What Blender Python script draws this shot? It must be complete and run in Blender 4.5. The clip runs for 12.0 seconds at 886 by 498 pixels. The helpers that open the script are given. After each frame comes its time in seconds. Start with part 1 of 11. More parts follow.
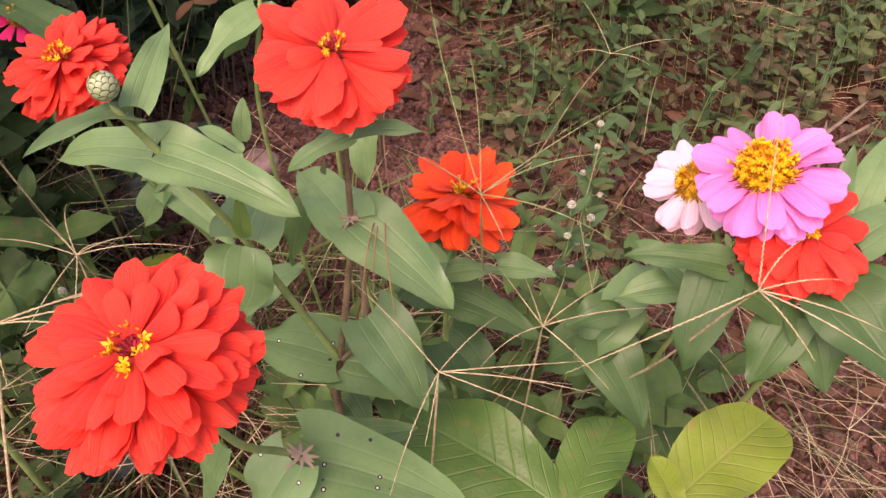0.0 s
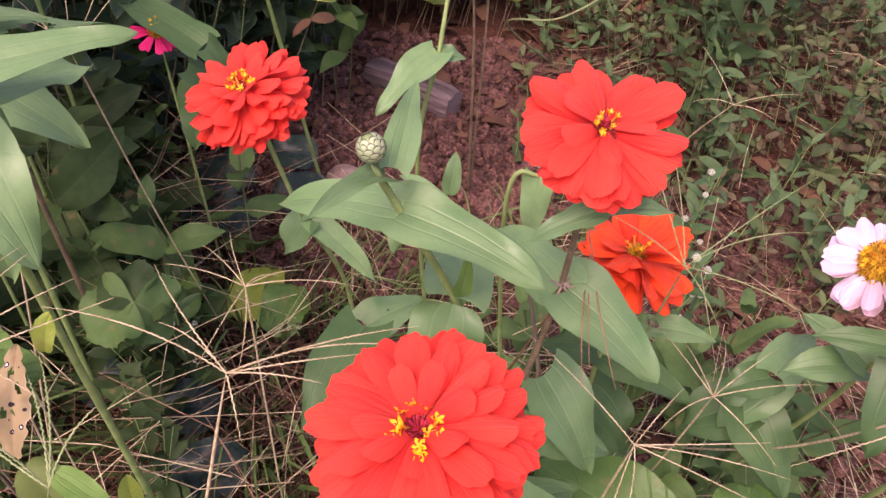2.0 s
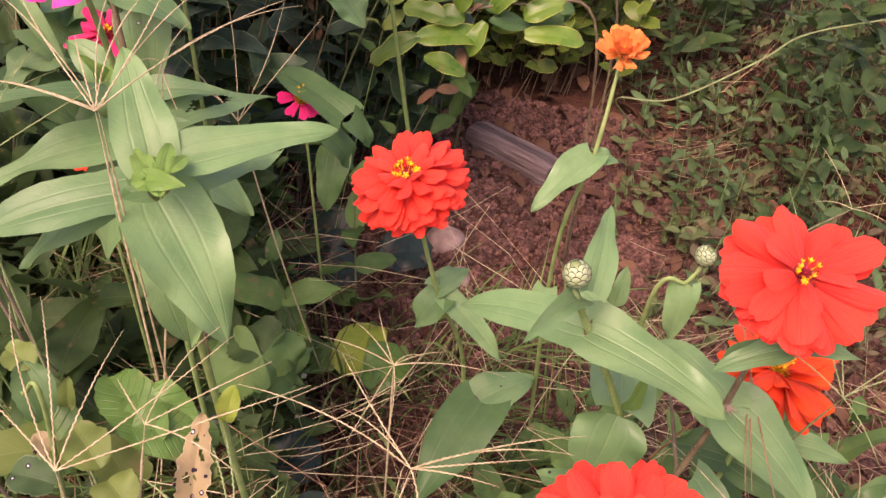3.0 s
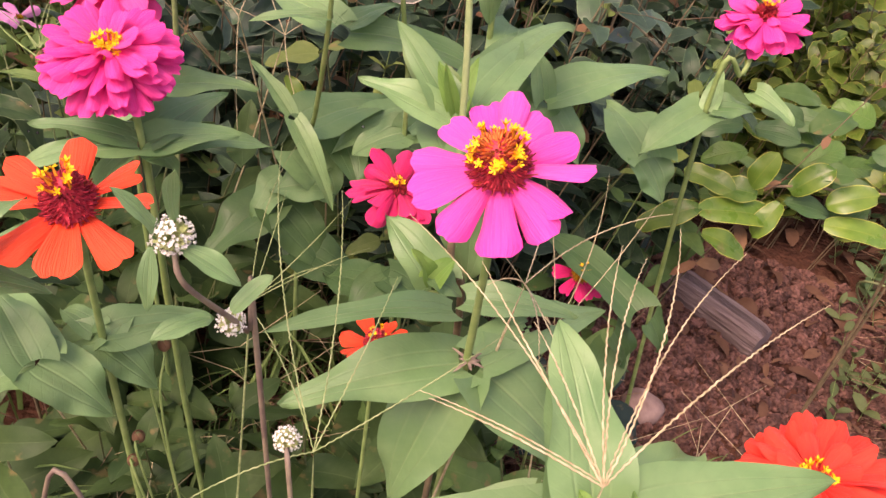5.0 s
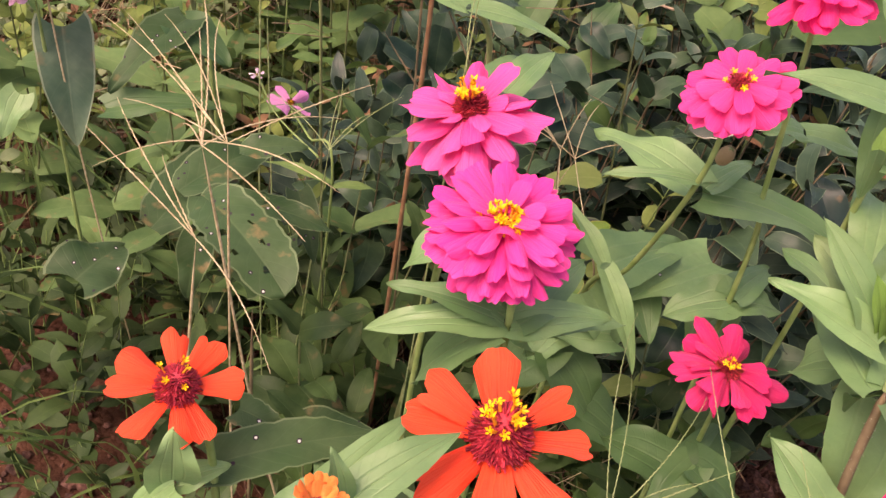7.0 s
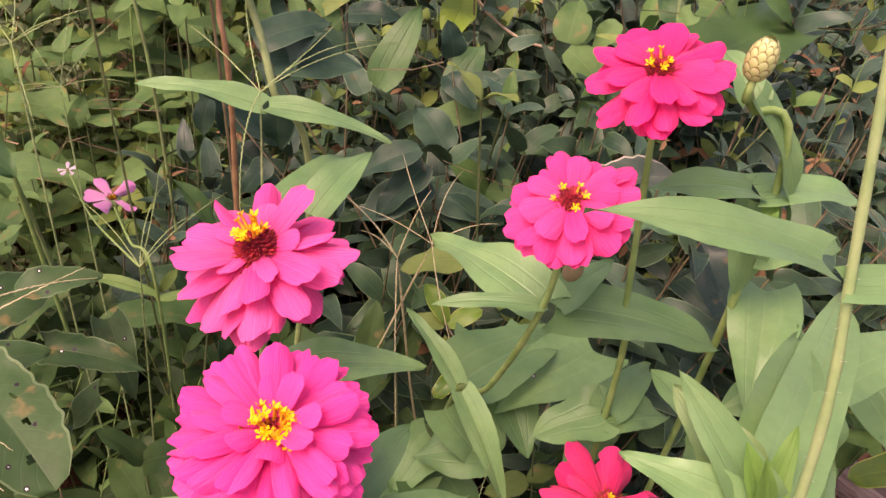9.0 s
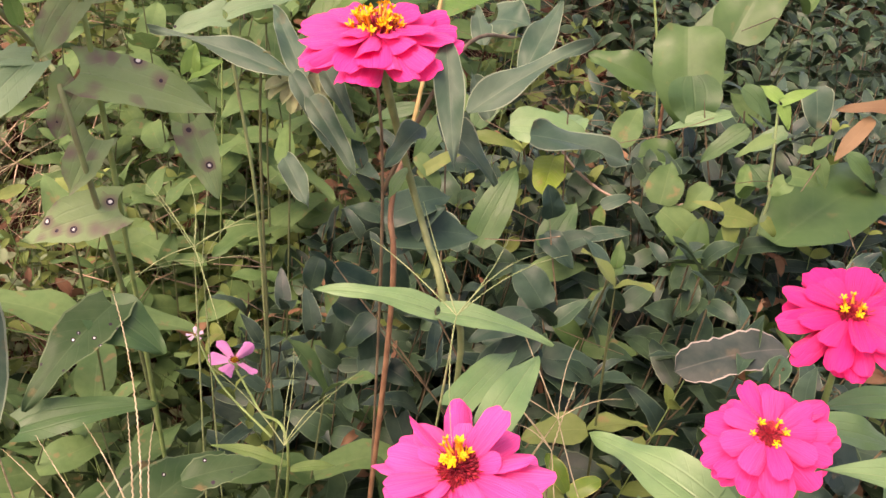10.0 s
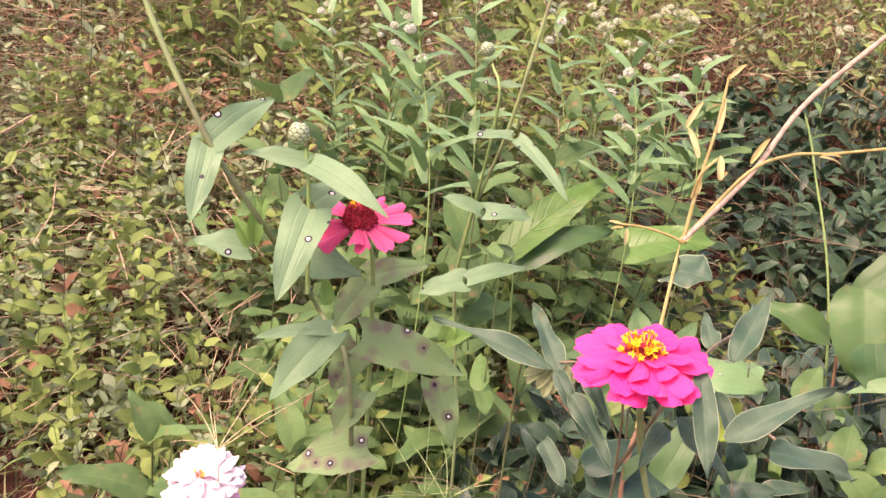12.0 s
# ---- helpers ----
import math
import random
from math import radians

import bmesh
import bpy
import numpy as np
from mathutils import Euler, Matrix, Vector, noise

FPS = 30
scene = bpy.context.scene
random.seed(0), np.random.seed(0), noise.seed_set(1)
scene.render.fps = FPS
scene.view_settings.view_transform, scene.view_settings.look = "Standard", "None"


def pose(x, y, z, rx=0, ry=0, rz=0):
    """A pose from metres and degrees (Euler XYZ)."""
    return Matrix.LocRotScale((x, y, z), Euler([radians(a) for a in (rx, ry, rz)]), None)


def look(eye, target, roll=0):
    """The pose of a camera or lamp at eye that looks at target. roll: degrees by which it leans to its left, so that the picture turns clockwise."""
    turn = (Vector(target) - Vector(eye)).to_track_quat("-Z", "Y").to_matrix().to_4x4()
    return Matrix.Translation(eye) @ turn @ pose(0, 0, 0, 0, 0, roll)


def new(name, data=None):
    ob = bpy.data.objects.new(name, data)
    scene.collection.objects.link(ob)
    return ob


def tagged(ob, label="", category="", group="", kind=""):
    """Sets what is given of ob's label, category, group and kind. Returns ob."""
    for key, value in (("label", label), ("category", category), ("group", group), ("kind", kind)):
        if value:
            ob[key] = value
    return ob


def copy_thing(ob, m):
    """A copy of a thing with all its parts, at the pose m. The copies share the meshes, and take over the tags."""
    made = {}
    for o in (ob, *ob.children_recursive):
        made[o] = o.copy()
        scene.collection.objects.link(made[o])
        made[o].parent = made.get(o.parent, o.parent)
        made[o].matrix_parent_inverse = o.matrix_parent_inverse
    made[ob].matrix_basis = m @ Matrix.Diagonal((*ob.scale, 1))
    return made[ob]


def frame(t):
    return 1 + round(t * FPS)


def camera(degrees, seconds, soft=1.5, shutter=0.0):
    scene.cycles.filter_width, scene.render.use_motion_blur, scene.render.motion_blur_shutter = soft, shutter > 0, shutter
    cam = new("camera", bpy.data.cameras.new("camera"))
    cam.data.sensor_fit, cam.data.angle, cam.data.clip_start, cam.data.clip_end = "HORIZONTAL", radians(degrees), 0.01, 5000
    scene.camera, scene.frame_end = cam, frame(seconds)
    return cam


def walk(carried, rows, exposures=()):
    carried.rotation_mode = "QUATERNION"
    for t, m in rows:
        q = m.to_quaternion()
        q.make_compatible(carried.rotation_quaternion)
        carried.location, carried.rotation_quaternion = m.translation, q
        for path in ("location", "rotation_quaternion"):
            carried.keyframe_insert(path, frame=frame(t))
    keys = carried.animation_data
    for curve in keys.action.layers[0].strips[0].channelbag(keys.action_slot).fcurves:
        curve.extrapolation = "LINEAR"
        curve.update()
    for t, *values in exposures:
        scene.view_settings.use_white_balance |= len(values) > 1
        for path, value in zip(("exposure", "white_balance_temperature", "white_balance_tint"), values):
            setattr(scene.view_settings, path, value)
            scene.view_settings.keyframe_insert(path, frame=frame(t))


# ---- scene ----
cam = camera(56.0, 12.0)

# the camera's way over the flower bed: seconds, eye, target, roll
PATH = [
    (0, (0.0000, -0.0000, 0.6000), (-0.0000, 0.7071, -0.1071), -0.00),
    (0.5, (-0.0005, 0.0005, 0.6011), (0.0029, 0.7119, -0.1017), 0.10),
    (1, (-0.0178, 0.0072, 0.6057), (-0.0230, 0.7207, -0.0950), 0.37),
    (1.5, (-0.0518, 0.0085, 0.6122), (-0.0514, 0.7272, -0.0831), 2.05),
    (2, (-0.0901, 0.0182, 0.6135), (-0.1071, 0.7310, -0.0877), 3.50),
    (2.5, (-0.1112, 0.0181, 0.6086), (-0.1575, 0.7294, -0.0928), 3.30),
    (3, (-0.1489, 0.0184, 0.6441), (-0.2338, 0.7574, -0.0243), 5.10),
    (3.2, (-0.1669, 0.0145, 0.6553), (-0.2702, 0.7545, -0.0094), 4.97),
    (4.8, (-0.3270, 0.1215, 0.6295), (-0.4957, 0.8793, -0.0008), 9.86),
    (5, (-0.3434, 0.1316, 0.6321), (-0.5256, 0.8905, 0.0069), 10.38),
    (5.5, (-0.3958, 0.1555, 0.6421), (-0.6056, 0.9119, 0.0225), 10.98),
    (6, (-0.4476, 0.1661, 0.6442), (-0.7062, 0.9210, 0.0416), 11.04),
    (6.5, (-0.4792, 0.1629, 0.6345), (-0.7514, 0.9117, 0.0301), 12.94),
    (6.7, (-0.4914, 0.1573, 0.6311), (-0.7829, 0.9001, 0.0283), 13.09),
    (8.3, (-0.5091, 0.2114, 0.6300), (-0.8519, 0.9353, 0.0314), 10.41),
    (8.5, (-0.5015, 0.2444, 0.6363), (-0.8012, 0.9838, 0.0335), 9.76),
    (9, (-0.4947, 0.2723, 0.6462), (-0.7423, 1.0430, 0.0591), 9.88),
    (9.5, (-0.5374, 0.2678, 0.6763), (-0.7785, 1.0734, 0.1351), 10.21),
    (10, (-0.5798, 0.2504, 0.6938), (-0.8707, 1.0657, 0.1932), 9.36),
    (10.5, (-0.6209, 0.2224, 0.7130), (-0.9749, 1.0456, 0.2691), 10.67),
    (11, (-0.6511, 0.1837, 0.7482), (-1.0789, 0.9934, 0.3464), 9.74),
    (11.5, (-0.6590, 0.1733, 0.7753), (-1.1189, 0.9746, 0.3925), 9.65),
    (12, (-0.6352, 0.1730, 0.7734), (-1.1092, 0.9845, 0.4315), 9.35),
]
EXPOSURES = [(0.0, 1.4, 8250, 45), (0.6, 1.4, 8000, 48), (1.0, 1.34, 7450, 62), (1.5, 1.42, 7050, 57), (2.0, 1.46, 7400, 52), (2.5, 1.51, 8000, 49), (3.0, 1.57, 8300, 46), (5.0, 1.66, 8400, 42), (6.0, 1.65, 8700, 41), (9.0, 1.6, 8650, 39), (10.5, 1.86, 8400, 43), (11.2, 2.03, 8300, 43), (12.0, 2.08, 8200, 42)]
walk(cam, [(t, look(eye, target, roll)) for t, eye, target, roll in PATH], EXPOSURES)

# ---- light ----
SKY_STRENGTH, SUN_STRENGTH = 0.118, 1.2
world = bpy.data.worlds.new("sky")
scene.world = world
world.use_nodes = True
wn = world.node_tree
sky = wn.nodes.new("ShaderNodeTexSky")
sky.sky_type, sky.sun_disc = "NISHITA", False
sky.sun_elevation, sky.sun_rotation = radians(58), radians(200)
sky.air_density, sky.dust_density = 1.0, 3.0
wn.links.new(sky.outputs[0], wn.nodes["Background"].inputs[0])
wn.nodes["Background"].inputs[1].default_value = SKY_STRENGTH
sun = new("sun", bpy.data.lights.new("sun", "SUN"))
sun.data.energy, sun.data.angle, sun.data.color = SUN_STRENGTH, radians(35), (1.0, 0.94, 0.86)
sun.matrix_world = look((-0.9, -1.6, 3.0), (0, 0, 0))


# ---- materials ----
def material(name):
    m = bpy.data.materials.new(name)
    m.use_nodes = True
    t = m.node_tree
    return m, t, t.nodes["Principled BSDF"]


def node(t, kind, **values):
    n = t.nodes.new(kind)
    for key, value in values.items():
        if key == "op":
            n.operation = value
        else:
            n.inputs[key.replace("_", " ")].default_value = value
    return n


def mix(t, fac, a, b):
    n = t.nodes.new("ShaderNodeMix")
    n.data_type = "RGBA"
    for socket, value in ((n.inputs[0], fac), (n.inputs[6], a), (n.inputs[7], b)):
        if isinstance(value, bpy.types.NodeSocket):
            t.links.new(value, socket)
        else:
            socket.default_value = value if not isinstance(value, tuple) or len(value) == 4 else (*value, 1)
    return n.outputs[2]


def calc(t, op, a, b=0.0, c=0.0):
    n = t.nodes.new("ShaderNodeMath")
    n.operation = op
    for socket, value in zip(n.inputs, (a, b, c)):
        if isinstance(value, bpy.types.NodeSocket):
            t.links.new(value, socket)
        else:
            socket.default_value = value
    return n.outputs[0]


def noise_fac(t, scale, detail=3.0, coord=None, lo=0.35, hi=0.65):
    n = node(t, "ShaderNodeTexNoise", Scale=scale, Detail=detail)
    if coord is not None:
        t.links.new(coord, n.inputs["Vector"])
    r = node(t, "ShaderNodeMapRange", From_Min=lo, From_Max=hi)
    t.links.new(n.outputs[0], r.inputs[0])
    return r.outputs[0]


def thin(t, bsdf, colour, amount):
    """Lets part of the light through a leaf or a petal."""
    tr = t.nodes.new("ShaderNodeBsdfTranslucent")
    t.links.new(colour, tr.inputs[0])
    mx = t.nodes.new("ShaderNodeMixShader")
    mx.inputs[0].default_value = amount
    t.links.new(bsdf.outputs[0], mx.inputs[1])
    t.links.new(tr.outputs[0], mx.inputs[2])
    t.links.new(mx.outputs[0], t.nodes["Material Output"].inputs[0])


def leaf_material(name, dark, light, vein, rough=0.5, laterals=9.0, three=True, spots="", per_island=False, glow=0.22, blemish=0.0, rim=0.0, lateral=0.16, spec=0.22):
    m, t, b = material(name)
    geo = t.nodes.new("ShaderNodeNewGeometry")
    tc = t.nodes.new("ShaderNodeTexCoord")
    uv = t.nodes.new("ShaderNodeSeparateXYZ")
    t.links.new(tc.outputs["UV"], uv.inputs[0])
    u, v = uv.outputs[0], uv.outputs[1]
    info = t.nodes.new("ShaderNodeObjectInfo")
    rnd = geo.outputs["Random Per Island"] if per_island else info.outputs["Random"]
    colour = mix(t, rnd, dark, light)
    patch = noise_fac(t, 45, 4, tc.outputs["Object"])
    colour = mix(t, calc(t, "MULTIPLY", patch, 0.30), colour, mix(t, 0.5, light, vein))
    # ribs
    off = calc(t, "ABSOLUTE", calc(t, "SUBTRACT", u, 0.5))
    mid = calc(t, "SMOOTH_MIN", 1.0, calc(t, "DIVIDE", off, 0.028), 0.2)
    ribs = calc(t, "SUBTRACT", 1.0, mid)
    if three:
        side = calc(t, "SUBTRACT", 1.0, calc(t, "MINIMUM", 1.0, calc(t, "DIVIDE", calc(t, "ABSOLUTE", calc(t, "SUBTRACT", off, 0.21)), 0.03)))
        ribs = calc(t, "MAXIMUM", ribs, calc(t, "MULTIPLY", side, 0.5))
    # side veins that run out towards the tip
    slant = calc(t, "SUBTRACT", calc(t, "MULTIPLY", v, laterals), calc(t, "MULTIPLY", off, laterals * 0.45))
    tri = calc(t, "ABSOLUTE", calc(t, "SUBTRACT", calc(t, "FRACT", slant), 0.5))
    lat = calc(t, "SUBTRACT", 1.0, calc(t, "MINIMUM", 1.0, calc(t, "DIVIDE", tri, 0.09)))
    ribs = calc(t, "MAXIMUM", calc(t, "MAXIMUM", ribs, calc(t, "MULTIPLY", lat, lateral)), 0.0)
    colour = mix(t, calc(t, "MULTIPLY", ribs, 0.22 if three else 0.18), colour, vein)
    colour = mix(t, calc(t, "MULTIPLY", noise_fac(t, 150, 3, tc.outputs["Object"], 0.4, 0.7), 0.25), colour, dark)
    if rim:
        colour = mix(t, calc(t, "MULTIPLY", calc(t, "GREATER_THAN", off, 0.465), rim), colour, vein)
    if blemish:
        rust = noise_fac(t, 60, 5, tc.outputs["Object"], 0.62, 0.70)
        colour = mix(t, calc(t, "MULTIPLY", rust, blemish), colour, (0.28, 0.17, 0.08))
    if spots:
        vo = node(t, "ShaderNodeTexVoronoi", Scale=190.0 if spots == "dots" else 105.0, Randomness=1.0)
        t.links.new(tc.outputs["Object"], vo.inputs["Vector"])
        sep = t.nodes.new("ShaderNodeSeparateColor")
        t.links.new(vo.outputs["Color"], sep.inputs[0])
        chosen = calc(t, "GREATER_THAN", sep.outputs[0], 0.978 if spots == "few" else 0.80 if spots == "dots" else 0.62 if spots == "purple" else 0.74)
        if spots == "purple":
            reach = node(t, "ShaderNodeMapRange", From_Min=0.75, From_Max=0.2)
            t.links.new(vo.outputs["Distance"], reach.inputs[0])
            colour = mix(t, calc(t, "MULTIPLY", calc(t, "MULTIPLY", chosen, reach.outputs[0]), 0.75), colour, (0.15, 0.055, 0.085))
            flush = calc(t, "MULTIPLY", noise_fac(t, 42, 3, tc.outputs["Object"], 0.55, 0.66), calc(t, "MULTIPLY", off, 1.5))
            colour = mix(t, flush, colour, (0.17, 0.075, 0.10))
        ring = calc(t, "MULTIPLY", chosen, calc(t, "LESS_THAN", vo.outputs["Distance"], 0.14 if spots == "few" else 0.25))
        colour = mix(t, ring, colour, (0.03, 0.02, 0.03))
        white = calc(t, "MULTIPLY", chosen, calc(t, "LESS_THAN", vo.outputs["Distance"], 0.10 if spots == "few" else 0.13))
        colour = mix(t, white, colour, (0.65, 0.65, 0.6))
    t.links.new(colour, b.inputs["Base Color"])
    rg = calc(t, "ADD", calc(t, "MULTIPLY", patch, 0.18), rough - 0.08)
    t.links.new(rg, b.inputs["Roughness"])
    b.inputs["Specular IOR Level"].default_value = spec
    fine = node(t, "ShaderNodeTexNoise", Scale=420.0, Detail=2.0)
    t.links.new(tc.outputs["Object"], fine.inputs["Vector"])
    quilt = lateral > 0.5
    bump = node(t, "ShaderNodeBump", Strength=0.5 if quilt or three else 0.3, Distance=0.0016 if quilt else 0.0009 if three else 0.0005)
    t.links.new(calc(t, "SUBTRACT", calc(t, "MULTIPLY", fine.outputs[0], 0.35), ribs), bump.inputs["Height"])
    t.links.new(bump.outputs[0], b.inputs["Normal"])
    thin(t, b, colour, glow)
    return m


def petal_material(name, tip, base, streak, rough=0.55):
    m, t, b = material(name)
    tc = t.nodes.new("ShaderNodeTexCoord")
    uv = t.nodes.new("ShaderNodeSeparateXYZ")
    t.links.new(tc.outputs["UV"], uv.inputs[0])
    info = t.nodes.new("ShaderNodeObjectInfo")
    # base to tip: dark bases are real, deepened to paint shade between petals
    ramp = node(t, "ShaderNodeMapRange", From_Min=0.08, From_Max=0.8)
    t.links.new(uv.outputs[1], ramp.inputs[0])
    colour = mix(t, ramp.outputs[0], base, tip)
    mp = node(t, "ShaderNodeMapping", Scale=(22.0, 1.3, 1.0))
    t.links.new(tc.outputs["UV"], mp.inputs[0])
    lines = noise_fac(t, 1.0, 3, mp.outputs[0], 0.42, 0.7)
    amount = calc(t, "ADD", calc(t, "MULTIPLY", lines, 0.4), calc(t, "MULTIPLY", info.outputs["Random"], 0.35))
    colour = mix(t, amount, colour, streak)
    t.links.new(colour, b.inputs["Base Color"])
    b.inputs["Roughness"].default_value = rough
    b.inputs["Specular IOR Level"].default_value = 0.25
    b.inputs["Sheen Weight"].default_value = 0.06
    bump = node(t, "ShaderNodeBump", Strength=0.5, Distance=0.0009)
    t.links.new(lines, bump.inputs["Height"])
    t.links.new(bump.outputs[0], b.inputs["Normal"])
    thin(t, b, colour, 0.17)
    return m


def plain_material(name, a, b2, scale=120.0, rough=0.6, per_island=False, bump=0.3, glow=0.0, distance=0.001):
    m, t, b = material(name)
    tc = t.nodes.new("ShaderNodeTexCoord")
    colour = mix(t, noise_fac(t, scale, 4, tc.outputs["Object"]), a, b2)
    if per_island:
        geo = t.nodes.new("ShaderNodeNewGeometry")
        hsv = t.nodes.new("ShaderNodeHueSaturation")
        t.links.new(colour, hsv.inputs["Color"])
        t.links.new(calc(t, "ADD", calc(t, "MULTIPLY", geo.outputs["Random Per Island"], 0.9), 0.5), hsv.inputs["Value"])
        colour = hsv.outputs[0]
    t.links.new(colour, b.inputs["Base Color"])
    b.inputs["Roughness"].default_value = rough
    b.inputs["Specular IOR Level"].default_value = 0.3
    bp = node(t, "ShaderNodeBump", Strength=bump, Distance=distance)
    fine = node(t, "ShaderNodeTexNoise", Scale=scale * 3, Detail=4.0)
    t.links.new(tc.outputs["Object"], fine.inputs["Vector"])
    t.links.new(fine.outputs[0], bp.inputs["Height"])
    t.links.new(bp.outputs[0], b.inputs["Normal"])
    if glow:
        thin(t, b, colour, glow)
    return m


LEAF = leaf_material("zinnia leaf", (0.080, 0.188, 0.070), (0.150, 0.306, 0.116), (0.30, 0.43, 0.20), 0.42, lateral=0.1, spots="few", spec=0.42)
LEAF_SPECKLED = leaf_material("pale leaf with brown speckles", (0.15, 0.26, 0.10), (0.18, 0.30, 0.12), (0.30, 0.42, 0.20), 0.45, lateral=0.1, blemish=0.7, spec=0.4)
LEAF_HEART = leaf_material("heart shaped leaf", (0.042, 0.108, 0.031), (0.072, 0.160, 0.047), (0.14, 0.22, 0.09), 0.42, laterals=6, three=False, lateral=0.25, blemish=0.2, spec=0.3)
# darker copy of the zinnia leaf; low down its colour darkens the gaps
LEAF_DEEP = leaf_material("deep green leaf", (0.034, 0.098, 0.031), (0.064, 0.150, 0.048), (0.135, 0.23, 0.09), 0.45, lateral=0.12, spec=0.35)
LEAF_YOUNG = leaf_material("young leaf", (0.105, 0.245, 0.052), (0.165, 0.33, 0.075), (0.30, 0.44, 0.15), 0.45, glow=0.3)
LEAF_SPOT = leaf_material("spotted leaf", (0.118, 0.228, 0.108), (0.168, 0.300, 0.150), (0.26, 0.37, 0.23), 0.5, glow=0.28, spots="white", spec=0.3)
LEAF_DOTTED = leaf_material("dotted leaf", (0.074, 0.172, 0.064), (0.108, 0.228, 0.084), (0.20, 0.31, 0.15), 0.55, spots="dots")
LEAF_PURPLE = leaf_material("purple blotched leaf", (0.145, 0.255, 0.095), (0.20, 0.32, 0.13), (0.32, 0.42, 0.24), 0.5, glow=0.3, spots="purple", spec=0.3)
LEAF_YELLOW = leaf_material("yellow green leaf", (0.15, 0.255, 0.030), (0.22, 0.31, 0.045), (0.42, 0.48, 0.17), 0.42, laterals=9, three=False, blemish=0.4, glow=0.28, lateral=0.6)
LEAF_GLOSSY = leaf_material("dark glossy leaf", (0.05, 0.14, 0.026), (0.085, 0.20, 0.036), (0.22, 0.34, 0.12), 0.36, spec=0.35, laterals=9, three=False, blemish=0.3, lateral=0.6)
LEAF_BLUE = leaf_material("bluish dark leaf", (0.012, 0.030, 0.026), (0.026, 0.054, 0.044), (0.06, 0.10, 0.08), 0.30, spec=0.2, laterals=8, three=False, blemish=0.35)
# dark leaves by nature; the dark end is lowered to paint gap shade
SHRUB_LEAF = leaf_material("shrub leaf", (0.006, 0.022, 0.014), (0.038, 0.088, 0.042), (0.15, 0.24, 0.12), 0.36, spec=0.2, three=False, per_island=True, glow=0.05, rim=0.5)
LEAF_TEAL = leaf_material("teal leaf", (0.034, 0.084, 0.054), (0.062, 0.130, 0.078), (0.34, 0.42, 0.27), 0.45, spec=0.22, three=False, glow=0.28, rim=0.6, blemish=0.25, lateral=0.2)
LEAF_EATEN = leaf_material("eaten dark leaf", (0.018, 0.050, 0.018), (0.038, 0.086, 0.031), (0.14, 0.20, 0.10), 0.45, spec=0.14, laterals=9, three=False, glow=0.12, blemish=0.45, rim=0.6, lateral=0.4, spots="dots")
LEAF_LIME = leaf_material("yellowing leaf", (0.085, 0.145, 0.032), (0.15, 0.215, 0.055), (0.30, 0.33, 0.13), 0.5, laterals=8, three=False, blemish=0.6, lateral=0.3)
ROUND_LEAF_EDGED = leaf_material("yellow edged leaf", (0.035, 0.115, 0.016), (0.10, 0.225, 0.028), (0.42, 0.44, 0.09), 0.32, laterals=7, three=False, blemish=0.3, rim=0.7, spec=0.4)
WEED_BROAD = leaf_material("broad weed leaf", (0.036, 0.100, 0.026), (0.098, 0.200, 0.052), (0.20, 0.28, 0.13), 0.55, laterals=8, three=False, blemish=0.5)
# both shrub greens below also hold gap shade in their dark end
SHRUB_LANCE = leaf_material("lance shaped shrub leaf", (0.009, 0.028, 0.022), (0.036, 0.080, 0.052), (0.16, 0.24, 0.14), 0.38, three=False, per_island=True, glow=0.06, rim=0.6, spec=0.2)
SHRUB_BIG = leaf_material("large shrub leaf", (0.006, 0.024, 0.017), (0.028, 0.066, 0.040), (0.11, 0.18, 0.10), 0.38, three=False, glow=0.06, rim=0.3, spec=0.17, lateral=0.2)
# broad weed green with the shade under the plants put into the colour
WEED_SHADE = leaf_material("weed leaf darkened for shade", (0.015, 0.045, 0.012), (0.047, 0.102, 0.027), (0.15, 0.22, 0.09), 0.55, laterals=8, three=False, blemish=0.4)
WEED_FRESH = leaf_material("fresh weed leaf", (0.050, 0.122, 0.038), (0.120, 0.232, 0.076), (0.27, 0.36, 0.15), 0.6, laterals=7, three=False, blemish=0.55, glow=0.28)
# still darker weed green, painted as the deep shade of the gaps
WEED_GLOOM = leaf_material("weed leaf darkened for deep shade", (0.011, 0.034, 0.010), (0.038, 0.080, 0.021), (0.13, 0.19, 0.08), 0.6, laterals=6, three=False, per_island=True, blemish=0.4)
LEAF_WITHERED = leaf_material("withered edged leaf", (0.016, 0.036, 0.028), (0.026, 0.052, 0.040), (0.34, 0.31, 0.25), 0.42, laterals=8, three=False, glow=0.06, rim=0.95, blemish=0.15, lateral=0.05, spec=0.15)
WEED_LEAF = leaf_material("weed leaf", (0.085, 0.145, 0.032), (0.21, 0.29, 0.075), (0.28, 0.34, 0.14), 0.7, laterals=6, three=False, per_island=True, blemish=0.3)
WEED_PALE = leaf_material("pale weed leaf", (0.135, 0.212, 0.100), (0.285, 0.350, 0.195), (0.40, 0.44, 0.27), 0.8, laterals=6, three=False, per_island=True, blemish=0.35)
ROUND_LEAF = leaf_material("round leaf", (0.030, 0.082, 0.016), (0.095, 0.17, 0.028), (0.38, 0.38, 0.09), 0.34, laterals=7, three=False, per_island=True, blemish=0.3, rim=0.7)
BLADE = leaf_material("grass blade", (0.06, 0.14, 0.04), (0.15, 0.25, 0.07), (0.2, 0.3, 0.1), 0.5, laterals=0.0, per_island=True)
DEAD_LEAF = leaf_material("dead leaf", (0.13, 0.062, 0.033), (0.26, 0.15, 0.078), (0.32, 0.22, 0.13), 0.8, three=False, per_island=True, glow=0.1)
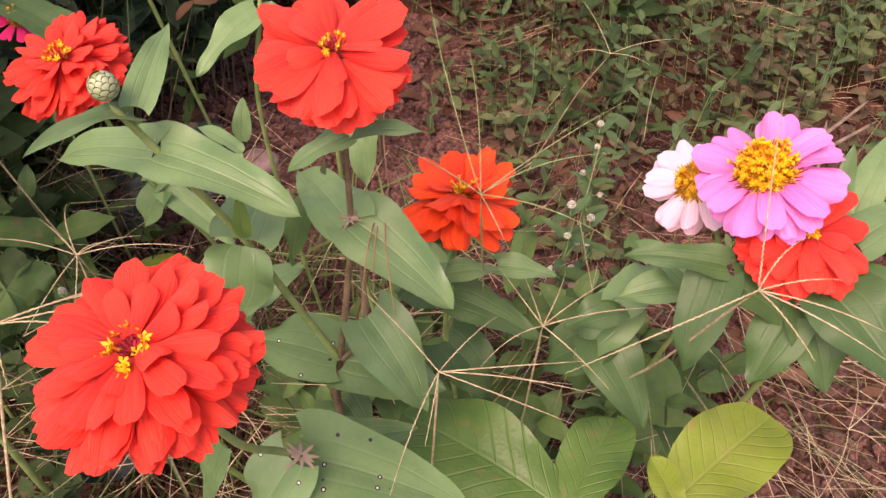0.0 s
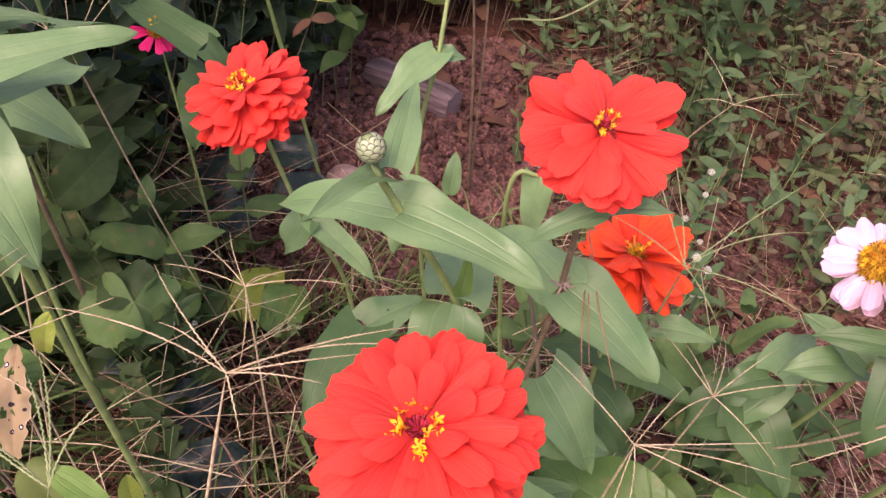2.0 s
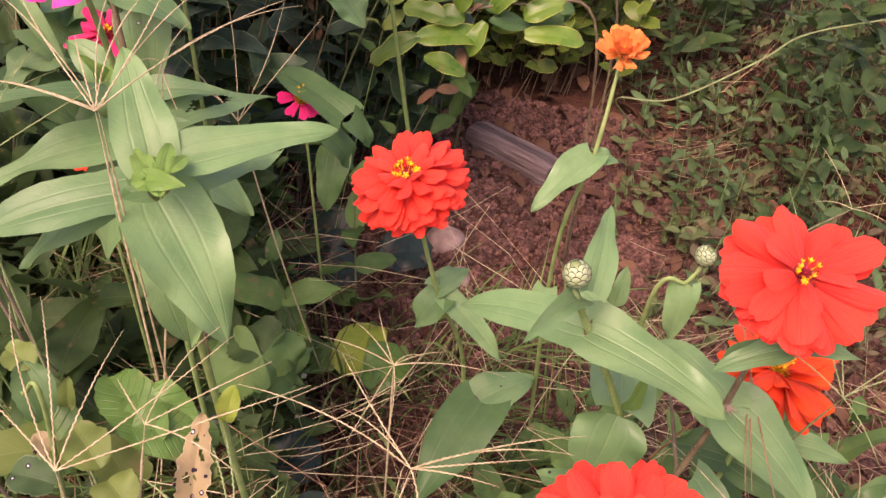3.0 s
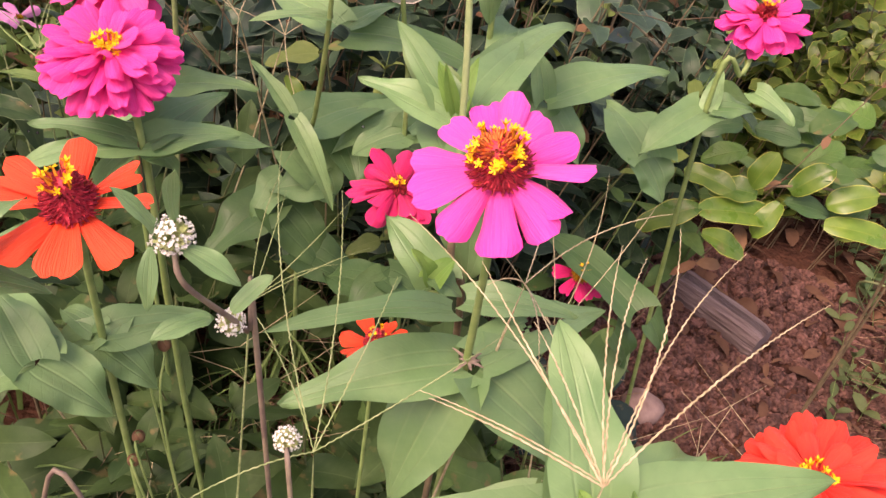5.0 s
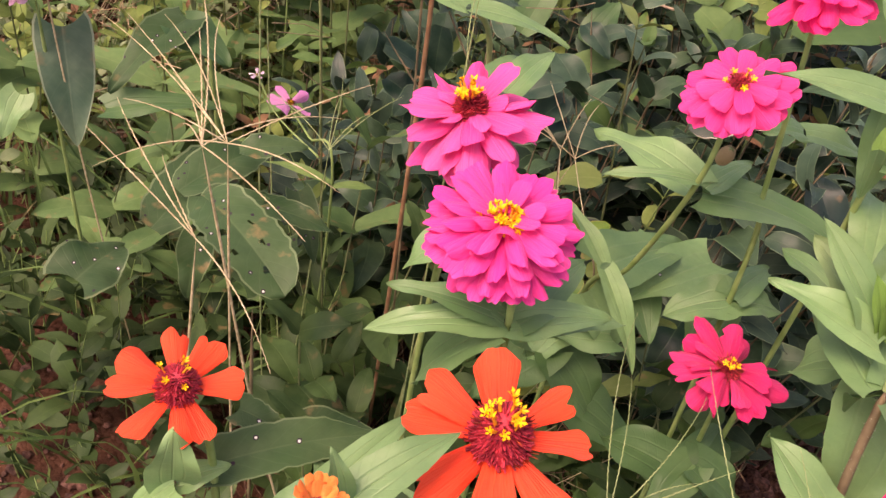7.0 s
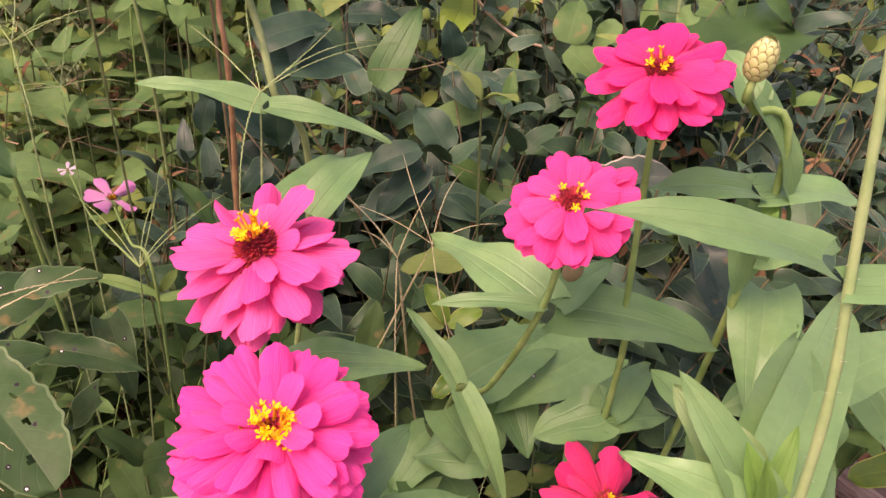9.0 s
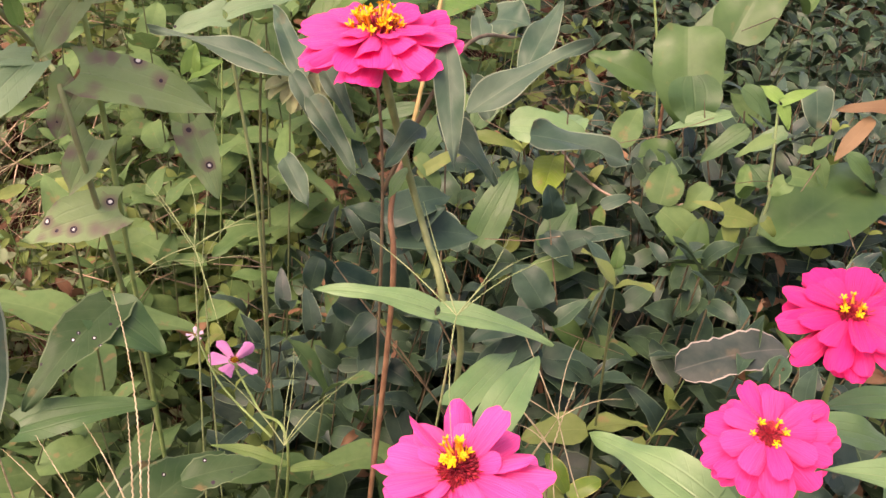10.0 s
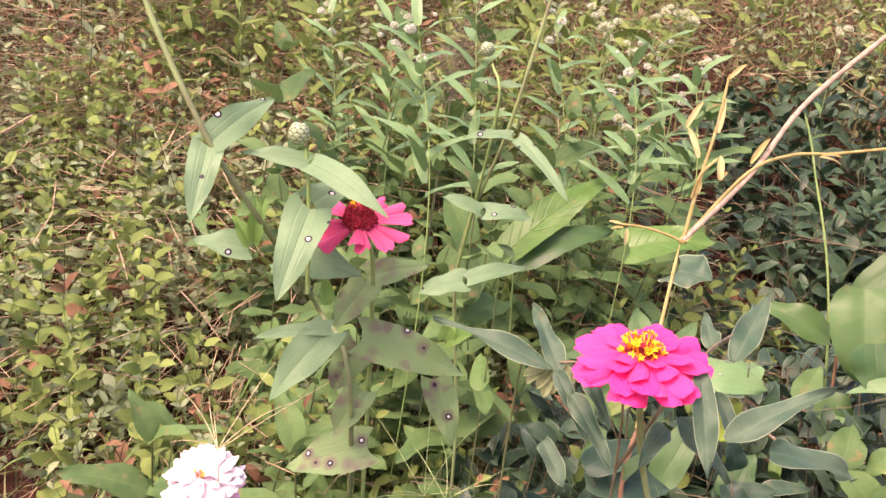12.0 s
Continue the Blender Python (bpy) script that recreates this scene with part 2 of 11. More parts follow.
# litter brown darkened in place of shade that nothing here casts
LITTER_SHADE = leaf_material("litter leaf darkened for shade", (0.045, 0.026, 0.017), (0.105, 0.062, 0.036), (0.14, 0.10, 0.07), 0.85, three=False, per_island=True, glow=0.05)
LITTER_RED = leaf_material("red brown litter leaf", (0.085, 0.040, 0.024), (0.175, 0.092, 0.052), (0.22, 0.14, 0.09), 0.8, three=False, per_island=True, glow=0.08)
TAN_LEAF = leaf_material("tan leaf", (0.19, 0.120, 0.060), (0.27, 0.180, 0.090), (0.36, 0.26, 0.15), 0.6, three=False, glow=0.3)

POD_GREEN = plain_material("pale green pod", (0.24, 0.30, 0.13), (0.38, 0.42, 0.22), 120, 0.5, glow=0.15)
TAN_PALE = leaf_material("pale ochre leaf", (0.36, 0.28, 0.09), (0.56, 0.48, 0.24), (0.62, 0.54, 0.32), 0.6, three=False, glow=0.25)
DRY_YELLOW = leaf_material("dried yellow leaf", (0.25, 0.20, 0.095), (0.36, 0.28, 0.15), (0.46, 0.40, 0.26), 0.75, three=False, glow=0.15, blemish=0.95, rim=0.5, lateral=0.4, spots="dots")

STEM_GREEN = plain_material("green stem", (0.14, 0.24, 0.07), (0.22, 0.32, 0.11), 90)
STEM_BROWN = plain_material("brown stem", (0.105, 0.080, 0.048), (0.19, 0.150, 0.085), 90)
STEM_OLIVE = plain_material("olive stem", (0.16, 0.22, 0.085), (0.25, 0.31, 0.13), 90)
# stem green with shade put into the colour
STEM_SHADE = plain_material("green stem darkened for shade", (0.060, 0.090, 0.034), (0.11, 0.13, 0.055), 90)
STEM_PALE = plain_material("pale stem", (0.17, 0.27, 0.10), (0.25, 0.33, 0.15), 90)
STEM_PURPLE = plain_material("purple stem", (0.15, 0.11, 0.09), (0.24, 0.20, 0.13), 90)
STEM_TINGED = plain_material("purple tinged green stem", (0.16, 0.17, 0.085), (0.20, 0.29, 0.11), 60)
STEM_RUST = plain_material("rust stem", (0.20, 0.105, 0.055), (0.30, 0.17, 0.09), 110)
STEM_PINK = plain_material("pinkish bark", (0.28, 0.20, 0.14), (0.42, 0.32, 0.23), 220)
STEM_OCHRE = plain_material("ochre shoot", (0.30, 0.235, 0.075), (0.42, 0.34, 0.14), 150, glow=0.1)
STRAW = plain_material("dry grass spike", (0.31, 0.255, 0.135), (0.53, 0.47, 0.29), 300, 0.7)
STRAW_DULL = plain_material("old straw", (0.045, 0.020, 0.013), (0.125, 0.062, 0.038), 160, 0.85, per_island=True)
SPIKE_GREEN = plain_material("green grass spike", (0.15, 0.23, 0.08), (0.30, 0.36, 0.17), 300, 0.7)
HAIR = plain_material("stem hairs", (0.55, 0.55, 0.45), (0.6, 0.6, 0.5), 200, 0.6, glow=0.3)

RED = petal_material("red petal", (0.88, 0.042, 0.024), (0.46, 0.008, 0.008), (0.94, 0.085, 0.042))
ORANGE_RED = petal_material("orange red petal", (0.86, 0.050, 0.012), (0.62, 0.022, 0.012), (0.95, 0.13, 0.012))
ORANGE = petal_material("orange petal", (0.88, 0.062, 0.020), (0.80, 0.040, 0.014), (0.93, 0.10, 0.035))
PINK = petal_material("pink petal", (0.84, 0.060, 0.36), (0.74, 0.06, 0.29), (0.89, 0.13, 0.46))
HOT_PINK = petal_material("hot pink petal", (0.87, 0.038, 0.27), (0.73, 0.02, 0.18), (0.93, 0.11, 0.38))
FUCHSIA = petal_material("fuchsia petal", (0.88, 0.036, 0.225), (0.74, 0.02, 0.155), (0.93, 0.10, 0.32))
CORAL_PINK = petal_material("coral pink petal", (0.87, 0.060, 0.28), (0.66, 0.02, 0.15), (0.92, 0.15, 0.40))
MAGENTA = petal_material("magenta petal", (0.84, 0.022, 0.17), (0.64, 0.01, 0.10), (0.90, 0.06, 0.24))
CERISE = petal_material("cerise petal", (0.74, 0.020, 0.13), (0.42, 0.008, 0.06), (0.80, 0.06, 0.20))
ROSE = petal_material("rose petal", (0.80, 0.07, 0.20), (0.55, 0.03, 0.10), (0.85, 0.14, 0.28))
LILAC = petal_material("lilac pink petal", (0.84, 0.22, 0.58), (0.78, 0.10, 0.43), (0.90, 0.38, 0.70))
WHITE = petal_material("white petal", (0.84, 0.74, 0.76), (0.80, 0.50, 0.62), (0.88, 0.80, 0.80))
BLUSH = petal_material("blush petal", (0.84, 0.55, 0.68), (0.80, 0.66, 0.70), (0.86, 0.74, 0.78))
PALE_PINK = petal_material("pale pink petal", (0.84, 0.26, 0.55), (0.78, 0.30, 0.50), (0.88, 0.40, 0.66))
SALMON = petal_material("salmon orange petal", (0.90, 0.20, 0.05), (0.86, 0.48, 0.14), (0.92, 0.42, 0.10))
FLORET = plain_material("yellow floret", (0.84, 0.40, 0.010), (0.90, 0.56, 0.02), 400, 0.5, glow=0.15)
FLORET_STALK = plain_material("orange floret stalk", (0.70, 0.20, 0.02), (0.80, 0.36, 0.03), 400, 0.5)
DISC_DARK = plain_material("dark red disc", (0.30, 0.018, 0.036), (0.56, 0.05, 0.07), 300, 0.6, per_island=True)
CHAFF = plain_material("dark red bract", (0.22, 0.012, 0.016), (0.42, 0.07, 0.02), 300, 0.6, per_island=True)
DISC_CREAM = plain_material("cream disc", (0.72, 0.50, 0.42), (0.85, 0.74, 0.66), 300, 0.6, per_island=True)
ROSY = petal_material("rosy white petal", (0.86, 0.40, 0.60), (0.84, 0.62, 0.70), (0.88, 0.58, 0.72))
DISC_GOLD = plain_material("golden brown disc", (0.46, 0.23, 0.02), (0.76, 0.46, 0.03), 300, 0.6, per_island=True)
DISC_ORANGE = plain_material("orange disc tip", (0.60, 0.12, 0.03), (0.70, 0.20, 0.05), 300, 0.6, per_island=True)


def bud_material(name, low, high, edge_colour):
    m, t, b = material(name)
    tc = t.nodes.new("ShaderNodeTexCoord")
    uv = t.nodes.new("ShaderNodeSeparateXYZ")
    t.links.new(tc.outputs["UV"], uv.inputs[0])
    edge = calc(t, "MULTIPLY", calc(t, "ABSOLUTE", calc(t, "SUBTRACT", uv.outputs[0], 0.5)), 2.0)
    rim = calc(t, "MAXIMUM", calc(t, "GREATER_THAN", uv.outputs[1], 0.84), calc(t, "GREATER_THAN", calc(t, "MULTIPLY", edge, calc(t, "MINIMUM", 1.0, calc(t, "ADD", uv.outputs[1], 0.35))), 0.84))
    colour = mix(t, uv.outputs[1], low, high)
    colour = mix(t, calc(t, "MULTIPLY", noise_fac(t, 400, 3, tc.outputs["Object"]), 0.25), colour, low)
    colour = mix(t, rim, colour, edge_colour)
    t.links.new(colour, b.inputs["Base Color"])
    b.inputs["Roughness"].default_value = 0.5
    return m


BUD = bud_material("bud scale", (0.20, 0.31, 0.13), (0.46, 0.54, 0.33), (0.022, 0.02, 0.018))
BUD_YELLOW = bud_material("yellow bud scale", (0.30, 0.36, 0.11), (0.66, 0.64, 0.34), (0.22, 0.17, 0.06))


def soil_material():
    m, t, b = material("red soil")
    tc = t.nodes.new("ShaderNodeTexCoord")
    big = noise_fac(t, 3.0, 4, tc.outputs["Object"])
    mid = noise_fac(t, 60.0, 6, tc.outputs["Object"], 0.3, 0.7)
    colour = mix(t, mid, (0.038, 0.0155, 0.010), (0.104, 0.043, 0.026))
    colour = mix(t, calc(t, "MULTIPLY", big, 0.5), colour, (0.090, 0.041, 0.025))
    t.links.new(colour, b.inputs["Base Color"])
    b.inputs["Roughness"].default_value = 0.92
    b.inputs["Specular IOR Level"].default_value = 0.15
    vo = node(t, "ShaderNodeTexVoronoi", Scale=150.0)
    t.links.new(tc.outputs["Object"], vo.inputs["Vector"])
    bp = node(t, "ShaderNodeBump", Strength=0.8, Distance=0.004)
    t.links.new(calc(t, "SUBTRACT", mid, vo.outputs["Distance"]), bp.inputs["Height"])
    t.links.new(bp.outputs[0], b.inputs["Normal"])
    return m


SOIL = soil_material()
CRUMB = plain_material("soil crumb", (0.052, 0.023, 0.017), (0.175, 0.088, 0.068), 220, 0.9, per_island=True, bump=0.6)
STONE = plain_material("pinkish stone", (0.20, 0.135, 0.115), (0.32, 0.23, 0.20), 60, 0.8, bump=0.5)


def wood_material():
    m, t, b = material("weathered wood")
    tc = t.nodes.new("ShaderNodeTexCoord")
    mp = node(t, "ShaderNodeMapping", Scale=(26.0, 2.2, 1.0))
    t.links.new(tc.outputs["UV"], mp.inputs[0])
    grain = noise_fac(t, 1.0, 5, mp.outputs[0], 0.3, 0.7)
    colour = mix(t, grain, (0.075, 0.050, 0.046), (0.34, 0.265, 0.245))
    colour = mix(t, calc(t, "MULTIPLY", noise_fac(t, 30, 4, tc.outputs["Object"]), 0.5), colour, (0.16, 0.11, 0.10))
    t.links.new(colour, b.inputs["Base Color"])
    b.inputs["Roughness"].default_value = 0.9
    bp = node(t, "ShaderNodeBump", Strength=0.9, Distance=0.004)
    t.links.new(grain, bp.inputs["Height"])
    t.links.new(bp.outputs[0], b.inputs["Normal"])
    return m


OLD_WOOD = wood_material()


# ---- mesh tools ----
def mesh_from(name, verts, faces, mat, uvs=None):
    """A smooth mesh from arrays: corners, faces of one size, and a texture place for each corner."""
    V, F = np.asarray(verts, float), np.asarray(faces, int)
    me = bpy.data.meshes.new(name)
    n, k = F.shape
    me.vertices.add(len(V))
    me.vertices.foreach_set("co", V.ravel())
    me.loops.add(n * k)
    me.loops.foreach_set("vertex_index", F.ravel())
    me.polygons.add(n)
    me.polygons.foreach_set("loop_start", np.arange(n) * k)
    me.polygons.foreach_set("use_smooth", np.ones(n, bool))
    if uvs is not None:
        me.uv_layers.new(name="UVMap").data.foreach_set("uv", np.asarray(uvs, float)[F.ravel()].ravel())
    me.materials.append(mat)
    me.update(calc_edges=True)
    return me


def part(name, me, parent, label="", place=None):
    ob = new(name, me)
    ob.parent = parent
    if place is not None:
        ob.matrix_basis = place
    return tagged(ob, label)


def grid_faces(nu, nv):
    i, j = np.meshgrid(np.arange(nu), np.arange(nv), indexing="ij")
    a = (i * (nv + 1) + j).ravel()
    return np.stack([a, a + 1, a + nv + 2, a + nv + 1], 1)


def leaf_surface(width, p, q, bend, fold, wave, phase, nu, nv, ragged=0.0, lobe=0.0):
    """A leaf one unit long from base to tip along y, its face towards z."""
    s, u = np.linspace(0, 1, nu + 1), np.linspace(-1, 1, nv + 1)
    prof = (s + 0.03) ** p * np.maximum(1 - s, 0) ** q
    prof = prof / prof.max()
    prof *= 1 + ragged * np.sin(s * 37 + phase) + ragged * np.sin(s * 61 + 2 * phase) + 0.03 * np.sin(s * 11 + phase)
    th = bend * (s - 0.35)
    ds = 1.0 / nu
    cy = np.concatenate([[0], np.cumsum(np.cos((th[1:] + th[:-1]) / 2)) * ds])
    cz = np.concatenate([[0], np.cumsum(-np.sin((th[1:] + th[:-1]) / 2)) * ds])
    chord = math.hypot(cy[-1], cz[-1])
    S, U = np.meshgrid(s, u, indexing="ij")
    X = U * (prof * width / 2)[:, None]
    Z = fold * np.abs(X) - 0.5 * fold * X ** 2 / max(width, 1e-4) + wave * width * np.sin(S * 9 + phase + 1.3 * np.sign(U)) * U ** 2
    Z = Z + 0.014 * width * np.abs(np.sin(np.pi * U * 1.25)) * np.sin(np.pi * np.minimum(S * 1.15, 1)) + 0.02 * width * np.sin(S * 15 + 2 * phase) * U
    T = th[:, None]
    Y = cy[:, None] + Z * np.sin(T) - lobe * width * U ** 2 * (1 - S) ** 5
    Z = cz[:, None] + Z * np.cos(T)
    a = math.atan2(cz[-1], cy[-1])
    Y, Z = (Y * math.cos(a) + Z * math.sin(a)) / chord, (-Y * math.sin(a) + Z * math.cos(a)) / chord
    V = np.stack([X.ravel(), Y.ravel(), Z.ravel()], 1)
    return V, grid_faces(nu, nv), np.stack([(U.ravel() + 1) / 2, S.ravel()], 1)


def aim(base, tip, face):
    """Rows of a turn that takes y to the way from base to tip, and z near to face."""
    y = np.subtract(tip, base)
    y = y / np.linalg.norm(y)
    x = np.cross(y, face)
    x = x / np.linalg.norm(x)
    return np.stack([x, y, np.cross(x, y)])


def ground_z(x, y):
    s = -0.6 * np.asarray(x) + 0.8 * np.asarray(y)
    rise = 0.33 * 0.22 * np.logaddexp(0, (s - 1.45) / 0.22)
    rise = 1.5 * np.tanh(rise / 1.5)
    return -0.12 + rise + 0.012 * np.sin(5.1 * x + 1.0) * np.sin(4.3 * y) + 0.006 * np.sin(13 * x + 2) * np.sin(11 * y + 1)


count = [0]


def leaf(parent, base, tip, width, mat=None, face=(0, -0.35, 1), bend=0.65, fold=0.2, wave=0.085, p=0.21, q=0.80, name="leaf", nu=20, nv=12, label="", ragged=0.0, holes=()):
    count[0] += 1
    base, tip = np.array(base, float), np.array(tip, float)
    length = np.linalg.norm(tip - base)
    if width < 0.0095 and p < 0.3:
        p = 0.5
    V, F, uv = leaf_surface(width / length, p, q, bend, fold, wave, count[0] * 1.7, nu, nv, ragged or 0.008, 0.22 if p < 0.3 else 0.0)
    for hu, hv, ru, rv in holes:
        c = uv[F].mean(1)
        F = F[((c[:, 0] - hu) / ru) ** 2 + ((c[:, 1] - hv) / rv) ** 2 > 1 + 0.4 * np.sin(9 * c[:, 0] * c[:, 1] * 40)]
    W = V * length @ aim(base, tip, face) + base - np.array(parent.matrix_basis.translation)
    return part(name, mesh_from(name, W, F, mat or LEAF, uv), parent, label)


def curve_points(points, steps):
    """A smooth line through points."""
    P = np.array(points, float)
    if len(P) == 2:
        return P[0] + (P[1] - P[0]) * np.linspace(0, 1, steps + 1)[:, None]
    E = np.vstack([2 * P[0] - P[1], P, 2 * P[-1] - P[-2]])
    out = []
    for i in range(1, len(E) - 2):
        a, b, c, d = E[i - 1:i + 3]
        for t in np.linspace(0, 1, steps, endpoint=False):
            out.append(0.5 * (2 * b + (c - a) * t + (2 * a - 5 * b + 4 * c - d) * t * t + (3 * b - a - 3 * c + d) * t ** 3))
    return np.array(out + [P[-1]])


def tube_arrays(line, radii, sides=8):
    L = np.asarray(line, float)
    n = len(L)
    tan = np.gradient(L, axis=0)
    tan /= np.linalg.norm(tan, axis=1)[:, None] + 1e-9
    up = np.array([0.31, 0.92, 0.2])
    a = np.cross(tan, up)
    a /= np.linalg.norm(a, axis=1)[:, None] + 1e-9
    b = np.cross(tan, a)
    ang = np.linspace(0, 2 * np.pi, sides, endpoint=False)
    R = np.broadcast_to(np.asarray(radii, float), (n,))
    V = L[:, None] + R[:, None, None] * (a[:, None] * np.cos(ang)[None, :, None] + b[:, None] * np.sin(ang)[None, :, None])
    i, j = np.meshgrid(np.arange(n - 1), np.arange(sides), indexing="ij")
    k = (j + 1) % sides
    F = np.stack([i * sides + j, i * sides + k, (i + 1) * sides + k, (i + 1) * sides + j], -1).reshape(-1, 4)
    return V.reshape(-1, 3), F


def stem(parent, points, r0, r1, mat, name="stem", steps=8, label="", hairs=0):
    """A tapering stem from its foot to its top; a foot given by two numbers stands on the ground."""
    pts = [(*q, float(ground_z(*q)) - 0.01) if len(q) == 2 else q for q in points]
    line = curve_points(pts, steps)
    rad = np.linspace(r0, r1, len(line)) * (1 + 0.06 * np.sin(np.arange(len(line)) * 1.9))
    rad[-1] *= 0.15
    V, F = tube_arrays(line, rad, 9)
    o = np.array(parent.matrix_basis.translation)
    ob = part(name, mesh_from(name, V - o, F, mat), parent, label)
    if hairs:
        rng = np.random.default_rng(len(line))
        k = rng.integers(1, len(line) - 1, hairs)
        d = rng.normal(size=(hairs, 3))
        d /= np.linalg.norm(d, axis=1)[:, None]
        base = line[k] + (line[k + 1] - line[k]) * rng.random((hairs, 1)) + d * r1 * 0.8
        part("fuzz", needles("fuzz", base - o, base - o + d * 0.0016, 0.00007, HAIR), ob)
    return ob


def needles(name, A, B, r, mat):
    """Many thin three-sided rods, from A to B."""
    A, B = np.asarray(A, float), np.asarray(B, float)
    d = B - A
    d /= np.linalg.norm(d, axis=1)[:, None] + 1e-9
    a = np.cross(d, (0.3, 0.5, 0.81))
    a /= np.linalg.norm(a, axis=1)[:, None] + 1e-9
    b = np.cross(d, a)
    r = np.broadcast_to(np.asarray(r, float), (len(A),))[:, None]
    ring = [a * math.cos(t) + b * math.sin(t) for t in (0, 2.094, 4.189)]
    V = np.stack([A + r * q for q in ring] + [B + 0.6 * r * q for q in ring], 1).reshape(-1, 3)
    f = np.array([[0, 1, 4, 3], [1, 2, 5, 4], [2, 0, 3, 5]])
    return mesh_from(name, V, (np.arange(len(A))[:, None, None] * 6 + f).reshape(-1, 4), mat)


def many_leaves(name, base, way, face, length, width, mat, p=0.7, q=0.8, bend=0.6, fold=0.3, nu=4, nv=2, variants=3):
    """Many leaves in one mesh: where they sit, where they point and face, and their sizes."""
    base, way, face = (np.asarray(a, float) for a in (base, way, face))
    y = way / (np.linalg.norm(way, axis=1)[:, None] + 1e-9)
    x = np.cross(y, face)
    x /= np.linalg.norm(x, axis=1)[:, None] + 1e-9
    z = np.cross(x, y)
    Vs, Fs, Us, at = [], [], [], 0
    for k in range(variants):
        pick = np.arange(k, len(base), variants)
        if not len(pick):
            continue
        usual = float(np.mean(width / length))
        T, F, uv = leaf_surface(usual, p, q, bend * (0.4 + 0.6 * k), fold, 0.06, k * 2.1, nu, nv)
        V = base[pick][:, None] + (T[None, :, 0:1] / usual * width[pick][:, None, None]) * x[pick][:, None] + length[pick][:, None, None] * (T[None, :, 1:2] * y[pick][:, None] + T[None, :, 2:3] * z[pick][:, None])
        Vs.append(V.reshape(-1, 3))
        Fs.append((np.arange(len(pick))[:, None, None] * len(T) + F).reshape(-1, 4) + at)
        Us.append(np.tile(uv, (len(pick), 1)))
        at += len(pick) * len(T)
    return mesh_from(name, np.vstack(Vs), np.vstack(Fs), mat, np.vstack(Us))


# ---- flowers ----
petal_meshes = {}


def petal_mesh(mat, kind, wedge, curl):
    """A petal one unit long and one unit wide, bent down along its length: straps or wedges, some notched or nibbled at the tip."""
    key = (mat.name, kind, wedge, curl)
    if key not in petal_meshes:
        nu, nv = 10, 8
        s, u = np.meshgrid(np.linspace(0, 1, nu + 1), np.linspace(-1, 1, nv + 1), indexing="ij")
        notch = (0.0, 0.05, 0.02, 0.07, 0.0, 0.04)[kind]
        if wedge:
            w = (0.30 + 0.70 * np.minimum(s / 0.84, 1) ** 0.85) * (1 - 0.20 * (np.maximum(s - 0.84, 0) / 0.16) ** 2)
            tip = 0.09 * np.abs(u) ** 3 + 0.012 * np.cos(7.5 * u + kind * 1.3) + notch * np.exp(-((u - 0.1) / 0.25) ** 2)
            if kind >= 4:
                tip = tip + 0.18 * np.exp(-((u - 0.5 * (1 if kind == 4 else -1)) / 0.26) ** 2)
        else:
            w = (0.40 + 0.60 * np.sin(np.minimum(s / 0.72, 1) * np.pi / 2)) * (1 - 0.26 * (np.maximum(s - 0.80, 0) / 0.20) ** 2.4)
            tip = 0.10 * np.abs(u) ** 3.0 + 0.8 * notch * np.exp(-((u + 0.08 * kind - 0.2) / 0.28) ** 2) + 0.006 * np.cos(9 * u + kind)
        side = 0.5 * u * w
        across = (-0.12, -0.07, -0.15, 0.05, -0.10, -0.02)[kind] * u ** 2 * w + 0.016 * np.cos(np.pi * 3 * u) * np.sin(np.pi * s)
        across = across + 0.07 * np.sin(3 * s + kind * 2) * u * s + 0.02 * np.sin(9 * s + kind * 3) * u * np.abs(u) * s
        bend = curl * (0.75, 1.0, 1.35, 0.9, 1.15, 0.6)[kind]
        th = -bend * np.linspace(0, 1, nu + 1)
        mid = (th[1:] + th[:-1]) / 2
        cy = np.concatenate([[0], np.cumsum(np.cos(mid)) / nu])[:, None]
        cz = np.concatenate([[0], np.cumsum(np.sin(mid)) / nu])[:, None]
        T = th[:, None]
        back = tip * s ** 5
        x = side + 0.035 * math.sin(kind * 2.3) * s ** 2
        y = cy - back * np.cos(T) - across * np.sin(T)
        z = cz - back * np.sin(T) + across * np.cos(T)
        petal_meshes[key] = mesh_from("petal", np.stack([x.ravel(), y.ravel(), z.ravel()], 1), grid_faces(nu, nv), mat, np.stack([(u.ravel() + 1) / 2, s.ravel()], 1))
    return petal_meshes[key]


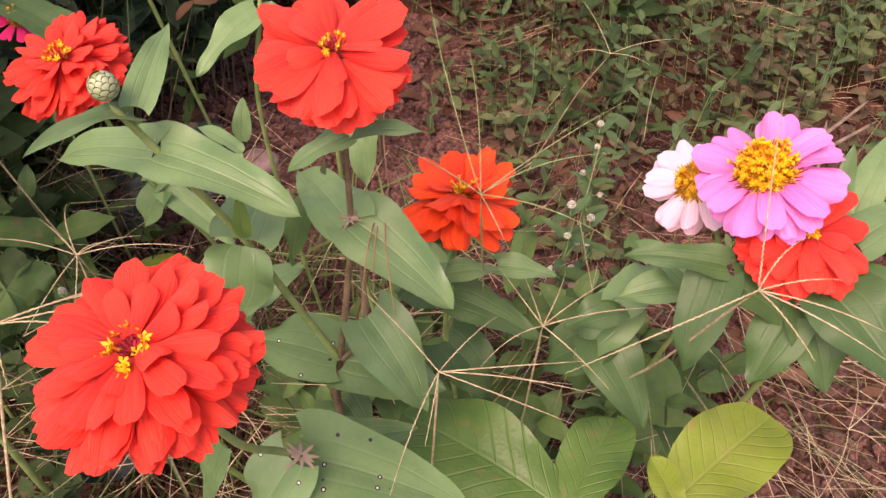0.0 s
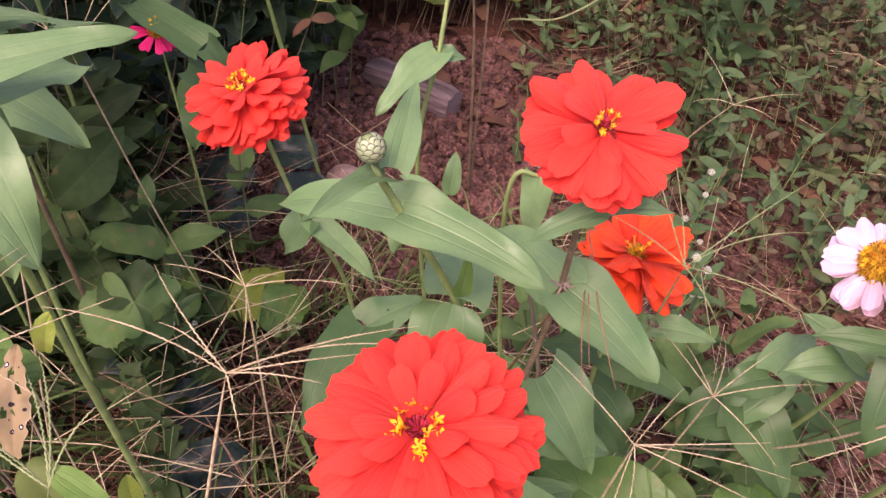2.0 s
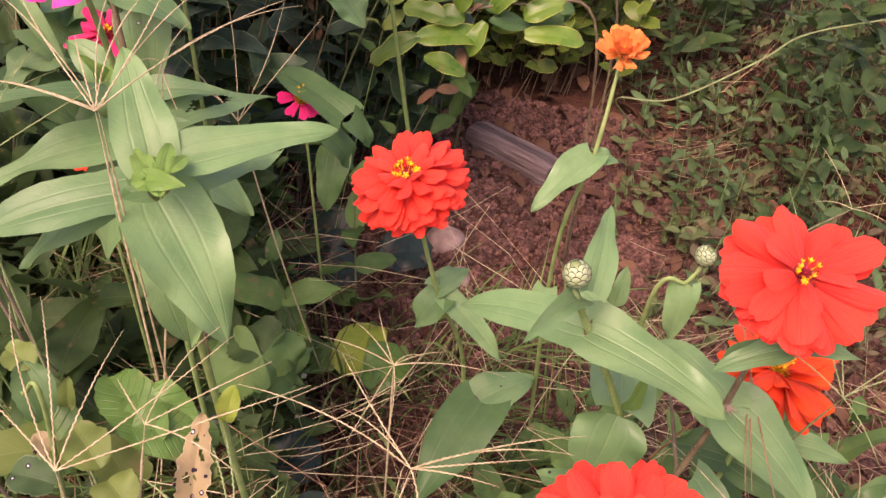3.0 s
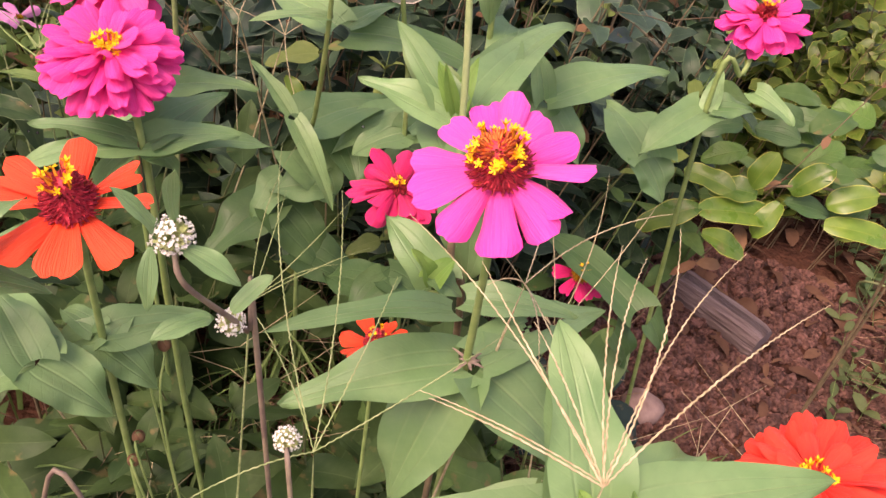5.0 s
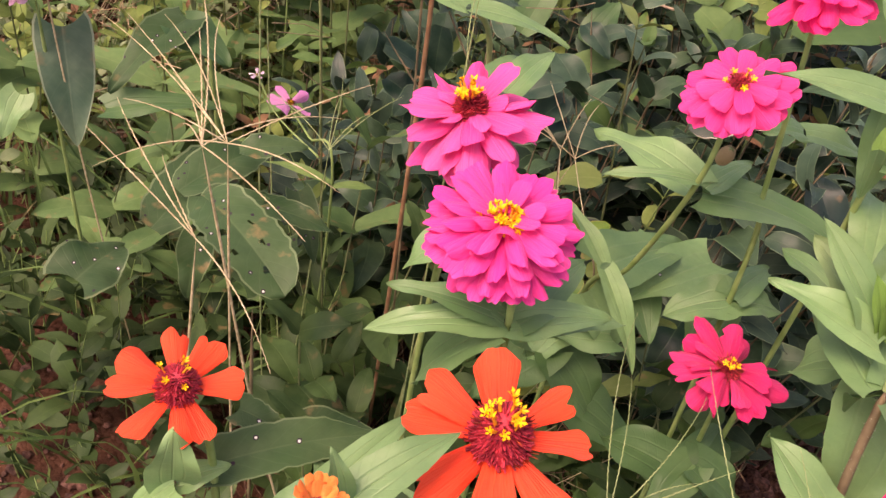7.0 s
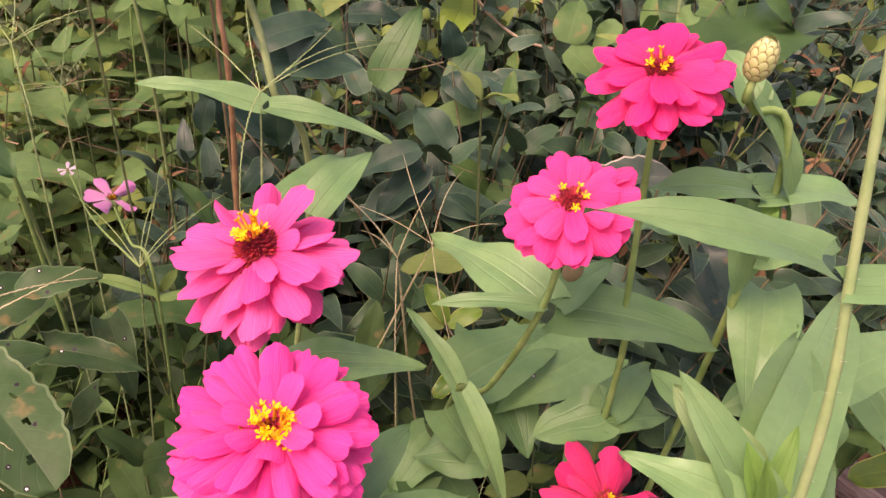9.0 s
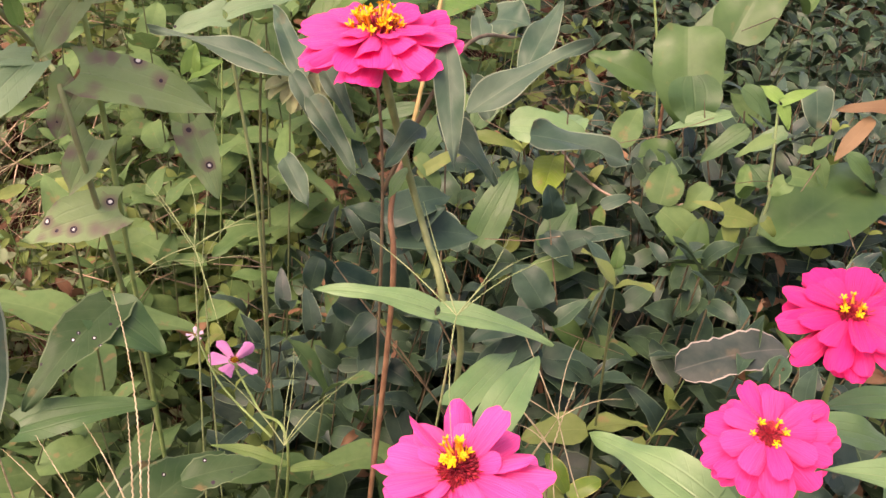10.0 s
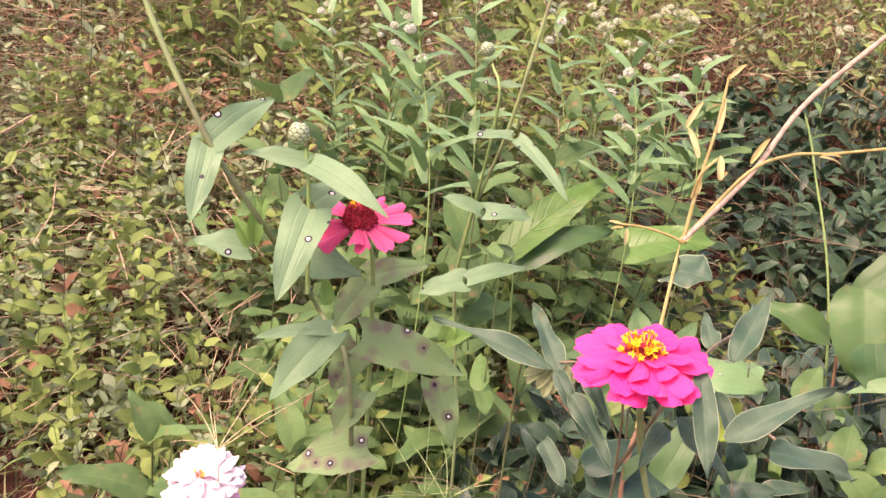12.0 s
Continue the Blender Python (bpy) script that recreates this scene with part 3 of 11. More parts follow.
FORMS = {  # rings of petals: how many, rise in degrees, length, width, bend; then the disc's radius and height, and the petals' disorder in degrees
    "full": ([(20, -14, 0.98, 0.31, 0.50), (20, -6, 1.0, 0.31, 0.46), (19, 2, 0.98, 0.31, 0.42), (17, 10, 0.92, 0.29, 0.36), (13, 20, 0.80, 0.27, 0.32), (7, 34, 0.52, 0.24, 0.25)], 0.17, 0.10, 4),
    "wide": ([(14, -12, 0.97, 0.42, 0.50), (14, -1, 1.0, 0.41, 0.40), (13, 10, 0.97, 0.39, 0.30), (5, 22, 0.60, 0.32, 0.45)], 0.13, 0.08, 5),
    "ruffled": ([(14, -18, 0.98, 0.36, 0.60), (14, -2, 0.97, 0.36, 0.35), (12, 16, 0.86, 0.34, 0.10), (9, 30, 0.66, 0.31, 0.15)], 0.15, 0.10, 9),
    "double": ([(13, -13, 1.0, 0.42, 0.35), (12, -3, 0.95, 0.40, 0.30), (9, 10, 0.70, 0.34, 0.30)], 0.16, 0.10, 6),
    "flat": ([(15, -7, 1.0, 0.39, 0.16), (14, 0, 0.95, 0.37, 0.14), (10, 6, 0.72, 0.32, 0.12), (5, 11, 0.54, 0.27, 0.10)], 0.25, 0.14, 3),
    "layered": ([(13, -16, 1.0, 0.37, 0.50), (12, -3, 0.98, 0.35, 0.35), (9, 10, 0.86, 0.31, 0.15), (5, 16, 0.52, 0.26, 0.40)], 0.20, 0.26, 9),
    "cup": ([(13, 22, 1.0, 0.36, 0.0), (13, 42, 0.95, 0.34, -0.2), (11, 60, 0.80, 0.30, -0.2), (8, 72, 0.60, 0.26, -0.2)], 0.16, 0.10, 5),
    "semi": ([(15, -7, 1.0, 0.37, 0.30), (14, 4, 0.97, 0.36, 0.28)], 0.36, 0.22, 5),
    "open": ([(12, -4, 1.0, 0.40, 0.30), (9, 12, 0.72, 0.33, 0.35)], 0.16, 0.10, 9),
    "single": ([(8, 4, 1.0, 0.47, 0.15)], 0.29, 0.44, 5),
    "broad": ([(12, 2, 1.0, 0.46, 0.22)], 0.31, 0.40, 5),
    "loose": ([(5, 12, 1.0, 0.50, 0.1)], 0.06, 0.05, 8),
    "bowl": ([(15, 35, 1.0, 0.34, -0.2), (14, 52, 0.85, 0.30, -0.2)], 0.42, 0.16, 5),
    "old": ([(13, 2, 1.0, 0.36, 0.15)], 0.29, 0.40, 8),
}


def flower(parent, centre, face, size, form, mat, disc=None, florets=12, crown=0.6, label="", turn=0.0, extra=None, tip=None, spread=(0.45, 1.15), star=0.062, chaff=40):
    """A flower head: a disc of scales with its petals, florets and green cup; centre is the disc's top, size the width across."""
    disc = disc or DISC_DARK
    rng = np.random.default_rng(int(abs(centre[0]) * 10000) + florets)
    rings, rd, hd, disorder = FORMS[form]
    R = size / 2
    z = Vector(face).normalized()
    place = Matrix.Translation(Vector(centre) - parent.matrix_basis.translation) @ z.to_track_quat("Z", "Y").to_matrix().to_4x4() @ Matrix.Translation((0, 0, -hd * R))
    rim = rd * R

    def dome(r):
        return hd * R * (1 - (r / rim) ** 2.6) - 0.1 * R

    # scales of the disc, on a dome
    n = 420
    k = np.arange(n) + 0.5
    rr, aa = (k / n) ** (0.5 - 0.3 * hd) * rim, k * 2.39996 + rng.normal(0, 0.09, n)
    rr = np.minimum(rr * (1 + rng.normal(0, 0.025, n)), rim)
    base = np.stack([rr * np.cos(aa), rr * np.sin(aa), dome(rr)], 1)
    out = np.stack([rr * np.cos(aa), rr * np.sin(aa), np.full(n, 0.35 * rim)], 1)
    out = out / np.linalg.norm(out, axis=1)[:, None] * R * (0.05 + 0.035 * rng.random((n, 1)))
    head = part("flower_head", needles("flower_head", base, base + out, R * 0.019, disc), parent, label, place)
    if tip:
        inner = rr < 0.5 * rim
        part("cone_tip", needles("cone_tip", base[inner], base[inner] + out[inner] * 1.12, R * 0.022, tip), head, "orange tip of the cone")
    s, a = np.meshgrid(np.linspace(0, 1, 7), np.linspace(0, 2 * np.pi, 17), indexing="ij")
    under = np.stack([s * rim * np.cos(a), s * rim * np.sin(a), dome(s * rim) + 0.01 * R], -1).reshape(-1, 3)
    part("disc", mesh_from("disc", under, grid_faces(6, 16), disc), head)
    # thin dark tongues that stand out round the disc
    if chaff:
        ca, cr = rng.uniform(0, 2 * np.pi, chaff), rim * rng.uniform(0.55, 1.05, chaff)
        foot = np.stack([cr * np.cos(ca), cr * np.sin(ca), dome(np.minimum(cr, rim))], 1)
        lean = np.stack([np.cos(ca), np.sin(ca), rng.uniform(0.2, 1.6, chaff)], 1) + rng.normal(0, 0.25, (chaff, 3))
        lean /= np.linalg.norm(lean, axis=1)[:, None]
        part("disc_fringe", needles("disc_fringe", foot, foot + lean * R * rng.uniform(0.07, 0.17, (chaff, 1)), R * 0.011, CHAFF), head, "fringe of thin dark red bracts")
    cup_r = np.array([0.05, 0.20, 0.26, 0.24, 0.18])[:, None] * R * (1 + 0.07 * np.cos(9 * np.linspace(0, 2 * np.pi, 37)))[None]
    ca = np.linspace(0, 2 * np.pi, 37)[None]
    cz = np.array([-0.42, -0.38, -0.25, -0.14, -0.06])[:, None] * R + 0 * ca
    part("calyx", mesh_from("calyx", np.stack([cup_r * np.cos(ca), cup_r * np.sin(ca), cz], -1).reshape(-1, 3), grid_faces(4, 36), BUD_CUP), head, "green scaly cup")
    for ring, (n, rise, long, wide, curl) in enumerate(rings):
        for i in range(n):
            az = 2 * math.pi * (i + 0.5 * (ring % 2)) / n + rng.normal(0, 0.10) + turn
            el = radians(rise + rng.normal(0, disorder))
            L, W = R * (long - 0.10) * rng.uniform(0.98 - 0.014 * disorder, 1.05), R * wide * rng.uniform(0.82, 1.14)
            m = Matrix.Rotation(az, 4, "Z") @ Matrix.Translation((0, 0.10 * R, (-0.10 + 0.035 * ring + rng.normal(0, 0.012)) * R)) @ Matrix.Rotation(el, 4, "X") @ Matrix.Rotation(rng.normal(0, 0.035 * disorder), 4, "Y") @ Matrix.Diagonal((W, L, L, 1))
            part("petal", petal_mesh(mat if not extra or ring else extra, int(rng.integers(4 if form in ("broad", "loose") else 6)), form in ("single", "broad", "open", "old", "loose"), curl), head, "", m)
    if florets:
        VV, FF, SA, SB = [], [], [], []
        for i in range(florets):
            az = 2 * math.pi * i / florets + rng.normal(0, 0.25)
            r = min(rim * crown * rng.uniform(*spread), rim)
            foot = np.array([r * math.cos(az), r * math.sin(az), dome(r) + 0.03 * R])
            d = np.array([0.45 * math.cos(az), 0.45 * math.sin(az), 1.0]) + rng.normal(0, 0.2, 3)
            d /= np.linalg.norm(d)
            top = foot + d * R * rng.uniform(0.08, 0.2)
            SA.append(foot), SB.append(top)
            e = np.cross(d, (0.2, 0.9, 0.1))
            e /= np.linalg.norm(e)
            f = np.cross(d, e)
            spin = rng.uniform(0, 6)
            q = R * star * rng.uniform(0.7, 1.1) + 0.0002
            lift = rng.uniform(0.1, 0.9) * q
            for j in range(5):
                t = spin + j * 1.2566
                c, w = e * math.cos(t) + f * math.sin(t), -e * math.sin(t) + f * math.cos(t)
                b0 = len(VV)
                VV += [top + 0.2 * q * w, top + 0.6 * q * c + 0.3 * q * w + 0.5 * lift * d, top + q * c + lift * d, top + 0.6 * q * c - 0.3 * q * w + 0.5 * lift * d, top - 0.2 * q * w, top + 0.5 * q * c - 0.1 * q * d]
                FF += [[b0, b0 + 1, b0 + 5, b0 + 4], [b0 + 1, b0 + 2, b0 + 3, b0 + 5]]
        part("floret_ring", mesh_from("floret_ring", VV, FF, FLORET), head, "yellow star-shaped florets")
        part("floret_base", needles("floret_base", SA, SB, R * 0.026, FLORET_STALK), head)
    return head


def scaly_ball(parent, centre, face, radius, tall, mat, name="bud", rows=6, label=""):
    """A closed bud of overlapping scales."""
    z = Vector(face).normalized()
    place = Matrix.Translation(Vector(centre) - parent.matrix_basis.translation) @ z.to_track_quat("Z", "Y").to_matrix().to_4x4()
    s, a = np.meshgrid(np.linspace(0, 1, 9), np.linspace(0, 2 * np.pi, 17), indexing="ij")
    ph = np.pi * s
    core = np.stack([0.94 * radius * np.sin(ph) * np.cos(a), 0.94 * radius * np.sin(ph) * np.sin(a), -0.94 * tall * np.cos(ph)], -1).reshape(-1, 3)
    body = part(name, mesh_from(name, core, grid_faces(8, 16), BUD_CUP), parent, label, place)
    VV, FF, UU = [], [], []
    for r in range(rows):
        n = 9 if r < rows - 1 else 5
        for i in range(n):
            az = 2 * math.pi * (i + 0.5 * (r % 2)) / n
            t0, t1 = np.pi * (0.22 + 0.62 * r / rows), np.pi * (0.22 + 0.62 * (r + 1.7) / rows)
            S, U = np.meshgrid(np.linspace(0, 1, 5), np.linspace(-1, 1, 5), indexing="ij")
            ph = np.minimum(t0 + (t1 - t0) * S * (1 - 0.28 * U ** 2), np.pi * 0.99)
            aa = az + U * (np.pi / n) * 1.12 * (1 - 0.25 * S ** 2)
            k = 1.0 + 0.05 * S - 0.03 * U ** 2
            V = np.stack([k * radius * np.sin(ph) * np.cos(aa), k * radius * np.sin(ph) * np.sin(aa), -k * tall * np.cos(ph)], -1).reshape(-1, 3)
            FF.append(grid_faces(4, 4) + len(VV) * 25)
            VV.append(V)
            UU.append(np.stack([(U.ravel() + 1) / 2, S.ravel()], 1))
    part("scale_cover", mesh_from("scale_cover", np.vstack(VV), np.vstack(FF), mat, np.vstack(UU)), body)
    return body


BUD_CUP = plain_material("green cup", (0.16, 0.25, 0.09), (0.26, 0.34, 0.14), 200)


def plant(name, x, y, label, category="flower plant", group=""):
    """An upright plant rooted in the ground at x, y."""
    ob = new(name)
    ob.empty_display_size = 0.02
    ob.location = (x, y, float(ground_z(x, y)))
    return tagged(ob, label, category, group)


def spike(parent, a, b, r, mat, sag=0.0, name="spike", beads=True):
    """One thin, beaded spike of a grass panicle."""
    a, b = np.array(a, float), np.array(b, float)
    n = max(10, int(np.linalg.norm(b - a) / 0.0014)) if beads else 12
    t = np.linspace(0, 1, n)
    line = a + (b - a) * t[:, None]
    bow = np.linalg.norm(b - a) * 0.05 * math.sin(a[0] * 900 + b[2] * 1700)
    line[:, 2] += sag * 4 * t * (1 - t)
    side = np.cross(b - a, (0.2, 0.3, 1.0))
    side /= np.linalg.norm(side)
    line += side * (bow * 4 * t * (1 - t))[:, None]
    if beads:
        line += side * (r * 0.5 * np.where(np.arange(n) % 2, 1, -1) * np.random.default_rng(n).uniform(0.3, 1.4, n))[:, None]
    rad = r * (1.0 if not beads else 1) * np.interp(t, [0, 0.1, 0.6, 1], [0.7, 0.95, 0.85, 0.3])
    V, F = tube_arrays(line, rad, 5)
    return part(name, mesh_from(name, V - np.array(parent.matrix_basis.translation), F, mat), parent)


def grass(root, hub, tips, mat=None, r=0.0006, sag=0.004, label="dry straw-coloured grass stalk with a spread seed head"):
    """A grass stalk from the ground to its hub, with a fan of spikes."""
    mat = mat or STRAW
    ob = plant("grass_stalk", *root, label, "grass", "grass stalks")
    mid = [(root[0] * 0.35 + hub[0] * 0.65, root[1] * 0.35 + hub[1] * 0.65, 0.45 * hub[2])]
    stem(ob, [root, *mid, hub], r * 2.2, r * 1.7, mat, "stalk", steps=6)
    for tip in tips:
        spike(ob, hub, tip, r, mat, sag)
    return ob


def vein_star(parent, centre, face, reach, arms=8):
    """Dark purple-brown lines that run out from a node over the leaf bases."""
    z = Vector(face).normalized()
    x = z.cross(Vector((0.3, 0.9, 0.1))).normalized()
    y = z.cross(x)
    for k in range(arms):
        a = 6.283 * k / arms + 0.3 * math.sin(5 * k)
        d = (x * math.cos(a) + y * math.sin(a)) * reach * (0.75 + 0.35 * math.sin(3 * k + 1))
        c = Vector(centre) + z * 0.0015
        leaf(parent, c + d * 0.1, c + d, reach * 0.16, STEM_PURPLE, face=face, nu=6, nv=3, name="vein_mark", p=0.35)


# ---- the ground ----
def ground():
    n = 300
    k = np.linspace(-1, 1, n)
    spread = 0.9 * np.sinh(4.6 * k) / np.sinh(4.6) * 70 + 0.55 * k
    x, y = np.meshgrid(spread - 0.4, spread + 0.9, indexing="ij")
    z = ground_z(x, y)
    rng = np.random.default_rng(5)
    near = (np.abs(x + 0.4) < 2.5) & (np.abs(y - 0.9) < 2.5)
    z = z + near * rng.normal(0, 0.0022, z.shape)
    me = mesh_from("ground", np.stack([x.ravel(), y.ravel(), z.ravel()], 1), grid_faces(n - 1, n - 1)[:, ::-1], SOIL)
    tagged(new("ground", me), "reddish-brown crumbly garden soil rising to a bank", "ground", kind="structure")


ground()


def crumbs(n, x0, x1, y0, y1, small, large, mat, name, label, seed):
    """Loose lumps on the soil: many small rough stones in one mesh."""
    rng = np.random.default_rng(seed)
    x, y = rng.uniform(x0, x1, n), rng.uniform(y0, y1, n)
    r = small + (large - small) * rng.random(n) ** 2.4
    f = (1 + 5 ** 0.5) / 2
    ico = np.array([(-1, f, 0), (1, f, 0), (-1, -f, 0), (1, -f, 0), (0, -1, f), (0, 1, f), (0, -1, -f), (0, 1, -f), (f, 0, -1), (f, 0, 1), (-f, 0, -1), (-f, 0, 1)]) / 1.9
    tri = np.array([(0, 11, 5), (0, 5, 1), (0, 1, 7), (0, 7, 10), (0, 10, 11), (1, 5, 9), (5, 11, 4), (11, 10, 2), (10, 7, 6), (7, 1, 8), (3, 9, 4), (3, 4, 2), (3, 2, 6), (3, 6, 8), (3, 8, 9), (4, 9, 5), (2, 4, 11), (6, 2, 10), (8, 6, 7), (9, 8, 1)])
    V = ico[None] * (1 + rng.normal(0, 0.16, (n, 12, 1))) * r[:, None, None] * rng.uniform(0.7, 1.2, (n, 1, 3))
    V = V + np.stack([x, y, ground_z(x, y) + 0.5 * r], 1)[:, None]
    F = (np.arange(n)[:, None, None] * 12 + tri).reshape(-1, 3)
    me = mesh_from(name, V.reshape(-1, 3), F, mat)
    me.polygons.foreach_set("use_smooth", np.zeros(len(F), bool))
    tagged(new(name, me), label, "soil", kind="stuff")


crumbs(16000, -0.55, 0.15, 0.45, 1.25, 0.0030, 0.0105, CRUMB, "soil_crumbs", "loose reddish-brown lumps of dry soil", 1)
crumbs(11000, 0.0, 0.70, 0.22, 0.95, 0.0020, 0.0115, CRUMB, "soil_crumbs", "loose reddish-brown lumps of dry soil", 2)
crumbs(2500, -1.9, -0.9, 0.4, 1.2, 0.002, 0.009, CRUMB, "soil_crumbs", "loose reddish-brown lumps of soil between weeds", 3)


def log():
    """A weathered piece of wood lying on the soil."""
    a, b = np.array((-0.246, 1.118, -0.098)), np.array((-0.112, 1.045, -0.102))
    line = a + (b - a) * np.linspace(0, 1, 15)[:, None]
    V, F = tube_arrays(line, np.interp(np.linspace(0, 1, 15), [0, 0.1, 0.9, 1], [0.019, 0.024, 0.025, 0.022]), 14)
    rng = np.random.default_rng(8)
    around = np.linspace(0, 2 * np.pi, 14, endpoint=False) + 0.4
    ridge = np.tile((1 + rng.normal(0, 0.05, 14)) / np.maximum(np.abs(np.cos(around)), np.abs(np.sin(around))) ** 0.9, 15)[:, None]
    axis = np.repeat(line, 14, 0)
    V = axis + (V - axis) * ridge * (1 + rng.normal(0, 0.02, (len(V), 1)))
    ob = tagged(new("log", mesh_from("log", V, F, OLD_WOOD, np.stack([np.tile(np.linspace(0, 1, 14), 15), np.repeat(np.linspace(0, 1, 15), 14)], 1))), "weathered grey-brown log lying on red soil", "log")
    for end, ring in ((a, V[:14]), (b, V[-14:])):
        cap = np.vstack([[ring.mean(0)], ring])
        part("cut_end", mesh_from("cut_end", cap, [[0, i + 1, (i + 1) % 14 + 1] for i in range(14)], OLD_WOOD), ob)


log()


def stone(x, y, r, flat, seed, label):
    bm = bmesh.new()
    bmesh.ops.create_icosphere(bm, subdivisions=3, radius=r)
    for v in bm.verts:
        v.co *= 1 + 0.35 * noise.noise(v.co / r * 0.9 + Vector((seed, 0, 0))) + 0.06 * noise.noise(v.co / r * 4)
        v.co.z *= flat
    me = bpy.data.meshes.new("stone")
    bm.to_mesh(me)
    bm.free()
    me.materials.append(STONE)
    me.polygons.foreach_set("use_smooth", [True] * len(me.polygons))
    ob = tagged(new("stone", me), label, "stone", "stones")
    ob.location = (x, y, float(ground_z(x, y)) + r * flat * 0.5)


stone(-0.243, 0.86, 0.026, 0.7, 1.0, "pinkish rounded stone on the soil")
stone(-0.215, 0.80, 0.016, 0.7, 2.0, "small pinkish stone on the soil")
stone(0.06, 0.44, 0.030, 0.6, 3.0, "pale brown stone under the leaves")
stone(0.155, 0.66, 0.018, 0.6, 4.0, "small reddish stone on the soil")


def globe(parent, centre, r, n=190):
    """A domed cluster of tiny white flowers between yellow-green scales."""
    rng = np.random.default_rng(int(abs(centre[0]) * 9999))
    k = np.arange(n) + 0.5
    z = 1 - 2 * k / n
    a = k * 2.39996
    d = np.stack([np.sqrt(1 - z * z) * np.cos(a), np.sqrt(1 - z * z) * np.sin(a), z], 1)
    d += rng.normal(0, 0.09, (n, 3))
    d /= np.linalg.norm(d, axis=1)[:, None]
    reach = r * rng.uniform(0.80, 1.10, (n, 1)) * np.where(d[:, 2:] < -0.3, 0.8, 1)
    c = np.array(centre) - np.array(parent.matrix_basis.translation)
    head = part("flower_head", many_leaves("flower_head", c + d * r * 0.1, d, rng.normal(size=(n, 3)), reach[:, 0] * 0.86, np.full(n, r * 0.30), SCALE_LIME, p=0.6, q=0.6, nu=4), parent, "cluster of tiny white flowers")
    open_now = (d[:, 2] > -0.55) & (rng.random(n) < 0.9)
    d, reach = d[open_now], reach[open_now]
    m = len(d)
    side = np.cross(d, rng.normal(size=(m, 3)))
    side /= np.linalg.norm(side, axis=1)[:, None]
    third = np.cross(d, side)
    turns = [math.cos(1.2566 * i) * side + math.sin(1.2566 * i) * third for i in range(5)]
    at = np.repeat(c + d * reach, 5, 0)
    ways = np.stack(turns, 1).reshape(-1, 3) + np.repeat(d * rng.uniform(0.3, 1.6, (m, 1)), 5, 0)
    part("floret_cover", many_leaves("floret_cover", at, ways, np.repeat(d, 5, 0), np.full(5 * m, r * 0.19), np.full(5 * m, r * 0.115), WHITE_TINY, p=0.6, q=0.8, nu=4), head, "tiny white florets")


WHITE_TINY = plain_material("tiny white floret", (0.72, 0.74, 0.66), (0.82, 0.82, 0.76), 300, 0.6, glow=0.2)
SCALE_LIME = plain_material("yellow green scale", (0.36, 0.44, 0.16), (0.54, 0.60, 0.30), 300, 0.6, glow=0.2)


# ---- flowering plants ----

p = plant("zinnia_plant", -0.020, 0.270, "zinnia with one large red double flower and white-spotted leaves", "flower plant", "zinnias")
stem(p, [(0.030, 0.300), (-0.055, 0.229, 0.207), (-0.074, 0.206, 0.261), (-0.083, 0.182, 0.308), (-0.0954, 0.1656, 0.3780)], 0.0022, 0.0015, STEM_GREEN)
flower(p, (-0.0985, 0.1625, 0.3957), (-0.17, -0.17, 0.97), 0.0793, "full", RED, florets=15, crown=0.95, star=0.07, label="large red double flower with yellow florets")
leaf(p, (-0.069, 0.218, 0.238), (0.013, 0.199, 0.218), 0.045, LEAF_DOTTED, face=(0.06, -0.18, 0.98))
leaf(p, (-0.071, 0.208, 0.250), (-0.090, 0.191, 0.220), 0.035, face=(0.06, -0.17, 0.98))
leaf(p, (-0.090, 0.184, 0.303), (-0.104, 0.185, 0.243), 0.013, face=(0.09, -0.18, 0.98))
leaf(p, (-0.065, 0.230, 0.222), (-0.015, 0.256, 0.202), 0.027, face=(0.05, -0.18, 0.98))
vein_star(p, (-0.066, 0.206, 0.257), (0.11, -0.35, 0.93), 0.011, 10)

p = plant("zinnia_plant", -0.050, 0.320, "branching zinnia with a red flower, closed bud, broad grey-green leaves", "flower plant", "zinnias")
stem(p, [(-0.050, 0.320), (-0.061, 0.282, 0.175), (-0.056, 0.280, 0.237)], 0.0025, 0.0021, STEM_BROWN, hairs=120)
stem(p, [(-0.056, 0.280, 0.237), (-0.047, 0.278, 0.298), (-0.042, 0.278, 0.341), (-0.0405, 0.2717, 0.4266)], 0.0018, 0.0013, STEM_BROWN, "branch", hairs=120)
stem(p, [(-0.057, 0.280, 0.236), (-0.079, 0.276, 0.297), (-0.091, 0.269, 0.340), (-0.114, 0.262, 0.394), (-0.124, 0.257, 0.419)], 0.0020, 0.0015, STEM_GREEN, "branch", hairs=150)
stem(p, [(-0.055, 0.279, 0.236), (-0.042, 0.287, 0.251), (-0.045, 0.317, 0.266), (-0.050, 0.342, 0.277)], 0.0017, 0.0009, STEM_BROWN, "branch")
flower(p, (-0.0408, 0.2666, 0.4395), (-0.02, -0.37, 0.93), 0.0631, "wide", RED, florets=9, crown=0.9, star=0.04, turn=0.2, label="red double flower")
scaly_ball(p, (-0.124, 0.257, 0.427), (-0.25, -0.10, 0.90), 0.0055, 0.0058, BUD, label="green closed bud with black-edged scales")
leaf(p, (-0.115, 0.262, 0.393), (-0.170, 0.289, 0.367), 0.023, face=(0.12, -0.37, 0.92), bend=0.7, fold=0.12, wave=0.06)
leaf(p, (-0.113, 0.261, 0.393), (-0.055, 0.238, 0.380), 0.026, face=(0.12, -0.27, 0.95), bend=0.6, wave=0.12)
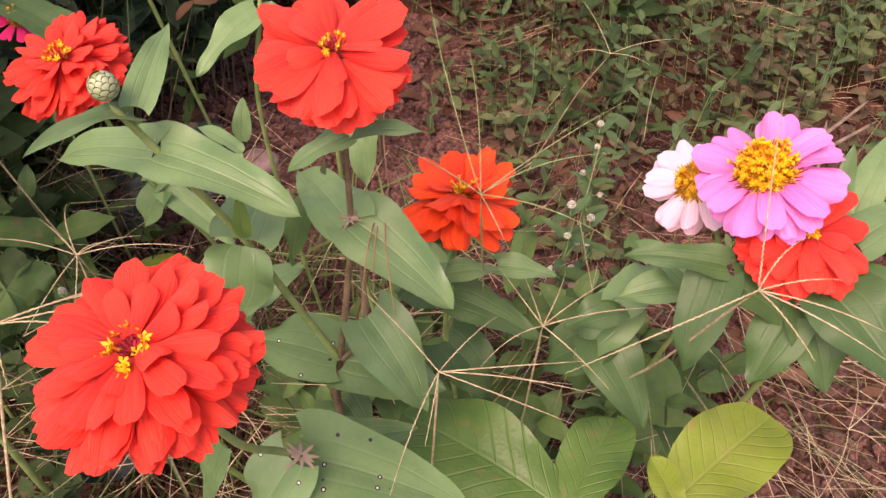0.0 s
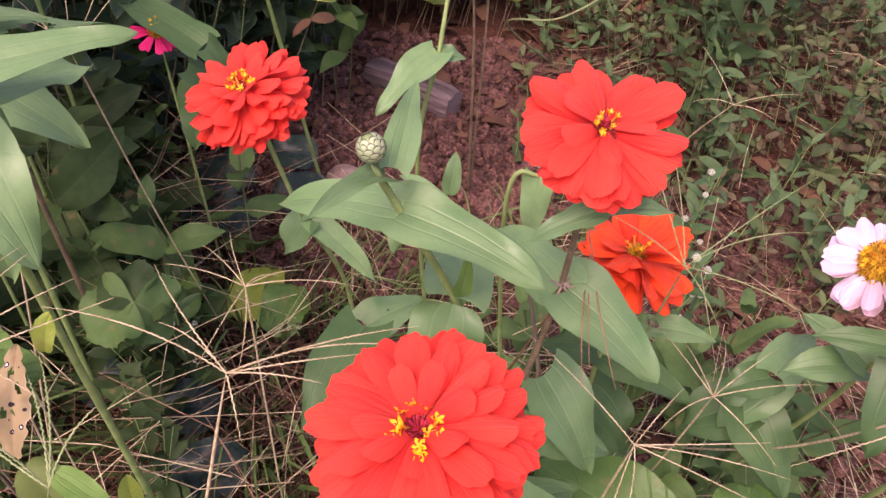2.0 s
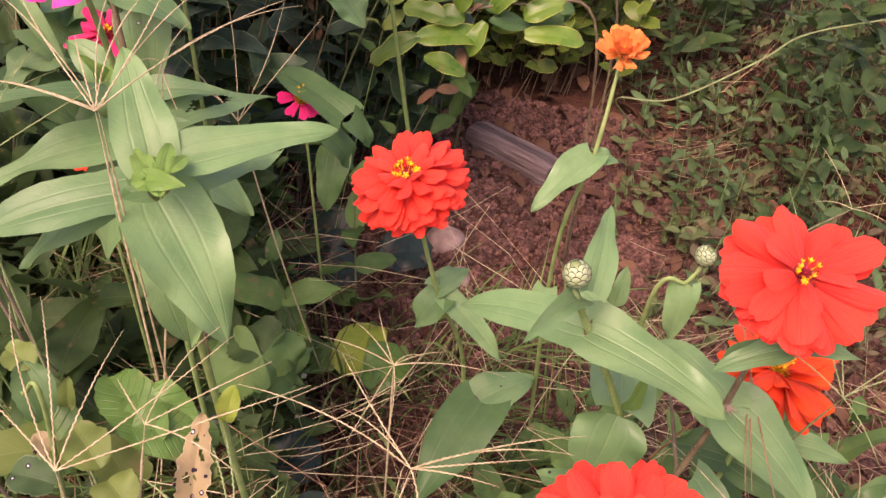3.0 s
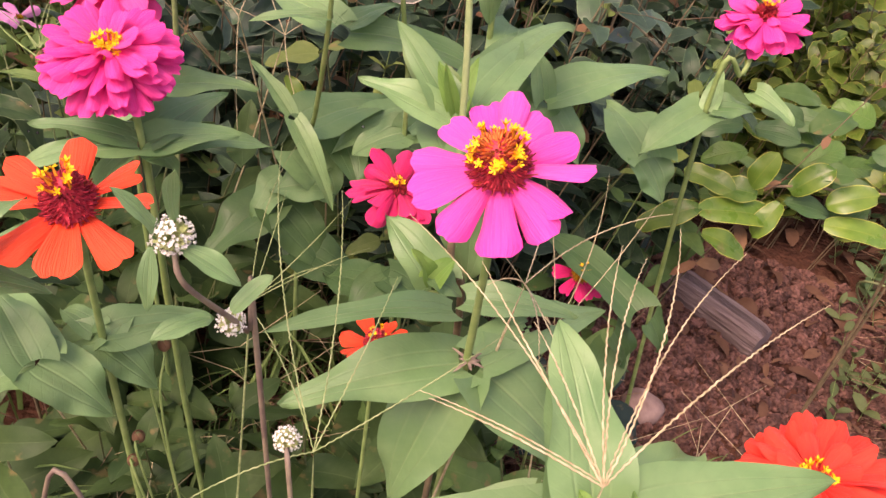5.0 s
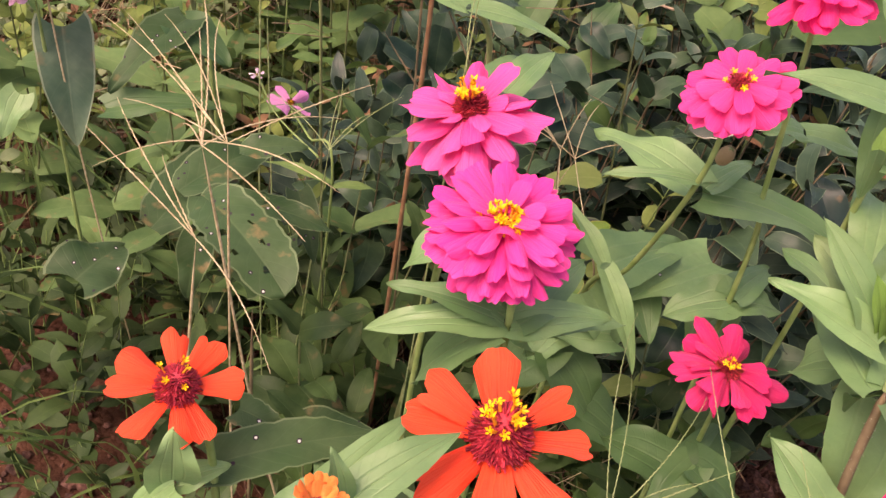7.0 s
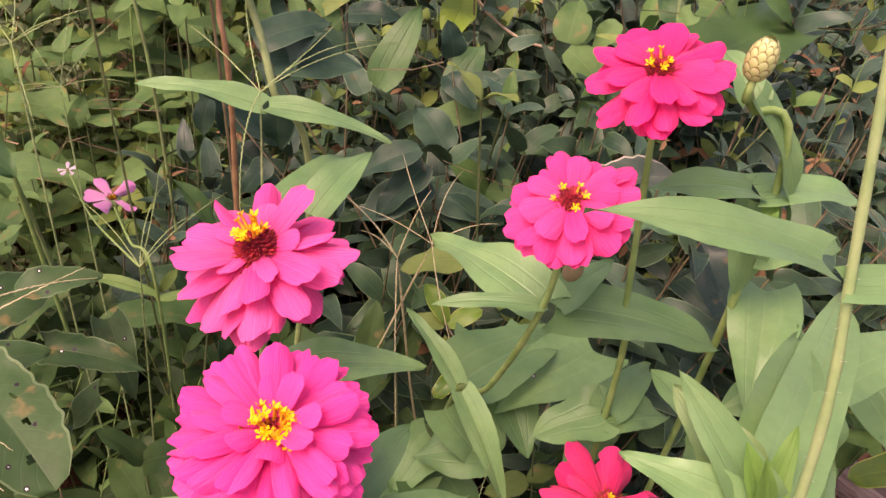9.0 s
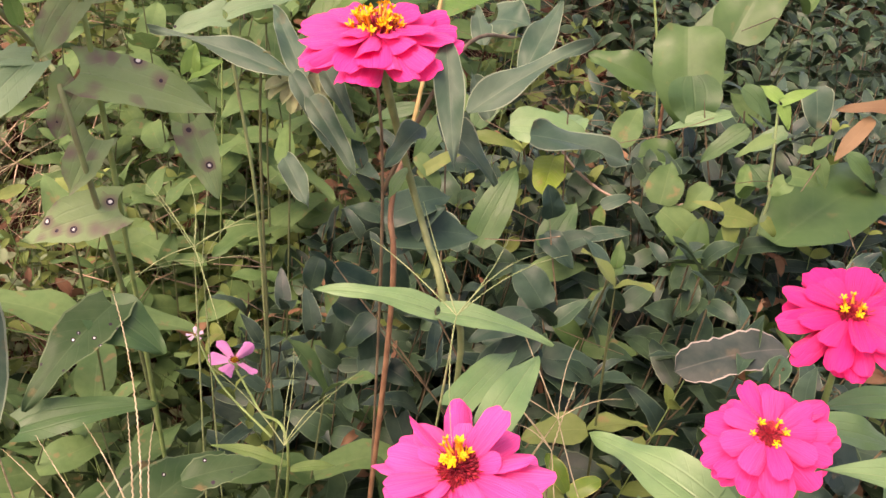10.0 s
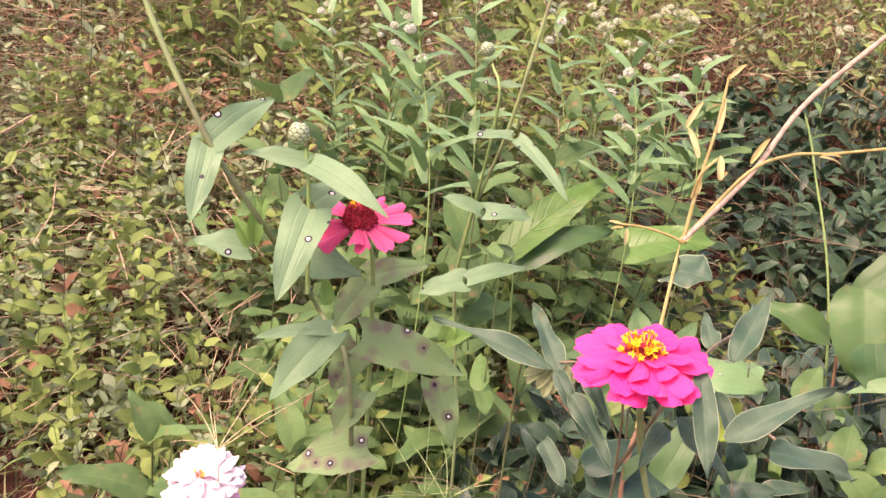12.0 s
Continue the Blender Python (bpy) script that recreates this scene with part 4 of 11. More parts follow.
leaf(p, (-0.116, 0.261, 0.415), (-0.112, 0.305, 0.425), 0.014, face=(0.15, -0.75, 0.62), fold=0.3, bend=0.3)
leaf(p, (-0.119, 0.264, 0.408), (-0.141, 0.219, 0.424), 0.011, face=(0.13, -0.28, 0.95), fold=0.4, bend=0.9)
leaf(p, (-0.090, 0.266, 0.336), (-0.096, 0.256, 0.301), 0.035, face=(0.08, -0.25, 0.97), p=0.4)
leaf(p, (-0.089, 0.268, 0.338), (-0.088, 0.332, 0.318), 0.033, face=(0.08, -0.25, 0.96))
leaf(p, (-0.088, 0.265, 0.342), (-0.085, 0.261, 0.372), 0.008, LEAF_YOUNG, face=(0.13, -0.38, 0.92))
leaf(p, (-0.043, 0.277, 0.340), (-0.071, 0.319, 0.335), 0.028, face=(0.04, -0.26, 0.96))
leaf(p, (-0.039, 0.277, 0.340), (0.004, 0.251, 0.310), 0.033, face=(0.04, -0.26, 0.96))
vein_star(p, (-0.042, 0.276, 0.342), (0.04, -0.4, 0.9), 0.007)
leaf(p, (-0.035, 0.262, 0.402), (-0.006, 0.262, 0.402), 0.010, face=(0.02, -0.14, 0.99))
leaf(p, (-0.037, 0.261, 0.402), (-0.062, 0.256, 0.387), 0.012, face=(0.04, -0.29, 0.96))
leaf(p, (-0.040, 0.268, 0.395), (-0.052, 0.281, 0.365), 0.010, face=(0.04, -0.29, 0.96))
leaf(p, (-0.057, 0.280, 0.236), (-0.114, 0.305, 0.221), 0.040, LEAF_DOTTED, face=(0.04, -0.21, 0.98))
leaf(p, (-0.053, 0.279, 0.235), (0.002, 0.274, 0.215), 0.041, face=(0.04, -0.21, 0.98))
leaf(p, (-0.040, 0.286, 0.264), (-0.010, 0.261, 0.214), 0.036, face=(0.03, -0.23, 0.97))
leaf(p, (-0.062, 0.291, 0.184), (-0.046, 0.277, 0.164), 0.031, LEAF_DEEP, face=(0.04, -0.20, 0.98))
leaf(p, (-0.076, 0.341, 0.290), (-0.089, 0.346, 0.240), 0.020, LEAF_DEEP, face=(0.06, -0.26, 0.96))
leaf(p, (-0.096, 0.319, 0.354), (-0.094, 0.327, 0.374), 0.009, face=(0.09, -0.28, 0.96))
leaf(p, (-0.096, 0.316, 0.350), (-0.122, 0.336, 0.350), 0.008, face=(0.09, -0.28, 0.96))

p = plant("zinnia_plant", 0.030, 0.420, "zinnia with an orange-red flower, petals folded unevenly", "flower plant", "zinnias")
stem(p, [(0.030, 0.420), (0.002, 0.347, 0.169), (0.0116, 0.3610, 0.2726)], 0.0020, 0.0014, STEM_GREEN)
flower(p, (0.0109, 0.3612, 0.2908), (-0.04, 0.01, 1.00), 0.0790, "ruffled", ORANGE_RED, DISC_GOLD, florets=5, crown=0.6, star=0.04, chaff=70, turn=0.5, label="orange-red double flower")
leaf(p, (-0.004, 0.326, 0.261), (-0.020, 0.346, 0.261), 0.018, face=(0.00, -0.25, 0.97))
leaf(p, (-0.006, 0.324, 0.259), (0.002, 0.368, 0.259), 0.016, face=(0.00, -0.24, 0.97))
leaf(p, (-0.001, 0.329, 0.250), (0.034, 0.342, 0.240), 0.016, face=(0.00, -0.24, 0.97))
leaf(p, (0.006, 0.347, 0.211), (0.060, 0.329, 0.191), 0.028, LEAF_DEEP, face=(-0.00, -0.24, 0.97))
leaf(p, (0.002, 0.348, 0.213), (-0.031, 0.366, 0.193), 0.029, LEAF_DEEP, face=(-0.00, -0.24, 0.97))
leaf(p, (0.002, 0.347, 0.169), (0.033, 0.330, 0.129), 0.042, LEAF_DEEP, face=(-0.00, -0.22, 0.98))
leaf(p, (0.033, 0.347, 0.239), (0.069, 0.347, 0.229), 0.017, face=(-0.02, -0.25, 0.97))

p = plant("zinnia_plant", -0.170, 0.490, "zinnia with a red double flower on a bare stem", "flower plant", "zinnias")
stem(p, [(-0.170, 0.490), (-0.175, 0.475, 0.100), (-0.198, 0.437, 0.223), (-0.2173, 0.4206, 0.3232)], 0.0020, 0.0014, STEM_GREEN)
flower(p, (-0.2217, 0.4182, 0.3406), (-0.24, -0.13, 0.96), 0.0788, "full", RED, florets=15, crown=0.75, turn=0.1, label="red double flower with yellow florets")
leaf(p, (-0.194, 0.437, 0.222), (-0.212, 0.430, 0.192), 0.028, face=(0.05, -0.26, 0.96))
leaf(p, (-0.192, 0.436, 0.222), (-0.145, 0.418, 0.182), 0.020, face=(0.05, -0.26, 0.96))
leaf(p, (-0.200, 0.439, 0.225), (-0.180, 0.465, 0.225), 0.020, face=(0.06, -0.26, 0.96))
leaf(p, (-0.157, 0.444, 0.102), (-0.115, 0.477, 0.102), 0.036, face=(0.02, -0.23, 0.97))
leaf(p, (-0.155, 0.418, 0.133), (-0.190, 0.341, 0.103), 0.047, LEAF_DEEP, face=(0.02, -0.23, 0.97))

p = plant("zinnia_plant", -0.100, 0.520, "tall thin zinnia with a half-open orange flower", "flower plant", "zinnias")
stem(p, [(-0.100, 0.520), (-0.121, 0.458, 0.239), (-0.110, 0.456, 0.348), (-0.1045, 0.4862, 0.3991)], 0.0017, 0.0012, STEM_GREEN)
flower(p, (-0.1048, 0.4829, 0.4066), (-0.04, -0.40, 0.92), 0.0356, "cup", SALMON, florets=3, crown=0.4, label="small half-open orange flower")
leaf(p, (-0.111, 0.455, 0.348), (-0.143, 0.414, 0.328), 0.022, face=(-0.04, -0.30, 0.95))
leaf(p, (-0.109, 0.455, 0.347), (-0.094, 0.459, 0.342), 0.013, face=(-0.04, -0.30, 0.95))

p = plant("zinnia_plant", -0.030, 0.440, "zinnia shoot with a small green bud", "flower plant", "zinnias")
stem(p, [(-0.030, 0.440), (-0.063, 0.397, 0.267), (-0.045, 0.396, 0.309), (-0.037, 0.408, 0.313)], 0.0017, 0.0012, STEM_GREEN)
scaly_ball(p, (-0.037, 0.408, 0.321), (0.2, -0.1, 0.9), 0.0064, 0.0064, BUD, label="small green bud")
leaf(p, (-0.046, 0.395, 0.308), (-0.047, 0.386, 0.268), 0.019, face=(-0.08, -0.26, 0.96))
leaf(p, (-0.045, 0.397, 0.310), (-0.032, 0.408, 0.290), 0.011, face=(-0.08, -0.26, 0.96))
leaf(p, (-0.126, 0.393, 0.288), (-0.129, 0.383, 0.248), 0.016, face=(-0.03, -0.26, 0.97))

p = plant("zinnia_plant", 0.170, 0.370, "bushy zinnia with a pink and a red flower over dark leaves", "flower plant", "zinnias")
stem(p, [(0.170, 0.370), (0.188, 0.284, 0.247), (0.1619, 0.3170, 0.3302)], 0.0023, 0.0016, STEM_GREEN)
stem(p, [(0.188, 0.284, 0.247), (0.1788, 0.2997, 0.3064)], 0.0016, 0.0014, STEM_GREEN, "branch")
flower(p, (0.1539, 0.3114, 0.3494), (-0.37, -0.26, 0.89), 0.0743, "semi", LILAC, DISC_GOLD, florets=170, crown=0.95, spread=(0.05, 1.02), star=0.045, chaff=90, label="pink flower with a wide golden centre")
flower(p, (0.1791, 0.2930, 0.3208), (0.02, -0.42, 0.91), 0.0720, "wide", RED, florets=5, crown=0.5, label="red double flower")
leaf(p, (0.143, 0.291, 0.297), (0.093, 0.303, 0.292), 0.019, LEAF_DEEP, face=(-0.12, -0.24, 0.96))
leaf(p, (0.137, 0.287, 0.293), (0.123, 0.259, 0.253), 0.029, LEAF_DEEP, face=(-0.11, -0.23, 0.97))
leaf(p, (0.175, 0.273, 0.279), (0.157, 0.253, 0.249), 0.029, LEAF_DEEP, face=(-0.14, -0.21, 0.97))
leaf(p, (0.184, 0.275, 0.281), (0.193, 0.246, 0.251), 0.030, LEAF_DEEP, face=(-0.14, -0.21, 0.97))
leaf(p, (0.191, 0.274, 0.295), (0.218, 0.231, 0.275), 0.041, LEAF_DEEP, face=(-0.15, -0.22, 0.96))
leaf(p, (0.198, 0.285, 0.291), (0.238, 0.277, 0.291), 0.028, LEAF_DEEP, face=(-0.15, -0.22, 0.96))
leaf(p, (0.146, 0.285, 0.291), (0.178, 0.272, 0.271), 0.023, LEAF_DEEP, face=(-0.12, -0.23, 0.97))
leaf(p, (0.208, 0.328, 0.306), (0.211, 0.340, 0.336), 0.012, face=(-0.16, -0.25, 0.96))
leaf(p, (0.217, 0.324, 0.302), (0.246, 0.366, 0.322), 0.021, face=(-0.16, -0.24, 0.96))
leaf(p, (0.208, 0.299, 0.305), (0.248, 0.325, 0.305), 0.026, face=(-0.16, -0.23, 0.96))
leaf(p, (0.211, 0.332, 0.310), (0.208, 0.319, 0.290), 0.012, face=(-0.16, -0.25, 0.96))

p = plant("zinnia_plant", 0.120, 0.420, "zinnia with a pale pink and white flower", "flower plant", "zinnias")
stem(p, [(0.120, 0.420), (0.155, 0.335, 0.228), (0.1443, 0.3543, 0.2935)], 0.0020, 0.0014, STEM_GREEN)
flower(p, (0.1348, 0.3489, 0.3077), (-0.53, -0.30, 0.79), 0.0617, "semi", BLUSH, DISC_GOLD, florets=16, crown=0.5, label="pale pink and white flower")
leaf(p, (0.142, 0.319, 0.254), (0.114, 0.353, 0.254), 0.020, face=(-0.10, -0.23, 0.97))
leaf(p, (0.144, 0.325, 0.246), (0.099, 0.323, 0.236), 0.025, face=(-0.10, -0.23, 0.97))
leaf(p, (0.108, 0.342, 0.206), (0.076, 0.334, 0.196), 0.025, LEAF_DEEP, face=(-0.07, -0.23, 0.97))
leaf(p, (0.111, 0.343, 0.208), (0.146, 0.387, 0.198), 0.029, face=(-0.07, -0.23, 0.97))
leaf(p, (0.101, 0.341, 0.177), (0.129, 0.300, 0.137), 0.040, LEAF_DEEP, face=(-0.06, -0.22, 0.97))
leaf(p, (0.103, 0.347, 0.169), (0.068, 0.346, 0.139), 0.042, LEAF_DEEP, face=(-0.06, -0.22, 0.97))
leaf(p, (0.116, 0.355, 0.191), (0.088, 0.334, 0.161), 0.037, face=(-0.07, -0.23, 0.97))

p = plant("seedling", 0.090, 0.270, "young tree seedling with large oval yellow-green leaves", "seedling", "")
stem(p, [(0.090, 0.270), (0.116, 0.205, 0.211)], 0.0023, 0.0017, STEM_GREEN)
leaf(p, (0.114, 0.202, 0.222), (0.177, 0.254, 0.217), 0.046, LEAF_YELLOW, face=(-0.09, -0.16, 0.98), p=0.55, q=0.45, bend=0.5)
leaf(p, (0.111, 0.197, 0.231), (0.098, 0.210, 0.251), 0.016, LEAF_YELLOW, face=(-0.15, -0.26, 0.96), p=0.55, q=0.5, fold=0.7)

p = plant("seedling", 0.030, 0.270, "young tree seedling with glossy dark green leaves", "seedling", "")
stem(p, [(0.030, 0.270), (0.073, 0.242, 0.135)], 0.0023, 0.0019, STEM_GREEN)
leaf(p, (0.073, 0.242, 0.135), (-0.028, 0.312, 0.135), 0.061, LEAF_GLOSSY, face=(-0.05, -0.16, 0.99), p=0.6, q=0.5)
leaf(p, (0.074, 0.243, 0.136), (0.115, 0.311, 0.131), 0.042, LEAF_GLOSSY, face=(-0.05, -0.16, 0.99), p=0.6, q=0.5)
leaf(p, (0.074, 0.242, 0.135), (0.106, 0.208, 0.130), 0.040, LEAF_GLOSSY, face=(-0.05, -0.16, 0.99), p=0.6, q=0.5)

p = plant("zinnia_plant", -0.300, 0.330, "leafy zinnia shoot with long broad leaves and a bright young tip", "flower plant", "zinnias")
stem(p, [(-0.300, 0.330), (-0.312, 0.312, 0.200), (-0.316, 0.300, 0.400)], 0.0028, 0.0022, STEM_GREEN)
leaf(p, (-0.326, 0.306, 0.390), (-0.405, 0.269, 0.370), 0.031, face=(0.14, -0.25, 0.96))
leaf(p, (-0.338, 0.311, 0.385), (-0.389, 0.283, 0.345), 0.027, face=(0.14, -0.25, 0.96))
leaf(p, (-0.315, 0.295, 0.394), (-0.278, 0.269, 0.334), 0.043, face=(0.13, -0.25, 0.96))
leaf(p, (-0.320, 0.310, 0.381), (-0.310, 0.290, 0.301), 0.044, face=(0.13, -0.25, 0.96))
leaf(p, (-0.307, 0.310, 0.410), (-0.244, 0.351, 0.410), 0.025, face=(0.13, -0.27, 0.96), bend=0.2)
leaf(p, (-0.311, 0.317, 0.395), (-0.282, 0.373, 0.375), 0.033, face=(0.12, -0.26, 0.96), bend=0.2)
leaf(p, (-0.321, 0.306, 0.407), (-0.351, 0.352, 0.437), 0.029, face=(0.14, -0.26, 0.96))
leaf(p, (-0.325, 0.312, 0.392), (-0.349, 0.361, 0.419), 0.025, face=(0.32, -0.54, 0.78))
leaf(p, (-0.307, 0.289, 0.414), (-0.311, 0.309, 0.418), 0.008, LEAF_YOUNG, face=(0.33, -0.57, 0.75), fold=0.4, bend=0.6)
leaf(p, (-0.313, 0.289, 0.414), (-0.327, 0.304, 0.414), 0.010, LEAF_YOUNG, face=(0.34, -0.56, 0.75), fold=0.4, bend=0.6)
leaf(p, (-0.304, 0.291, 0.416), (-0.303, 0.306, 0.414), 0.007, LEAF_YOUNG, face=(0.33, -0.57, 0.75), fold=0.4, bend=0.6)
leaf(p, (-0.313, 0.287, 0.413), (-0.320, 0.285, 0.411), 0.008, LEAF_YOUNG, face=(0.34, -0.56, 0.75), fold=0.4, bend=0.6)
leaf(p, (-0.310, 0.287, 0.412), (-0.303, 0.279, 0.411), 0.009, LEAF_YOUNG, face=(0.34, -0.56, 0.76), fold=0.4, bend=0.6)
leaf(p, (-0.315, 0.287, 0.412), (-0.293, 0.283, 0.416), 0.011, LEAF_YOUNG, face=(0.35, -0.56, 0.75), fold=0.4, bend=0.6)
leaf(p, (-0.309, 0.290, 0.415), (-0.314, 0.305, 0.413), 0.006, LEAF_YOUNG, face=(0.33, -0.57, 0.75), fold=0.4, bend=0.6)
leaf(p, (-0.311, 0.289, 0.415), (-0.320, 0.303, 0.413), 0.006, LEAF_YOUNG, face=(0.34, -0.57, 0.75), fold=0.4, bend=0.6)

p = plant("zinnia_plant", -0.390, 0.430, "zinnia with a large pink flower, one wide leaf eaten through", "flower plant", "zinnias")
stem(p, [(-0.390, 0.430), (-0.390, 0.420, 0.150), (-0.389, 0.411, 0.339), (-0.3866, 0.3835, 0.4635)], 0.0025, 0.0017, STEM_GREEN, hairs=100)
flower(p, (-0.3902, 0.3730, 0.4866), (-0.14, -0.41, 0.90), 0.0675, "broad", PINK, florets=30, crown=0.72, spread=(0.85, 1.15), star=0.055, tip=DISC_ORANGE, label="large pink flower with a dark red cone ringed by yellow florets")
leaf(p, (-0.392, 0.410, 0.338), (-0.460, 0.356, 0.328), 0.035, face=(0.06, -0.25, 0.97))
leaf(p, (-0.384, 0.414, 0.341), (-0.333, 0.504, 0.321), 0.029, face=(0.05, -0.25, 0.97), nu=40, nv=26, holes=[(0.40, 0.46, 0.18, 0.15)])
leaf(p, (-0.382, 0.411, 0.338), (-0.322, 0.413, 0.288), 0.043, face=(0.05, -0.25, 0.97))
leaf(p, (-0.393, 0.406, 0.334), (-0.407, 0.374, 0.264), 0.043, face=(0.06, -0.24, 0.97))
vein_star(p, (-0.388, 0.410, 0.341), (0.05, -0.35, 0.94), 0.010)
leaf(p, (-0.403, 0.423, 0.357), (-0.461, 0.342, 0.387), 0.016, face=(0.07, -0.26, 0.96))
leaf(p, (-0.401, 0.441, 0.351), (-0.346, 0.455, 0.351), 0.020, face=(0.06, -0.27, 0.96))
scaly_ball(p, (-0.417, 0.434, 0.344), (0, 0, 1), 0.009, 0.010, LEAF, label="round green unopened bud")

p = plant("zinnia_plant", -0.410, 0.500, "tall zinnia on a hairy brown stem with bright young side shoots", "flower plant", "zinnias")
stem(p, [(-0.410, 0.500), (-0.406, 0.463, 0.294), (-0.419, 0.467, 0.353), (-0.426, 0.476, 0.408)], 0.0023, 0.0020, STEM_BROWN, hairs=300)
stem(p, [(-0.426, 0.476, 0.408), (-0.436, 0.485, 0.477), (-0.448, 0.496, 0.526), (-0.464, 0.509, 0.590)], 0.0018, 0.0015, STEM_PALE, "upper_stem", hairs=100)
leaf(p, (-0.426, 0.484, 0.401), (-0.460, 0.554, 0.381), 0.030, face=(-0.05, -0.30, 0.95))
leaf(p, (-0.425, 0.477, 0.408), (-0.410, 0.546, 0.408), 0.023, face=(-0.05, -0.30, 0.95))
leaf(p, (-0.426, 0.475, 0.406), (-0.431, 0.492, 0.376), 0.018, face=(-0.05, -0.29, 0.95))
leaf(p, (-0.424, 0.476, 0.406), (-0.381, 0.484, 0.376), 0.032, face=(-0.05, -0.30, 0.95))
leaf(p, (-0.420, 0.500, 0.385), (-0.411, 0.483, 0.325), 0.040, face=(-0.05, -0.29, 0.95))
leaf(p, (-0.441, 0.501, 0.418), (-0.477, 0.515, 0.440), 0.024, LEAF_SPECKLED, face=(-0.08, -0.50, 0.86), fold=0.3)
leaf(p, (-0.435, 0.491, 0.420), (-0.478, 0.506, 0.455), 0.020, face=(-0.08, -0.50, 0.86), fold=0.45, bend=0.4)
leaf(p, (-0.432, 0.501, 0.418), (-0.409, 0.659, 0.412), 0.028, face=(-0.08, -0.50, 0.86), fold=0.3)
leaf(p, (-0.436, 0.487, 0.420), (-0.487, 0.483, 0.430), 0.020, face=(-0.08, -0.50, 0.86), fold=0.35)
leaf(p, (-0.435, 0.491, 0.420), (-0.434, 0.512, 0.446), 0.011, LEAF_YOUNG, face=(-0.08, -0.50, 0.86), fold=0.5, bend=0.4)
leaf(p, (-0.435, 0.491, 0.420), (-0.450, 0.495, 0.446), 0.009, LEAF_YOUNG, face=(-0.08, -0.50, 0.86), fold=0.5, bend=0.4)
leaf(p, (-0.435, 0.491, 0.420), (-0.444, 0.487, 0.450), 0.007, LEAF_YOUNG, face=(-0.08, -0.50, 0.86), fold=0.6, bend=0.3)
leaf(p, (-0.427, 0.476, 0.408), (-0.462, 0.536, 0.396), 0.034, face=(-0.05, -0.30, 0.95))
leaf(p, (-0.444, 0.651, 0.405), (-0.436, 0.590, 0.375), 0.036, LEAF, face=(-0.05, -0.40, 0.91))
leaf(p, (-0.420, 0.450, 0.348), (-0.457, 0.464, 0.368), 0.027, face=(0.03, -0.36, 0.93))
leaf(p, (-0.420, 0.442, 0.355), (-0.413, 0.451, 0.365), 0.014, LEAF_YOUNG, face=(0.03, -0.36, 0.93), fold=0.5)
leaf(p, (-0.423, 0.442, 0.355), (-0.432, 0.436, 0.375), 0.011, LEAF_YOUNG, face=(0.03, -0.36, 0.93), fold=0.6)
leaf(p, (-0.420, 0.443, 0.356), (-0.405, 0.447, 0.346), 0.016, face=(0.02, -0.25, 0.97))
leaf(p, (-0.447, 0.538, 0.496), (-0.524, 0.502, 0.506), 0.021, face=(0.1, -0.3, 0.9), bend=0.5, fold=0.3)
leaf(p, (-0.446, 0.494, 0.515), (-0.361, 0.542, 0.505), 0.013, face=(0.05, -0.37, 0.93))
leaf(p, (-0.434, 0.525, 0.396), (-0.484, 0.570, 0.396), 0.025, face=(0.03, -0.31, 0.95))
leaf(p, (-0.432, 0.508, 0.407), (-0.433, 0.591, 0.427), 0.036, face=(0.03, -0.31, 0.95))
leaf(p, (-0.433, 0.519, 0.389), (-0.455, 0.526, 0.359), 0.034, face=(0.03, -0.30, 0.95))

p = plant("zinnia_plant", -0.470, 0.580, "zinnia with a worn cerise flower and bitten petals", "flower plant", "zinnias")
stem(p, [(-0.470, 0.580), (-0.475, 0.572, 0.247), (-0.4810, 0.5527, 0.3151)], 0.0019, 0.0014, STEM_GREEN)
flower(p, (-0.4802, 0.5473, 0.3304), (0.05, -0.33, 0.94), 0.0706, "open", CERISE, florets=4, crown=0.4, label="cerise flower with bitten petals")
leaf(p, (-0.474, 0.528, 0.267), (-0.487, 0.494, 0.247), 0.025, LEAF_DEEP, face=(0.05, -0.25, 0.97))
leaf(p, (-0.472, 0.528, 0.268), (-0.440, 0.532, 0.248), 0.029, LEAF_DEEP, face=(0.05, -0.25, 0.97))
leaf(p, (-0.476, 0.543, 0.239), (-0.530, 0.559, 0.219), 0.043, LEAF_DEEP, face=(0.05, -0.24, 0.97))
leaf(p, (-0.471, 0.545, 0.239), (-0.465, 0.600, 0.239), 0.031, LEAF_DEEP, face=(0.05, -0.25, 0.97))

p = plant("zinnia_plant", -0.450, 0.460, "low zinnia with a small orange flower half hidden by leaves", "flower plant", "zinnias")
stem(p, [(-0.450, 0.460), (-0.4471, 0.4463, 0.2851)], 0.0016, 0.0012, STEM_GREEN)
flower(p, (-0.4471, 0.4452, 0.3031), (0.00, -0.06, 1.00), 0.0440, "single", ORANGE, florets=8, crown=0.7, label="small orange flower")

